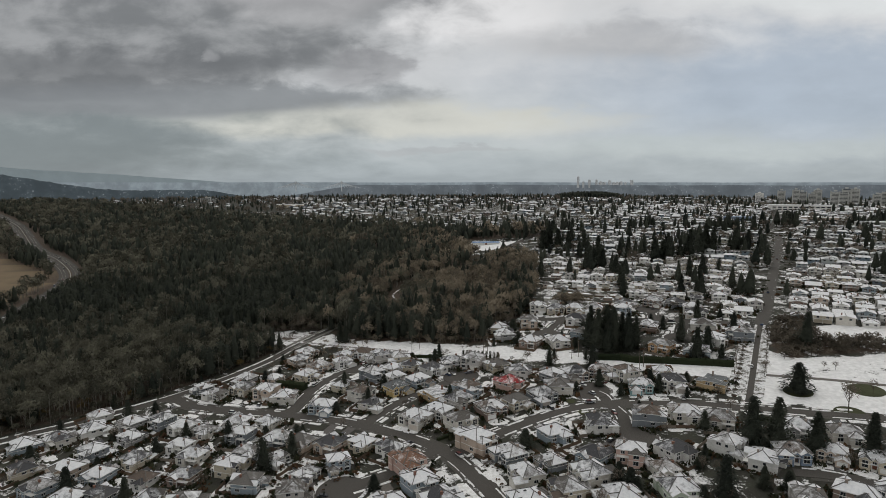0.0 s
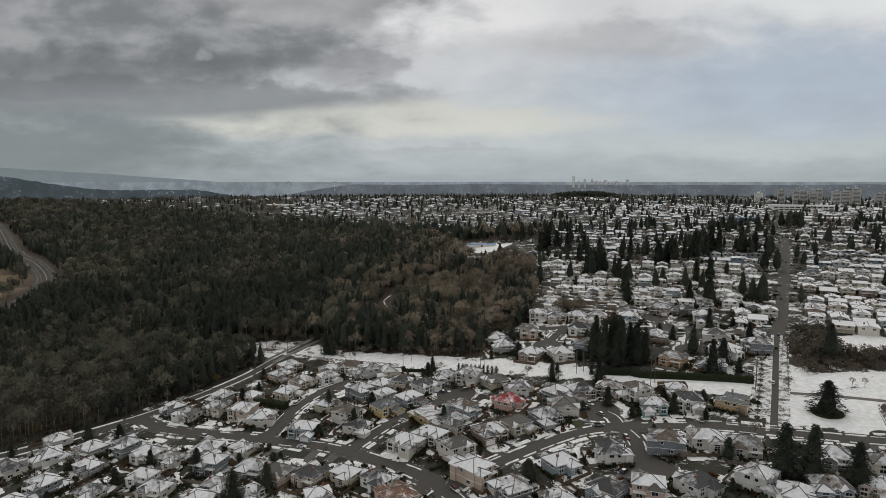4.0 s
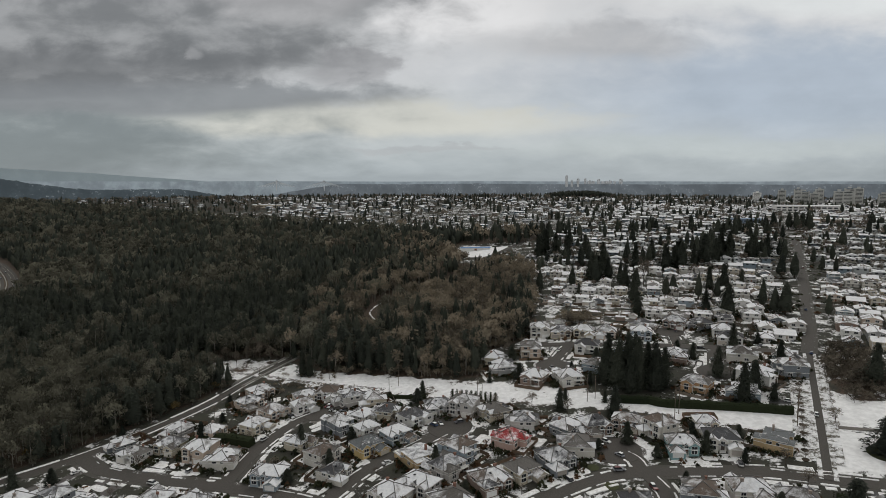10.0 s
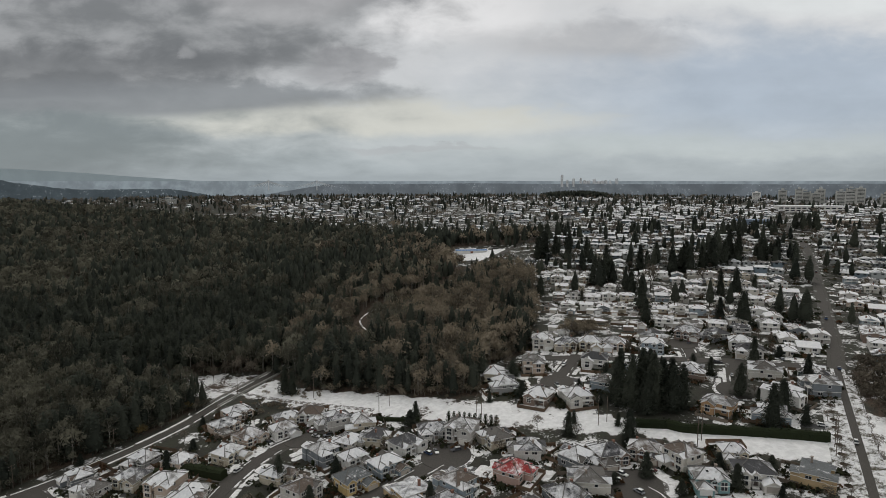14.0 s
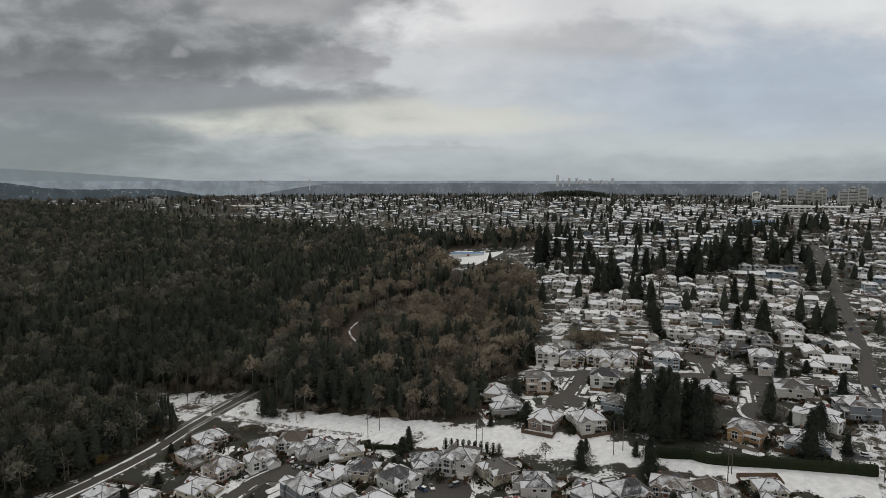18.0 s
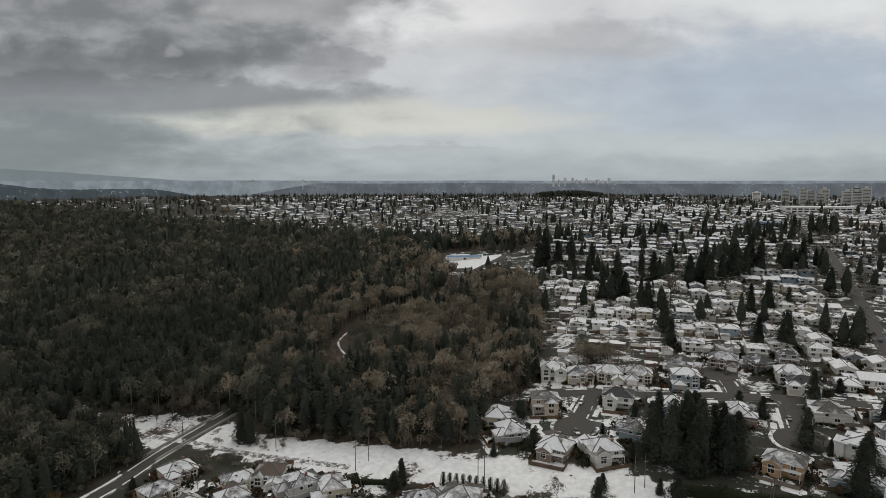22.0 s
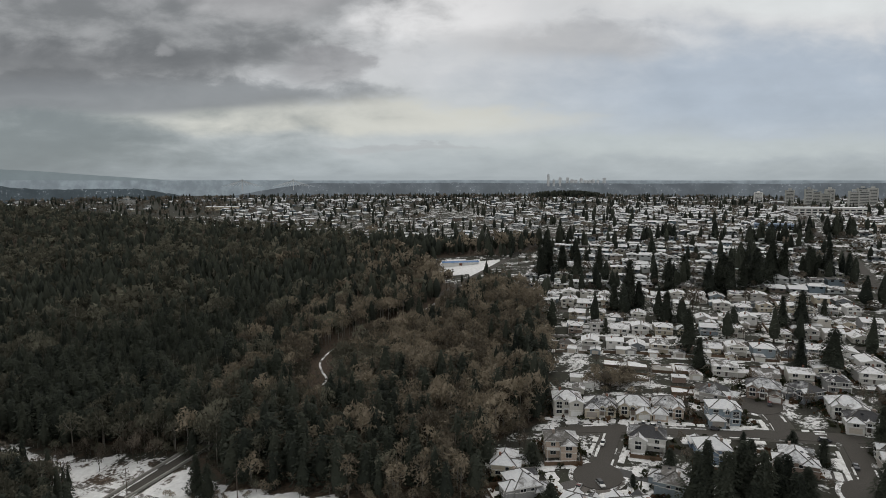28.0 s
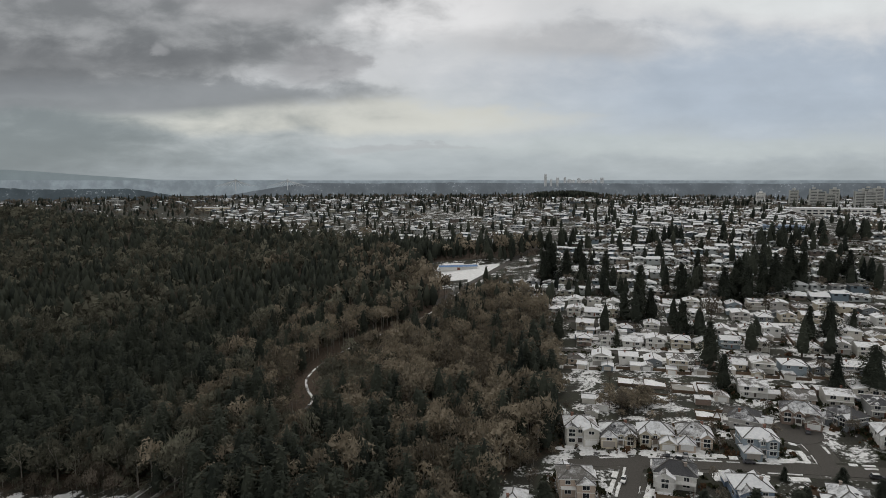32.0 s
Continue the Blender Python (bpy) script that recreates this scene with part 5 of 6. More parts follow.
def far_trees():
    """Conifers and bare trees among the distant houses and on the plateau's rim."""
    r = random.Random(8)
    con, bare = [], []
    for _ in range(11000):
        y = 700 + 1560 * r.random() ** 0.8
        x = r.uniform(-0.8, 0.85) * y
        if inside(FOREST, x, y) or inside(FIELD, x, y):
            continue
        d = noise.noise(Vector((x / 130, y / 90, 7.0)))
        s = r.uniform(0.4, 0.95)
        if inside(THICKET, x, y) or (abs(to_grid(x, y)[0]) < 9 and y < 1150):
            continue
        if d + r.uniform(-0.5, 0.5) > (0.16 if x > -0.27 * y else -0.3):
            (con if r.random() < (0.72 if x > -0.27 * y else 0.4) else bare).append((x, y, land(x, y) - 0.3, r.uniform(0, 6.28), s * 1.1, s * r.uniform(0.8, 1.1), r.randrange(3)))
        elif r.random() < 0.16:
            bare.append((x, y, land(x, y) - 0.3, r.uniform(0, 6.28), s * 0.9, s * 0.8, r.randrange(3)))
    # dark wooded knoll on the plateau
    for _ in range(260):
        a, q = r.uniform(0, 6.28), r.random() ** 0.5
        x, y = 452 + 105 * q * math.cos(a), 2060 + 60 * q * math.sin(a)
        con.append((x, y, land(x, y) - 1 + 8 * (1 - q * q), r.uniform(0, 6.28), 1.2, 0.9, r.randrange(3)))
    for i in range(1100):
        y = r.uniform(2000, 2350)
        x = r.uniform(-0.85, 0.85) * y
        (con if i % 2 else bare).append((x, y, land(x, y) - 0.3, r.uniform(0, 6.28), 1.2, r.uniform(0.5, 0.95), r.randrange(3)))
    scatter("distant_conifers", FAR_CONIFERS, con, [MAT_NEEDLE, MAT_BARK], "dark conifers scattered among distant houses", "trees")
    scatter("distant_bare_trees", FAR_BARES, bare, [MAT_TWIG, MAT_BARK], "bare street trees among distant houses", "trees")


far_trees()


# ---------------------------------------------------------------- distance
def backdrop_ridge(name, radius, az0, az1, profile, color, label, glow, specks=False, soft=False):
    """A far ridge on a wide arc, its outline uneven; distance haze is painted into its colour."""
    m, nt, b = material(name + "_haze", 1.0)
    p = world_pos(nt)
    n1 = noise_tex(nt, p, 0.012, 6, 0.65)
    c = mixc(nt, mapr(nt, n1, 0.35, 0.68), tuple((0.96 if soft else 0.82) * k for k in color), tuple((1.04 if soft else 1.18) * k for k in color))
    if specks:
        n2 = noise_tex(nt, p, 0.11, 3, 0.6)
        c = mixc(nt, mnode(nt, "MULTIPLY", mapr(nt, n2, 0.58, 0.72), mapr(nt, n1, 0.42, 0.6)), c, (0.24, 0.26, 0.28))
    # the hazed colour also glows, so the ridge looks veiled by distance
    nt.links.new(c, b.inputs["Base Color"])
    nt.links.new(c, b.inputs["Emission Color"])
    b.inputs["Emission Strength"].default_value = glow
    verts, faces = [], []
    k = 220
    for i in range(k + 1):
        a = radians(az0 + (az1 - az0) * i / k)
        h = profile(math.degrees(a))
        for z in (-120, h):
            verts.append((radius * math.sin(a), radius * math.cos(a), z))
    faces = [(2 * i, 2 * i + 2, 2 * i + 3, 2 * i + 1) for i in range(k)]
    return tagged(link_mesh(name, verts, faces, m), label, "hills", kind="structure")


def wob(a, f, s):
    return noise.noise(Vector((a * f, s, 0.0)))


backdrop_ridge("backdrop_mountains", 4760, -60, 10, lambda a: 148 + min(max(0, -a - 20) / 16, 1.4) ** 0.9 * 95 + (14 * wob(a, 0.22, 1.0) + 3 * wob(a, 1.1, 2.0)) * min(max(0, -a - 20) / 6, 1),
               (0.140, 0.166, 0.176), "faint mountains with blue-grey mist painted in", 0.75, soft=True)
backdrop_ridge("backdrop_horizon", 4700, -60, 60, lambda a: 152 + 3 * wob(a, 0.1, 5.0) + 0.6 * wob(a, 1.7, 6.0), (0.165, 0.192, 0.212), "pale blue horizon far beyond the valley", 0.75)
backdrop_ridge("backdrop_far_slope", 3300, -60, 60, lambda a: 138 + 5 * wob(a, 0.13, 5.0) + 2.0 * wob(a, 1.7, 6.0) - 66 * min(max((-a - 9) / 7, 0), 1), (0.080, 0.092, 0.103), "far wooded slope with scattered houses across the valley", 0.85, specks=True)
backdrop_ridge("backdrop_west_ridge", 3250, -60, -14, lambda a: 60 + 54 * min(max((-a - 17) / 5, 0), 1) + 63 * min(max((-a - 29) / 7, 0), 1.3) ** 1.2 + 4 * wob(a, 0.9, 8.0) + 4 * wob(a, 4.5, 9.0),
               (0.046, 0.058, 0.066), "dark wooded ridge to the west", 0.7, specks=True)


# a far city's towers, a cable-stayed bridge, blocks of flats, a school and shops
def tower(x, y, w, d, h, mat, label, name="tower_block", category="tower", storey=3.0, z=None):
    t = thing(name, label, category, "distant towers")
    s = Shape().box(-w / 2 + 0.6, w / 2 - 0.6, -d / 2 + 0.6, d / 2 - 0.6, -4, h - 0.3)
    part("glazing", s, [MAT_GLASS], t)
    k = int(h / storey)
    band = Shape().box(-w / 2, w / 2, -d / 2, d / 2, -1.1, 0.9).mesh("floor_band", [mat])
    for i in range(k + 1):
        part("floor_band", band, None, t, "", (0, 0, i * storey))
    pier = Shape().box(-1.1, 1.1, -1.1, 1.1, -4, h + 0.7).mesh("corner_pier", [mat])
    for px, py in ((-1, -1), (1, -1), (1, 1), (-1, 1)):
        part("corner_pier", pier, None, t, "", (px * w / 2, py * d / 2, 0))
    part("lift_house", Shape().box(-w / 5, w / 5, -d / 5, d / 5, h + 0.7, h + 4), [mat], t)
    t.matrix_basis = Matrix.Translation((x, y, land(x, y) if z is None else z)) @ Matrix.Rotation(-0.5, 4, "Z")
    return t


MAT_FAR_TOWER = painted("pale_concrete_and_glass", [(0.68, 0.70, 0.72)], 0.7, 0.1, 0.05)
MAT_FLATS = painted("beige_concrete", [(0.46, 0.46, 0.44)], 0.85, 0.2, 0.1)


def far_tower(x, y, w, h):
    t = thing("skyline_tower", "slender pale tower of the distant city skyline", "tower", "distant towers")
    part("shaft", Shape().box(-w / 2, w / 2, -w / 2, w / 2, -8, h), [MAT_FAR_TOWER], t)
    part("crown", Shape().box(-w / 3, w / 3, -w / 3, w / 3, h, h + 3), [MAT_FAR_TOWER], t)
    t.matrix_basis = Matrix.Translation((x, y, 130)) @ Matrix.Rotation(0.4, 4, "Z")


for dx, w, h in ((0, 9, 50), (28, 8, 24), (60, 10, 33), (98, 9, 34), (120, 14, 24), (140, 12, 22), (168, 12, 30), (190, 14, 20), (210, 14, 21), (228, 12, 24), (252, 8, 22), (285, 12, 32)):
    far_tower(652 + dx * 0.98, 3225, w, h)
ra = random.Random(3)
for i in range(17):
    q, v = i * 21 + ra.uniform(-6, 6), ra.uniform(-50, 60)
    w = ra.uniform(13, 18)
    tower(795 + q * 0.80 + v * 0.4, 1490 - 0.44 * q + v, w, w * 0.9, ra.uniform(26, 40), MAT_FLATS, "beige concrete apartment tower with stacked balconies")
tower(842, 1700, 18, 14, 24, MAT_TRIM, "small white block of flats beside the avenue's end")
tower(-735, 1820, 44, 20, 14, MAT_FLATS, "long cream block of flats at the forest's edge")


def flat_block(x, y, w, d, h, turn, mat, label, roof=None, name="school_building", category="school"):
    t = thing(name, label, category)
    part("wall", Shape().box(-w / 2, w / 2, -d / 2, d / 2, -4, h), [mat], t)
    part("roof", Shape().box(-w / 2 - 0.6, w / 2 + 0.6, -d / 2 - 0.6, d / 2 + 0.6, h, h + 0.8), [roof or MAT_VERGE], t)
    k = max(3, int(w / 9))
    for i in range(k):
        cx = -w / 2 + (i + 0.5) * w / k
        for z in ([h * 0.2, h * 0.58] if h > 7 else [h * 0.35]):
            part("window", Shape().box(cx - w / k * 0.36, cx + w / k * 0.36, -d / 2 - 0.15, -d / 2 + 0.1, z, z + h * 0.2), [MAT_GLASS], t)
    t.matrix_basis = Matrix.Translation((x, y, land(x, y))) @ Matrix.Rotation(turn, 4, "Z")
    return t


flat_block(700, 1240, 116, 30, 11.5, -0.25, MAT_TRIM, "long white two-storey school with rows of windows")
flat_block(470, 1010, 46, 30, 8, -0.5, MAT_BLUE, "low commercial building with a blue front", MAT_BLUE, "shop", "shop")
flat_block(600, 1010, 52, 26, 7, -0.5, MAT_WALL, "flat-roofed shops with snow on the roof", None, "shop", "shop")
flat_block(640, 930, 60, 24, 8, -0.5, MAT_TRIM, "white flat-roofed commercial building", None, "shop", "shop")
flat_block(700, 900, 60, 26, 8, -0.5, MAT_CONCRETE, "grey commercial building beside shops", None, "shop", "shop")
flat_block(-440, 1640, 70, 24, 7, 0.1, MAT_WALL, "long low building with snow-white roof", None, "warehouse", "warehouse")
t_ = thing("field_house", "long low blue-roofed field house on the snowy pitch", "field house")
part("wall", Shape().box(-19, 19, -4, 4, -1, 3.4), [MAT_TRIM], t_)
part("roof", Shape().gable(-19, 19, -4, 4, 3.4, 0.3, 0.8, "x"), [painted("blue_metal_roof", [(0.06, 0.16, 0.34)], 0.5, 0.15), MAT_TRIM], t_)
part("door", Shape().box(-1.5, 1.5, -4.1, -3.9, 0, 2.4), [MAT_DOOR], t_)
t_.matrix_basis = Matrix.Translation((46, 868, land(46, 868))) @ Matrix.Rotation(0.12, 4, "Z")

MAT_BRIDGE = painted("hazy_bridge_paint", [(0.66, 0.68, 0.70)], 0.8, 0.1, 0.05)
t_ = thing("cable_bridge", "pale cable-stayed bridge far off in the mist", "bridge")
for px in (-115, 115):
    part("pylon", Shape().bar((px, -5, -18), (px, 0, 34), 1.9).bar((px, 5, -18), (px, 0, 34), 1.9), [MAT_BRIDGE], t_)
    for k in range(1, 7):
        for sg in (-1, 1):
            part("cable", Shape().bar((px, 0, 33 - k), (px + sg * k * 15, 0, 0), 0.7), [MAT_BRIDGE], t_)
t_.matrix_basis = Matrix.Translation((-690, 3130, 124)) @ Matrix.Rotation(0.2, 4, "Z")


# ---------------------------------------------------------------- highway, trail, lane past the pitch
TRACK = [(-170, 492), (-140, 480), (-113, 469), (-85, 455), (-63, 446), (-33, 434)]
HW = smooth_line(HIGHWAY, 12.0)
for lo, hi in ((-13, -2), (2, 13)):
    ribbon("road", HW, lo, hi, 0.4, MAT_ASPHALT, "wide grey motorway carriageway curving past the woods", "motorway", skirt=1.0)
ribbon("road_barrier", HW, -0.4, 0.4, 0.95, MAT_CONCRETE, "concrete barrier between the carriageways", "barrier", skirt=1.0)
for k in (-9.3, -5.7, 5.7, 9.3):
    ribbon("lane_line", HW, k - 0.07, k + 0.07, 0.44, MAT_LINE, "pale painted lane line on the motorway", "lane line", skirt=0.02)
ribbon("trail", smooth_line(TRAIL), -0.65, 0.65, 0.15, MAT_WALKWAY, "snow-covered gravel trail winding through the forest", "trail")
ribbon("road", smooth_line([(16, 742), (48, 797), (78, 846), (112, 905), (170, 1005), (230, 1110)]), -3.6, 3.6, 0.25, MAT_ASPHALT, "narrow road past the snowy pitch", "road")
ribbon("track", smooth_line(TRACK), -1.8, 1.8, 0.14, MAT_DRIVE, "muddy service track along the snowy corridor", "track")
for e in (-1, 1):
    rail = Shape()
    br = smooth_line([(-128, 455), (-118, 475), (-108, 493), (-98, 513)], 2.0)
    for i, c in enumerate(br):
        d = (br[min(i + 1, len(br) - 1)] - br[max(i - 1, 0)]).normalized()
        q = c + Vector((d.y, -d.x)) * e * 4.4
        for off, z in ((-0.3, -0.5), (-0.3, 1.3), (0.3, 1.3), (0.3, -0.5)):
            p = q + Vector((d.y, -d.x)) * off
            rail.v.append((p.x, p.y, land(p.x, p.y) + z))
        if i:
            o = 4 * (i - 1)
            rail.f += [(o + j, o + j + 1, o + j + 5, o + j + 4) for j in range(3)]
    rail.m = [0] * len(rail.f)
    tagged(new("bridge_parapet", rail.mesh("bridge_parapet", [MAT_CONCRETE])), "pale concrete parapet where the road crosses the ravine", "parapet")
ribbon("path", smooth_line([(184, 354), (215, 343), (262, 322), (310, 300)]), -1.6, 1.6, 0.12, MAT_DRIVE, "wet gravel path across the snowy park", "path")



# ---------------------------------------------------------------- trees that stand alone
CON_T = [tree_thing(conifer_mesh(40 + i, 22, (5.2, 4.6, 5.7, 4.3)[i], 52, 16, 0.03), MAT_NEEDLE, "conifer", "tall dark green conifer among the houses", "tree", "conifers among the houses") for i in range(4)]
BARE_T = [tree_thing(bare_mesh(50 + i, 18, (5.4, 4.8, 6.0)[i], 12, 300, 0.09), MAT_TWIG, "bare_tree", "leafless grey-brown tree in a garden", "tree", "bare garden trees") for i in range(3)]
CEDAR_T = tree_thing(conifer_mesh(60, 6, 0.95, 14, 9, 0.0), MAT_HEDGE, "columnar_cedar", "clipped dark columnar cedar in a row above the snow", "tree", "row of columnar cedars")
rt = random.Random(33)
TREES = []


def plant(master, x, y, h, base, wide=1.0):
    k = h / base
    TREES.append((x, y))
    return copy_thing(master, Matrix.Translation((x, y, land(x, y) - 0.2)) @ Matrix.Rotation(rt.uniform(0, 6.28), 4, "Z") @ Matrix.Diagonal((k * wide, k * wide, k, 1)))


CON_A = [(138, 273, 25), (148, 270, 25), (161, 262, 21), (181, 255, 23), (110, 236, 18), (190, 329, 17), (-68, 369, 13), (-2, 340, 12), (-91, 278, 17), (-118, 306, 14), (-80, 289, 14),
         (-143, 250, 16), (-178, 264, 15), (63, 391, 12), (88, 379, 13), (112, 262, 9), (-190, 341, 14), (-50, 346, 11), (-43, 368, 10), (-122, 382, 12), (90, 385, 14), (156, 384, 22)]
CON_B = [(159, 420, 18), (96, 420, 30), (100, 414, 29), (106, 416, 31), (110, 411, 30), (116, 413, 26), (119, 407, 24), (125, 411, 23), (96, 426, 23), (112, 422, 28), (122, 418, 24), (105, 407, 22), (109, 422, 27),
         (-89, 467, 17), (-84, 465, 14), (-10, 422, 9), (68, 402, 7), (88, 396, 7), (168, 397, 18), (156, 448, 11), (199, 428, 17), (183, 453, 20), (86, 421, 7)]
CON_C = [(166, 774, 28), (145, 770, 28), (163, 686, 34), (146, 669, 20), (154, 667, 24), (163, 665, 22), (203, 708, 28), (168, 627, 23), (233, 747, 23), (229, 694, 27), (251, 714, 29), (245, 691, 28),
         (272, 702, 34), (302, 732, 36), (307, 722, 33), (338, 736, 27), (353, 733, 27), (376, 740, 19), (234, 604, 22), (248, 606, 24), (265, 609, 17), (154, 549, 18), (200, 532, 21)]
CON_D = [(214, 527, 26), (159, 574, 27), (124, 619, 10), (134, 783, 30), (127, 808, 32), (115, 789, 28), (232, 396, 24), (330, 901, 14), (305, 888, 16), (120, 800, 26), (138, 796, 26), (260, 700, 25), (240, 700, 24), (290, 716, 27)]
for i, (x, y, h) in enumerate(CON_A + CON_B + CON_C + CON_D):
    plant(CON_T[i % 4], x, y, h, 22, (2.0 if (x, y) == (190, 329) else 0.95 if 398 < y < 430 and h > 23 else 1.22 if y > 500 else 1.15) if h > 12 else 1.3)
for i in range(10):
    plant(CEDAR_T, 7 + 2.6 * i, 414.5 - 1.0 * i, 5.8, 6)
ROADPTS = np.array([(p.x, p.y) for l in LINES.values() for p in l])
HOUSEPTS = np.array([(p[0], p[1]) for p in PLACED])


def is_free(x, y, road=6.5, house=9.0):
    return np.min((ROADPTS[:, 0] - x) ** 2 + (ROADPTS[:, 1] - y) ** 2) > road * road and np.min((HOUSEPTS[:, 0] - x) ** 2 + (HOUSEPTS[:, 1] - y) ** 2) > house * house


def yard_trees():
    n = 0
    while n < 175:
        x, y = rt.uniform(-260, 230), rt.uniform(225, 560)
        if inside(FOREST, x, y) or inside(CORRIDOR, x, y) or inside(PARK, x, y) or inside(THICKET, x, y) or x > 0.75 * y or not is_free(x, y):
            continue
        if y < 470 and rt.random() < 0.5:
            plant(CON_T[rt.randrange(4)], x, y, rt.uniform(5, 11), 22, rt.uniform(1.3, 1.9))
        else:
            plant(BARE_T[rt.randrange(3)], x, y, rt.uniform(5, 9), 18, 1.1)
        n += 1


yard_trees()
for x, y, h in ((182, 619, 30), (201, 303, 17), (97, 532, 11), (109, 549, 7), (102, 565, 7), (212, 318, 8), (226, 322, 9), (-129, 500, 12), (-140, 492, 10), (-118, 497, 11)):
    plant(BARE_T[rt.randrange(3)], x, y, h, 18, 0.75 if h > 25 else 1.1)
# street trees in the strip beside the avenue, each in a ring of bark mulch
MAT_MULCH = painted("bark_mulch", [(0.05, 0.036, 0.024)], 0.95, 0.4, 3.0)
for i in range(16):
    for sd in (-1, 1):
        x, y = ave(sd * (7.5 if sd < 0 else 6.2), 8 + 8.5 * i)
        if sd > 0 and i < 4:
            continue
        plant(BARE_T[rt.randrange(3)], x, y, rt.uniform(4, 5.2), 18, 1.1)
        if sd > 0:
            continue
        disc(x, y, 1.5, 0.30, MAT_MULCH, "ring of dark bark mulch round a street tree", "mulch ring", "mulch_ring")
for x, y, r_ in ((190, 329, 7.5), (226, 327, 9), (201, 302, 7), (70, 318.5, 3.0), (66, 333, 2.6)):
    disc(x, y, r_, 0.08, painted("winter_grass", [(0.055, 0.060, 0.028)], 0.95, 0.3, 1.0), "patch of bare winter grass under a tree", "grass", "grass_patch")
MAT_WILLOW = leafy("yellow_willow_twigs", (0.085, 0.062, 0.026), (0.21, 0.155, 0.070), per_tree=0.3)
WILLOW_T = tree_thing(bare_mesh(64, 8, 4.6, 9, 420, 0.10), MAT_WILLOW, "willow_shrub", "round yellow-brown leafless willow at the forest's edge", "shrub", "willows beside the forest road")
for x, y, h in ((-231, 365, 7), (-205, 375, 6.5), (-248, 351, 6), (-265, 343, 6), (-153, 423, 6), (-229, 359, 5.5), (-140, 452, 5.5)):
    plant(WILLOW_T, x, y, h, 8, 0.95)
for m_ in CON_T + BARE_T + [CEDAR_T, WILLOW_T]:
    away(m_)


TRACK_LINE = [(-170, 492), (-113, 469), (-33, 434)]


def mid_trees():
    """The many trees between the rows of the grid, and the thicket beside the park."""
    r = random.Random(77)
    con, bare, alder = [], [], []
    for _ in range(2300):
        x, y = r.uniform(60, 720), r.uniform(480, 980)
        if inside(FOREST, x, y) or inside(FIELD, x, y) or x > 0.85 * y or not is_free(x, y, 6, 8.0) or (x < 185 and y < 600):
            continue
        d = noise.noise(Vector((x / 70, y / 70, 3.0)))
        s = r.uniform(0.3, 0.95)
        if d + r.uniform(-0.3, 0.3) > 0.33:
            s = r.uniform(0.6, 1.25)
            con.append((x, y, land(x, y) - 0.2, r.uniform(0, 6.28), s * r.uniform(1.05, 1.5), s, r.randrange(4)))
        elif r.random() < 0.30:
            bare.append((x, y, land(x, y) - 0.2, r.uniform(0, 6.28), s * 0.75, s * 0.7, r.randrange(4)))
    # red-brown brush behind the gardens of the hill street
    for _ in range(60):
        x, y, s = r.gauss(104, 6), r.gauss(539, 5), r.uniform(0.26, 0.5)
        alder.append((x, y, land(x, y) - 1.2, r.uniform(0, 6.28), s * 1.4, s, r.randrange(4)))
    for _ in range(110):
        x, y, s = r.uniform(-108, -66), r.uniform(434, 468), r.uniform(0.08, 0.22)
        if is_free(x, y, 5, 8.5) and not near_line(x, y, TRACK_LINE, 3.0):
            alder.append((x, y, land(x, y) - 0.8, r.uniform(0, 6.28), s * 1.3, s, r.randrange(4)))
    # a row of thin saplings behind the brush
    for i in range(34):
        k = i / 33
        x, y, s = 230 + 62 * k + r.uniform(-1.5, 1.5), 400 - 29 * k + r.uniform(-2, 2), r.uniform(0.45, 0.65)
        bare.append((x, y, land(x, y) - 0.2, r.uniform(0, 6.28), s * 0.4, s, r.randrange(4)))
    # trees on the bank beside the forest road
    for i in range(58):
        x, y = r.uniform(-226, -142), 0.0
        y = 472 - 0.62 * (x + 150) + r.uniform(-9, 9)
        if near_line(x, y, STREETS["forest_road"][0], 9):
            continue
        s = r.uniform(0.5, 0.85)
        (con if i % 3 == 0 else bare).append((x, y, land(x, y) - 0.2, r.uniform(0, 6.28), s * 0.8, s, r.randrange(4)))
    brush = []
    for _ in range(3300):
        x, y = r.uniform(190, 345), r.uniform(315, 470)
        if inside(THICKET, x + 5 * noise.noise(Vector((x / 8, y / 8, 0))), y + 7 * noise.noise(Vector((x / 9, y / 9, 5)))):
            s = r.uniform(0.45, 1.0) * (1.35 if r.random() < 0.12 else 1.0)
            brush.append((x, y, land(x, y) - 1.6 * s, r.uniform(0, 6.28), s * 1.2, s, r.randrange(3)))
    scatter("thicket", [bare_mesh(70 + i, 8, 2.6, 2, 60, 0.22) for i in range(3)], brush, [MAT_BRUSH, MAT_BARK], "dense leafless brown brush beside the snowy park", "thicket")
    for _ in range(60):
        x, y = r.uniform(-160, -100), r.uniform(478, 520)
        bare.append((x, y, land(x, y) - 0.2, r.uniform(0, 6.28), 0.5, r.uniform(0.5, 0.9), r.randrange(4)) if near_line(x, y, [(-158, 500), (-105, 503)], 7) else bare[-1])
    scatter("grid_conifers", CONIFERS, con, [MAT_NEEDLE, MAT_BARK], "dark conifers between rows of snowy roofs", "trees")
    scatter("garden_brush", BARES, alder, [MAT_TWIG_RED, MAT_BARK], "red-brown leafless brush behind gardens of the hill street", "brush")
    scatter("grid_bare_trees", BARES, bare, [MAT_TWIG, MAT_BARK], "leafless trees and thicket between houses and park", "trees")


mid_trees()


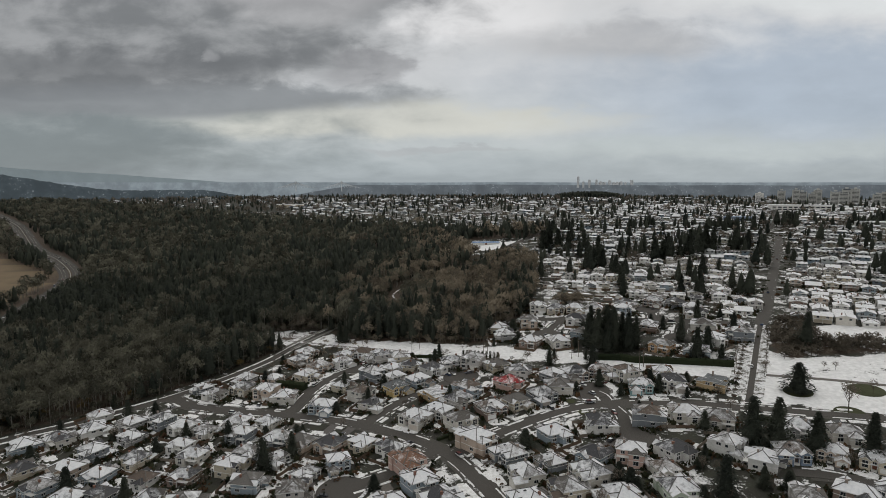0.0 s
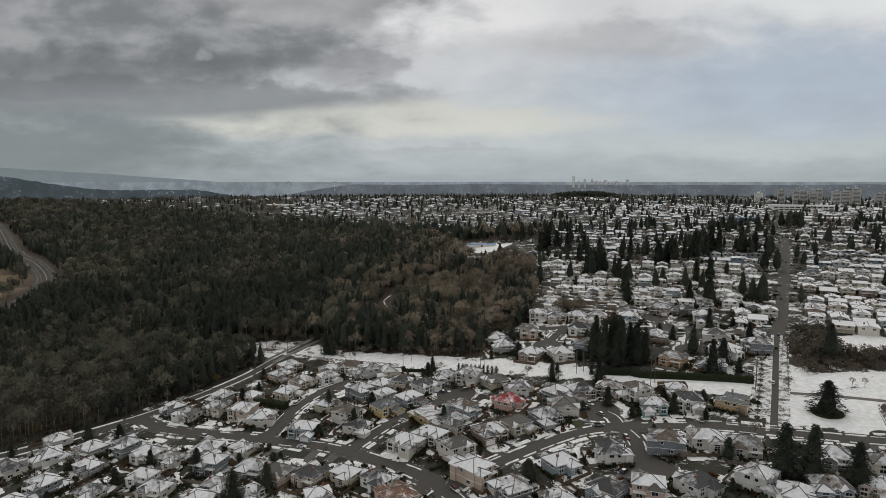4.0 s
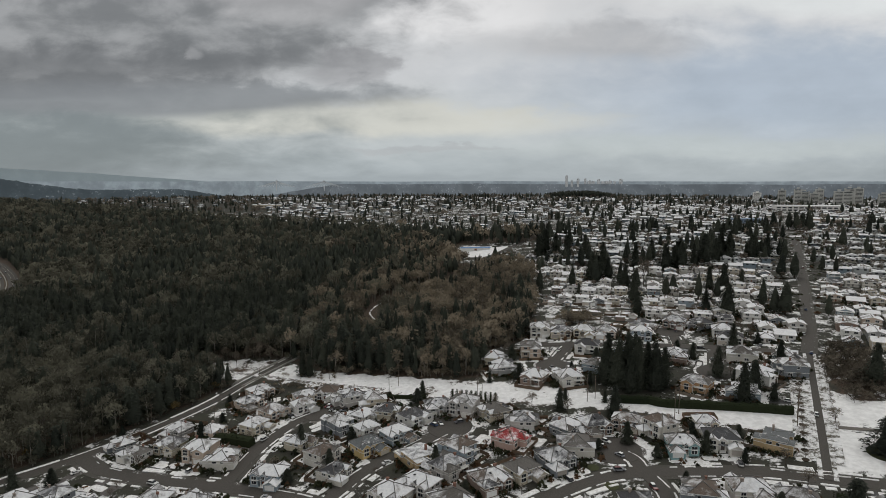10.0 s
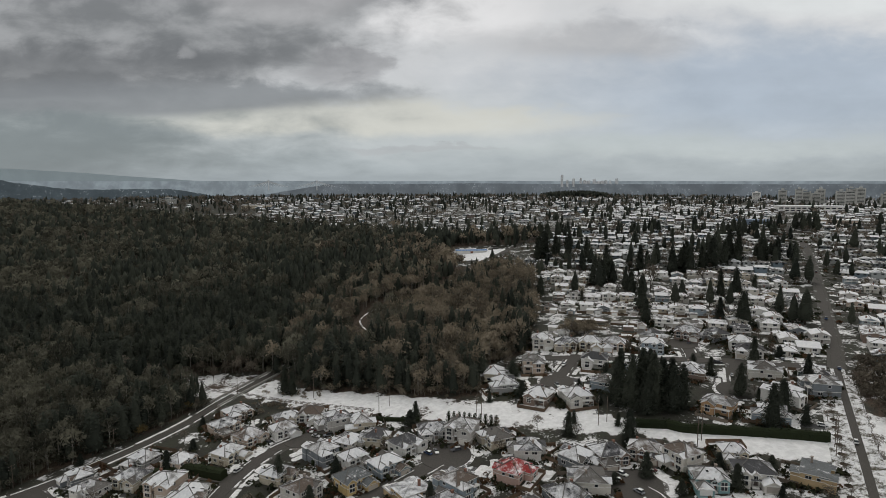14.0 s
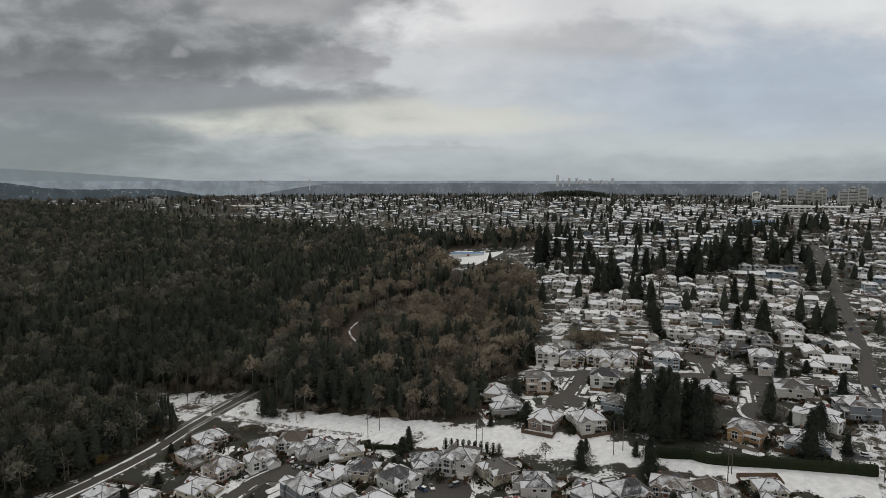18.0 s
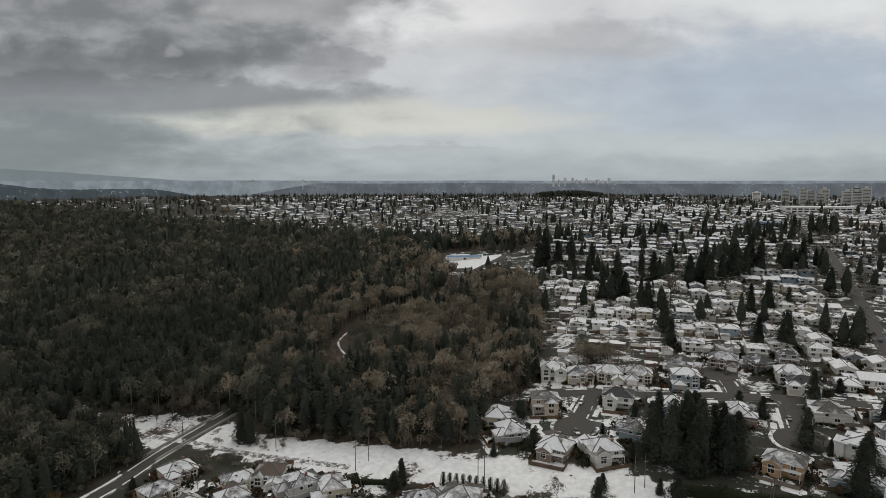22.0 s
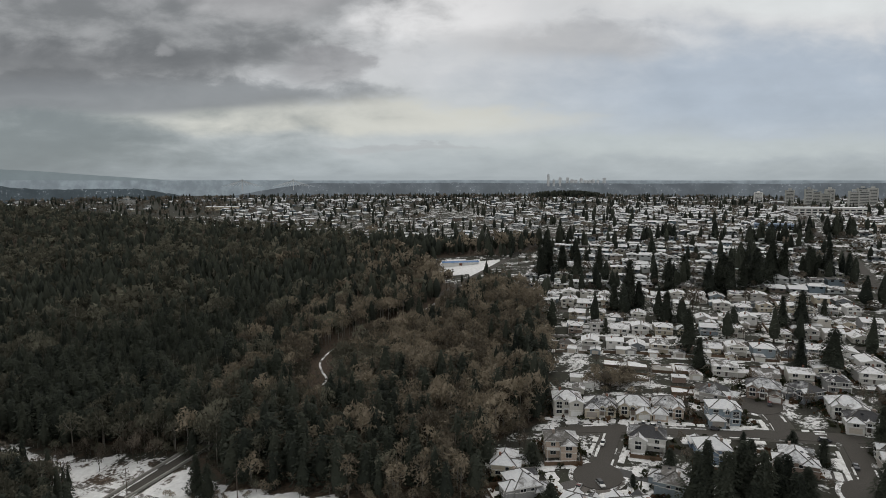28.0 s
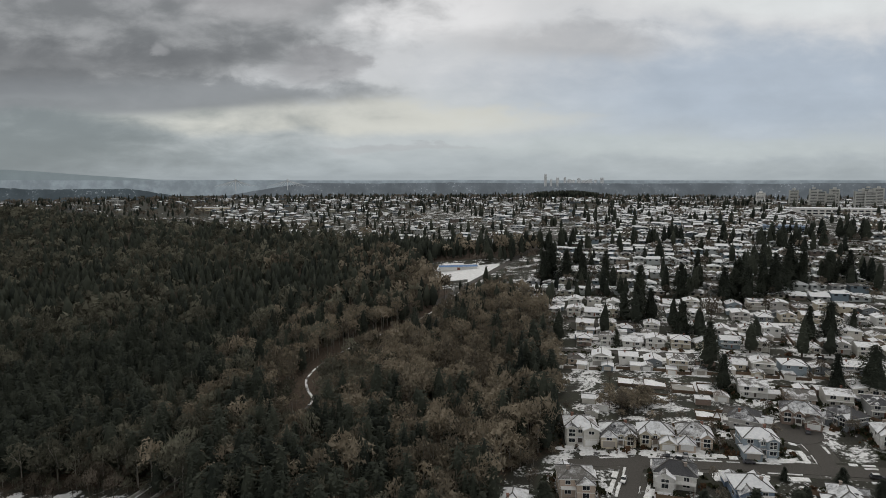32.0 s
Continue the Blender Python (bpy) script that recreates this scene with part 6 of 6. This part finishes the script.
# ---------------------------------------------------------------- hedges, shrubs, fences, drives
def bush(seed, n=13):
    r = np.random.RandomState(seed)
    v, f = [], []
    for i in range(n):
        d = r.normal(size=3)
        d /= np.linalg.norm(d)
        d[2] = abs(d[2])
        c = d * r.uniform(0.6, 1.0)
        a, b = r.normal(size=3), r.normal(size=3)
        a *= 0.48 / np.linalg.norm(a)
        b *= 0.48 / np.linalg.norm(b)
        o = len(v)
        v += [tuple(c - a), tuple(c + b), tuple(c + a), tuple(c - b)]
        f += [(o, o + 1, o + 2, o + 3)]
    return v, f, [0] * len(f)


BUSHES = [bush(i) for i in range(5)]


def garden_shrubs():
    r = random.Random(91)
    out = []
    for x, y, a, d in HOUSES:
        if y > 560:
            continue
        for _ in range(38):
            q, w = r.uniform(7.8, 13.5), r.uniform(0, 6.28)
            px, py = x + q * math.cos(w), y + q * math.sin(w)
            if not is_free(px, py, 5.2, 7.4) or inside(CORRIDOR, px, py):
                continue
            s = r.uniform(0.6, 1.0) if r.random() < 0.6 else r.uniform(1.2, 2.2)
            out.append((px, py, land(px, py) - 0.1, r.uniform(0, 6.28), s, s * r.uniform(0.8, 1.5), r.randrange(5)))
        # a clipped row along one or two sides of the garden
        for sd in r.sample((-1, 1), r.choice((1, 1, 2))):
            w, h_ = r.uniform(1.0, 1.5), r.uniform(0.9, 1.7)
            for i in range(r.randrange(6, 13)):
                lx, ly = sd * 8.2, -6 + 1.25 * i
                px, py = x + lx * math.cos(a) - ly * math.sin(a), y + lx * math.sin(a) + ly * math.cos(a)
                if is_free(px, py, 4.6, 6.0) and not inside(CORRIDOR, px, py):
                    out.append((px, py, land(px, py) - 0.1, r.uniform(0, 6.28), w, w * h_, r.randrange(5)))
    # dark hedges and bushes along the lots of the grid
    for _ in range(2200):
        i, sd = r.randrange(8), r.choice((-1, 1))
        x, y = row(r.uniform(-250, 250), ROW0 + i * ROW_STEP + sd * r.choice((r.uniform(5, 8), r.uniform(22, 31))))
        if inside(FOREST, x, y) or inside(FIELD, x, y) or inside(THICKET, x, y) or not is_free(x, y, 5, 6.0):
            continue
        s = r.uniform(0.7, 2.1)
        out.append((x, y, land(x, y) - 0.1, r.uniform(0, 6.28), s * 1.3, s * r.uniform(0.8, 1.3), r.randrange(5)))
    for _ in range(260):
        x, y = r.uniform(-150, 175), r.uniform(350, 500)
        if inside(CORRIDOR, x, y) and noise.noise(Vector((x / 20, y / 20, 0))) > 0.12:
            s = r.uniform(0.3, 0.8)
            out.append((x, y, land(x, y) - 0.1, 0, s, s * 0.7, r.randrange(5)))
    scatter("garden_shrubs", BUSHES, [q for i, q in enumerate(out) if i % 4], [MAT_SHRUB], "evergreen shrubs in the gardens", "shrubs")
    scatter("rust_shrubs", BUSHES, [q for i, q in enumerate(out) if not i % 4], [MAT_RUST], "leafless rust-brown shrubs in the gardens", "shrubs")


garden_shrubs()


def hedge(pts, w, h, label="tall clipped evergreen hedge beside the snowy corridor"):
    """One hedge: a rounded dark core set all over with leaf clumps."""
    line = smooth_line(pts, 1.0)
    r = random.Random(int(pts[0][0] * 7))
    s = Shape()
    k = 0
    for i, c in enumerate(line):
        a, b = line[max(i - 1, 0)], line[min(i + 1, len(line) - 1)]
        t = (b - a).normalized()
        n_ = Vector((t.y, -t.x))
        hh = h * (0.9 + 0.15 * noise.noise(Vector((c.x / 3, c.y / 3, 0))))
        for e, z in ((-0.5, -0.4), (-0.48, hh * 0.8), (-0.25, hh), (0.25, hh), (0.48, hh * 0.8), (0.5, -0.4)):
            q = c + n_ * e * w
            s.v.append((q.x + r.uniform(-0.12, 0.12), q.y + r.uniform(-0.12, 0.12), land(q.x, q.y) + z + r.uniform(-0.1, 0.1)))
        if i:
            o = (i - 1) * 6
            s.f += [(o + j, o + j + 1, o + j + 7, o + j + 6) for j in range(5)]
    e = (len(line) - 1) * 6
    s.f += [(5, 4, 3, 2, 1, 0), tuple(e + j for j in range(6))]
    s.m = [0] * len(s.f)
    ob = new("hedge", s.mesh("hedge", [MAT_HEDGE]))
    tagged(ob, label, "hedge")
    v, f = [], []
    for c in line:
        for _ in range(10):
            q = c + Vector((r.uniform(-0.55, 0.55) * w, r.uniform(-0.55, 0.55) * w))
            z = land(q.x, q.y) + r.uniform(0.1, 1.05) * h
            d1, d2 = Vector((r.uniform(-1, 1), r.uniform(-1, 1), r.uniform(-1, 1))) * 0.45, Vector((r.uniform(-1, 1), r.uniform(-1, 1), r.uniform(-1, 1))) * 0.45
            p = Vector((q.x, q.y, z))
            o = len(v)
            v += [tuple(p - d1), tuple(p + d2), tuple(p + d1), tuple(p - d2)]
            f.append((o, o + 1, o + 2, o + 3))
    link_mesh("foliage", v, f, MAT_HEDGE, ob)
    return ob


hedge([(109, 392), (117, 386), (139, 380), (162, 373), (173, 369)], 3.2, 4.2)
hedge([(92, 396), (101, 393), (110, 391)], 3.0, 4.0)
hedge([(-53, 429), (-28, 421), (-8, 417)], 1.6, 2.2)
hedge([(-21, 408), (-37, 397), (-56, 381)], 2.0, 2.6, "long evergreen hedge between back gardens")
hedge([(-127, 380), (-112, 382), (-94, 375)], 4.5, 4.5, "broad dark evergreen hedge between gardens")
hedge([(-2, 408), (6, 406)], 1.5, 1.8, "low evergreen hedge below the corridor")
hedge([(16, 318), (30, 326), (40, 331)], 1.4, 1.5, "low garden hedge along the bending street")
hedge([(-8, 297), (-1, 301)], 1.4, 1.5, "low garden hedge at the street corner")
hedge([(150, 300), (168, 293), (190, 286)], 1.8, 2.2, "evergreen hedge beside the lower road")


def strip(name, a, b, w, lift, mat, label, cat):
    line = [a + (b - a) * (i / 6) for i in range(7)]
    return ribbon(name, line, -w / 2, w / 2, lift, mat, label, cat, skirt=0.15)


def lawn_snow():
    """Patches of snow left on the lawns between houses and streets."""
    r = random.Random(17)
    s = Shape()
    for x, y, a, d in HOUSES:
        if y > (650 if d == 16.5 else 560):
            continue
        for k in range(11 if x > -60 else 8):
            lx = r.choice((-1, 1)) * r.uniform(0.5, 7.5)
            ly = -r.uniform(8.5, max(9, min(d - 5.5, 16))) if k < 5 else r.uniform(8, 13)
            rx, ry = r.uniform(2.6, 5.8), r.uniform(1.6, 3.5)
            c, q = math.cos(a), math.sin(a)
            cx, cy = x + lx * c - ly * q, y + lx * q + ly * c
            if np.min((ROADPTS[:, 0] - cx) ** 2 + (ROADPTS[:, 1] - cy) ** 2) < 36 or inside(CORRIDOR, cx, cy):
                continue
            n_ = 14
            o = len(s.v)
            s.v.append((cx, cy, land(cx, cy) + 0.17))
            for rr, lift in ((0.8, 0.16), (1.0, -0.1)):
                for i in range(n_):
                    t = 2 * math.pi * i / n_
                    # nearly square, with soft uneven corners
                    e = rr * (abs(math.cos(t)) ** 9 + abs(math.sin(t)) ** 9) ** -0.111 * (0.9 + 0.14 * noise.noise(Vector((cx + 2 * math.cos(t), cy + 2 * math.sin(t), 1.0))))
                    px, py = rx * e * math.cos(t), ry * e * math.sin(t)
                    wx, wy = cx + px * c - py * q, cy + px * q + py * c
                    s.v.append((wx, wy, land(wx, wy) + lift))
            for i in range(n_):
                j = (i + 1) % n_
                s.f += [(o, o + 1 + i, o + 1 + j), (o + 1 + i, o + 1 + n_ + i, o + 1 + n_ + j, o + 1 + j)]
    s.m = [0] * len(s.f)
    m, nt, b = material("settled_snow", 0.8)
    p = world_pos(nt)
    nt.links.new(mixc(nt, mapr(nt, noise_tex(nt, p, 0.8, 5, 0.6), 0.35, 0.7), (0.83, 0.83, 0.83), (0.62, 0.61, 0.60)), b.inputs["Base Color"])
    bump(nt, b, noise_tex(nt, p, 1.5, 4), 0.4, 0.1)
    tagged(new("lawn_snow", s.mesh("lawn_snow", [m])), "patches of white snow left on the lawns", "snow", kind="stuff")


lawn_snow()

rf = random.Random(55)
CAR_SPOTS = []
for i, (x, y, a, d) in enumerate(HOUSES):
    if y > 530:
        continue
    f_ = Vector((math.sin(a), -math.cos(a)))
    side = Vector((math.cos(a), math.sin(a))) * (3.4 if i % 2 else -3.4)
    c = Vector((x, y)) + side
    if 10 < d < 34:
        strip("driveway", c + f_ * 6.0, c + f_ * (d - 4.6), 5.2, 0.075, MAT_DRIVE, "wet concrete driveway with slush", "driveway")
        if rf.random() < 0.45 and d > 15:
            q = c + f_ * rf.uniform(11, d - 5.5) if d > 17 else c + f_ * 11.5
            CAR_SPOTS.append((q.x + rf.uniform(-1.2, 1.2), q.y, a + (math.pi / 2 if rf.random() < 0.5 else -math.pi / 2), 0.09))


PLOTS = [(112, 565, 5.2, 5.6, False), (124, 560, 5.2, 6.0, False), (135, 552, 5.2, 5.6, True), (147, 549, 5.2, 6.2, False), (133, 522, 5.0, 4.6, False), (119, 543, 4.6, 4.6, False)]


def fence(x, y, a, w, deep):
    """A board fence round the back of a garden: posts, rails, boards, along three sides."""
    c, s_ = math.cos(a), math.sin(a)

    def at(px, py):
        return x + px * c - py * s_, y + px * s_ + py * c
    stops = [(-w, 5), (-w, deep), (w, deep), (w, 5)]
    run = []
    for p, q in zip(stops, stops[1:]):
        n_ = max(2, int(math.hypot(q[0] - p[0], q[1] - p[1]) / 2.4))
        run += [(p[0] + (q[0] - p[0]) * i / n_, p[1] + (q[1] - p[1]) * i / n_) for i in range(n_)]
    run.append(stops[-1])
    s = Shape()
    for i, (px, py) in enumerate(run):
        k = 1 - 0.05 / w
        for fx, z in ((1, -0.2), (1, 1.75 + 0.1 * (i % 2)), (k, 1.75 + 0.1 * (i % 2)), (k, -0.2)):
            x0, y0 = at(px * fx, py - (1 - fx) * 8)
            s.v.append((x0, y0, land(x0, y0) + z))
        if i:
            o = 4 * (i - 1)
            s.f += [(o + j, o + j + 1, o + j + 5, o + j + 4) for j in range(3)]
    s.m = [0] * len(s.f)
    ob = tagged(new("fence", s.mesh("fence", [MAT_FENCE])), "weathered cedar board fence round a back garden", "fence", "garden fences")
    return ob


for i, (x, y, a, d) in enumerate(HOUSES):
    if y < 530 and i % 3 != 2:
        fence(x, y, a, 7.6, rf.uniform(10.5, 13.0))
    elif y < 620:
        fence(x, y, a, 6.3, 12.6)


def garden_plot(x, y, w, d, turn, bare):
    """A flat back-garden bed inside a low timber edge."""
    g = thing("garden_plot", "bare paved back garden inside a timber edge" if bare else "snow-covered back garden inside a timber edge", "garden", "back gardens")
    part("bed", Shape().box(-w, w, -d, d, -0.8, 0.35), [MAT_CONCRETE if bare else MAT_VERGE], g)
    for x0, x1, y0, y1 in ((-w - 0.12, w + 0.12, -d - 0.12, -d), (-w - 0.12, w + 0.12, d, d + 0.12), (-w - 0.12, -w, -d, d), (w, w + 0.12, -d, d)):
        part("edge_board", Shape().box(x0, x1, y0, y1, -0.8, 1.1), [MAT_FENCE], g)
    g.matrix_basis = Matrix.Translation((x, y, land(x, y))) @ Matrix.Rotation(turn, 4, "Z")


for x, y, w, d, bare in PLOTS:
    garden_plot(x, y, w, d, -0.33, bare)
EXTRA_SHEDS = [(86, 547), (90, 538), (83, 532), (137, 535), (147, 537), (161, 541), (171, 536), (158, 551)]


def garage(style):
    g = thing("garage", "small back-lane garage with a snowy roof", "garage", "back-lane garages")
    w, d = (3.0, 3.2) if style else (2.6, 3.4)
    sh = Shape().box(-w, w, -d, d, -2, 2.6)
    if style:
        sh.gable_wall(-w, w, -d, d, 2.6, 0.35)
        part("roof", Shape().gable(-w, w, -d, d, 2.6, 0.35, 0.35), [MAT_ROOF_WHITE, MAT_RIDGE], g)
    else:
        part("roof", Shape().box(-w - 0.3, w + 0.3, -d - 0.3, d + 0.3, 2.6, 2.85), [MAT_ROOF_WHITE], g)
    part("wall", sh, [MAT_WALL], g)
    part("garage_door", Shape().box(-1.9, 1.9, -0.05, 0.06, 0, 2.1), [MAT_GARAGE], g, "", (0, d, 0))
    return g


GARAGES = [garage(0), garage(1)]
k_ = 0
for x, y in EXTRA_SHEDS:
    k_ += 1
    copy_thing(GARAGES[k_ % 2], Matrix.Translation((x, y, land(x, y))) @ Matrix.Rotation(-0.3 + 1.57 * (k_ % 3), 4, "Z"))
for i, (x, y, a, d) in enumerate(HOUSES):
    if d != 16.5 or to_grid(x, y)[1] > 350:
        continue
    q = Vector((x, y)) - Vector((math.sin(a), -math.cos(a))) * 9.8 + Vector((math.cos(a), math.sin(a))) * (3.6 if to_grid(x, y)[0] % 2 < 1 else -3.6)
    if inside(FOREST, q.x, q.y):
        continue
    copy_thing(GARAGES[k_ % 2], Matrix.Translation((q.x, q.y, land(q.x, q.y))) @ Matrix.Rotation(a, 4, "Z"))
    k_ += 1
for m_ in GARAGES:
    away(m_)


# ---------------------------------------------------------------- swimming pool, poles, cars
t_ = thing("swimming_pool", "turquoise garden swimming pool with a pale coping", "pool")
part("coping", Shape().box(-2.6, 2.6, -5.2, 5.2, -0.6, 0.30), [MAT_CONCRETE], t_)
part("water", Shape().box(-2.1, 2.1, -4.7, 4.7, 0.0, 0.305), [MAT_POOL], t_)
t_.matrix_basis = Matrix.Translation((58, 262, land(58, 262))) @ Matrix.Rotation(0.75, 4, "Z")


def pole(x, y, h, turn):
    p = thing("utility_pole", "tall weathered wooden power pole with crossarms", "pole", "power poles")
    s = Shape()
    for i in range(8):
        a = 2 * math.pi * i / 8
        s.v += [(0.19 * math.cos(a), 0.19 * math.sin(a), -0.8), (0.12 * math.cos(a), 0.12 * math.sin(a), h)]
    s.f = [(2 * i, 2 * ((i + 1) % 8), 2 * ((i + 1) % 8) + 1, 2 * i + 1) for i in range(8)] + [tuple(2 * i + 1 for i in range(8))]
    s.m = [0] * 9
    part("shaft", s, [MAT_POLE], p)
    for z in (h - 0.7, h - 2.2):
        part("crossarm", Shape().box(-1.6, 1.6, -0.08, 0.08, z, z + 0.16), [MAT_POLE], p)
        for k in (-1.4, 1.4):
            part("insulator", Shape().box(k - 0.06, k + 0.06, -0.06, 0.06, z + 0.16, z + 0.42), [MAT_CONCRETE], p)
    p.matrix_basis = Matrix.Translation((x, y, land(x, y))) @ Matrix.Rotation(turn, 4, "Z")
    return p


for x, y, h in ((-70, 457, 14), (-30, 431, 13), (-25, 438, 15), (21, 414, 13), (24, 418, 14), (79, 398, 15), (84, 401, 13), (116, 372, 17), (120, 377, 15), (168, 357, 18), (-118, 470, 12), (172, 364, 16),
                (-160, 409, 11), (-190, 379, 11), (-225, 352, 11)):
    pole(x, y, h, 1.2)


def car(kind, label):
    c = thing("car", label, "car", "parked cars")
    L, W = (4.6, 1.8) if kind < 2 else (5.1, 1.95)
    roof = 1.42 if kind == 0 else 1.75
    s = Shape()
    prof = [(-L / 2, 0.35), (-L / 2, 0.82), (-L / 2 + 0.15, 0.95), (L / 2 - 1.25, 0.98), (L / 2 - 0.2, 0.78), (L / 2, 0.6), (L / 2, 0.35)]
    n_ = len(prof)
    for y_ in (-W / 2, W / 2):
        s.v += [(x_, y_ * (0.96 if z_ > 0.8 else 1), z_) for x_, z_ in prof]
    s.f = [(i, i + n_, (i + 1) % n_ + n_, (i + 1) % n_) for i in range(n_)] + [tuple(range(n_)), tuple(range(2 * n_ - 1, n_ - 1, -1))]
    s.m = [0] * len(s.f)
    part("body", s, [MAT_CAR], c)
    x0, x1 = -L / 2 + (0.75 if kind == 0 else 0.2), L / 2 - 1.3
    g = Shape()
    g.v = [(x_, y_, 0.93) for x_, y_ in ((x0, -W * 0.46), (x1, -W * 0.46), (x1, W * 0.46), (x0, W * 0.46))] + [(x_, y_, roof - 0.06) for x_, y_ in ((x0 + 0.45, -W * 0.38), (x1 - 0.75, -W * 0.38), (x1 - 0.75, W * 0.38), (x0 + 0.45, W * 0.38))]
    g.f = [(0, 1, 5, 4), (1, 2, 6, 5), (2, 3, 7, 6), (3, 0, 4, 7), (4, 5, 6, 7)]
    g.m = [0] * 5
    part("cabin", g, [MAT_GLASS], c)
    part("roof", Shape().box(x0 + 0.45, x1 - 0.75, -W * 0.39, W * 0.39, roof - 0.08, roof), [MAT_VERGE if kind == 1 else MAT_CAR], c)
    wm = None
    for wx in (-L / 2 + 0.85, L / 2 - 0.85):
        for wy in (-W / 2 + 0.05, W / 2 - 0.05):
            if wm is None:
                s = Shape()
                for y_ in (-0.1, 0.1):
                    s.v += [(0.33 * math.cos(2 * math.pi * i / 10), y_, 0.33 * math.sin(2 * math.pi * i / 10)) for i in range(10)]
                s.f = [(i, (i + 1) % 10, (i + 1) % 10 + 10, i + 10) for i in range(10)] + [tuple(range(9, -1, -1)), tuple(range(10, 20))]
                s.m = [0] * 12
                wm = s.mesh("wheel", [MAT_TYRE])
            part("wheel", wm, None, c, "", (wx, wy, 0.33))
    return c


CARS = [car(0, "saloon car with clean paint parked beside a house"), car(1, "hatchback with snow on its roof parked beside the street"), car(2, "large dark-windowed van parked on a driveway")]
for k, t, o in (("bend_street", 9, 3.2), ("bend_street", 30, -3.2), ("east_close", 4, 3.0), ("loop_street", 40, 3.2), ("loop_street", 70, -3.2), ("hill_street", 14, -3.0), ("hill_street", 22, -3.0), ("hill_street", 36, 3.0),
                ("hill_close", 5, 2.8), ("middle_close", 12, 2.8), ("west_close", 14, -2.8), ("north_close", 5, -2.6), ("lower_close", 8, 2.6), ("loop_street", 20, 3.2), ("avenue", 8, -1.1), ("avenue", 19, 1.1), ("avenue", 33, -1.1),
                ("avenue", 52, 1.1), ("avenue", 70, -1.1), ("cross_street_0", 14, 2.8), ("cross_street_0", 20, -2.8), ("cross_street_1", 12, 2.8), ("cross_street_1", 18, 2.8)):
    l = LINES[k]
    t = min(t, len(l) - 2)
    d = (l[t + 1] - l[t]).normalized()
    p = l[t] + Vector((d.y, -d.x)) * o
    CAR_SPOTS.append((p.x, p.y, math.atan2(d.y, d.x), 0.33 if k == "avenue" else 0.25))
for i in range(34):
    t = 6 + (i * 37) % (len(HW) - 34)
    d = (HW[t + 1] - HW[t]).normalized()
    o = (-11, -7.5, -3.9, 3.9, 7.5, 11)[i % 6]
    p = HW[t] + Vector((d.y, -d.x)) * o
    CAR_SPOTS.append((p.x, p.y, math.atan2(d.y, d.x) + (math.pi if o < 0 else 0), 0.42))
for i, (x, y, a, lift) in enumerate(CAR_SPOTS):
    copy_thing(CARS[i * 5 % 3], Matrix.Translation((x, y, land(x, y) + lift)) @ Matrix.Rotation(a, 4, "Z"))
for m_ in CARS:
    away(m_)
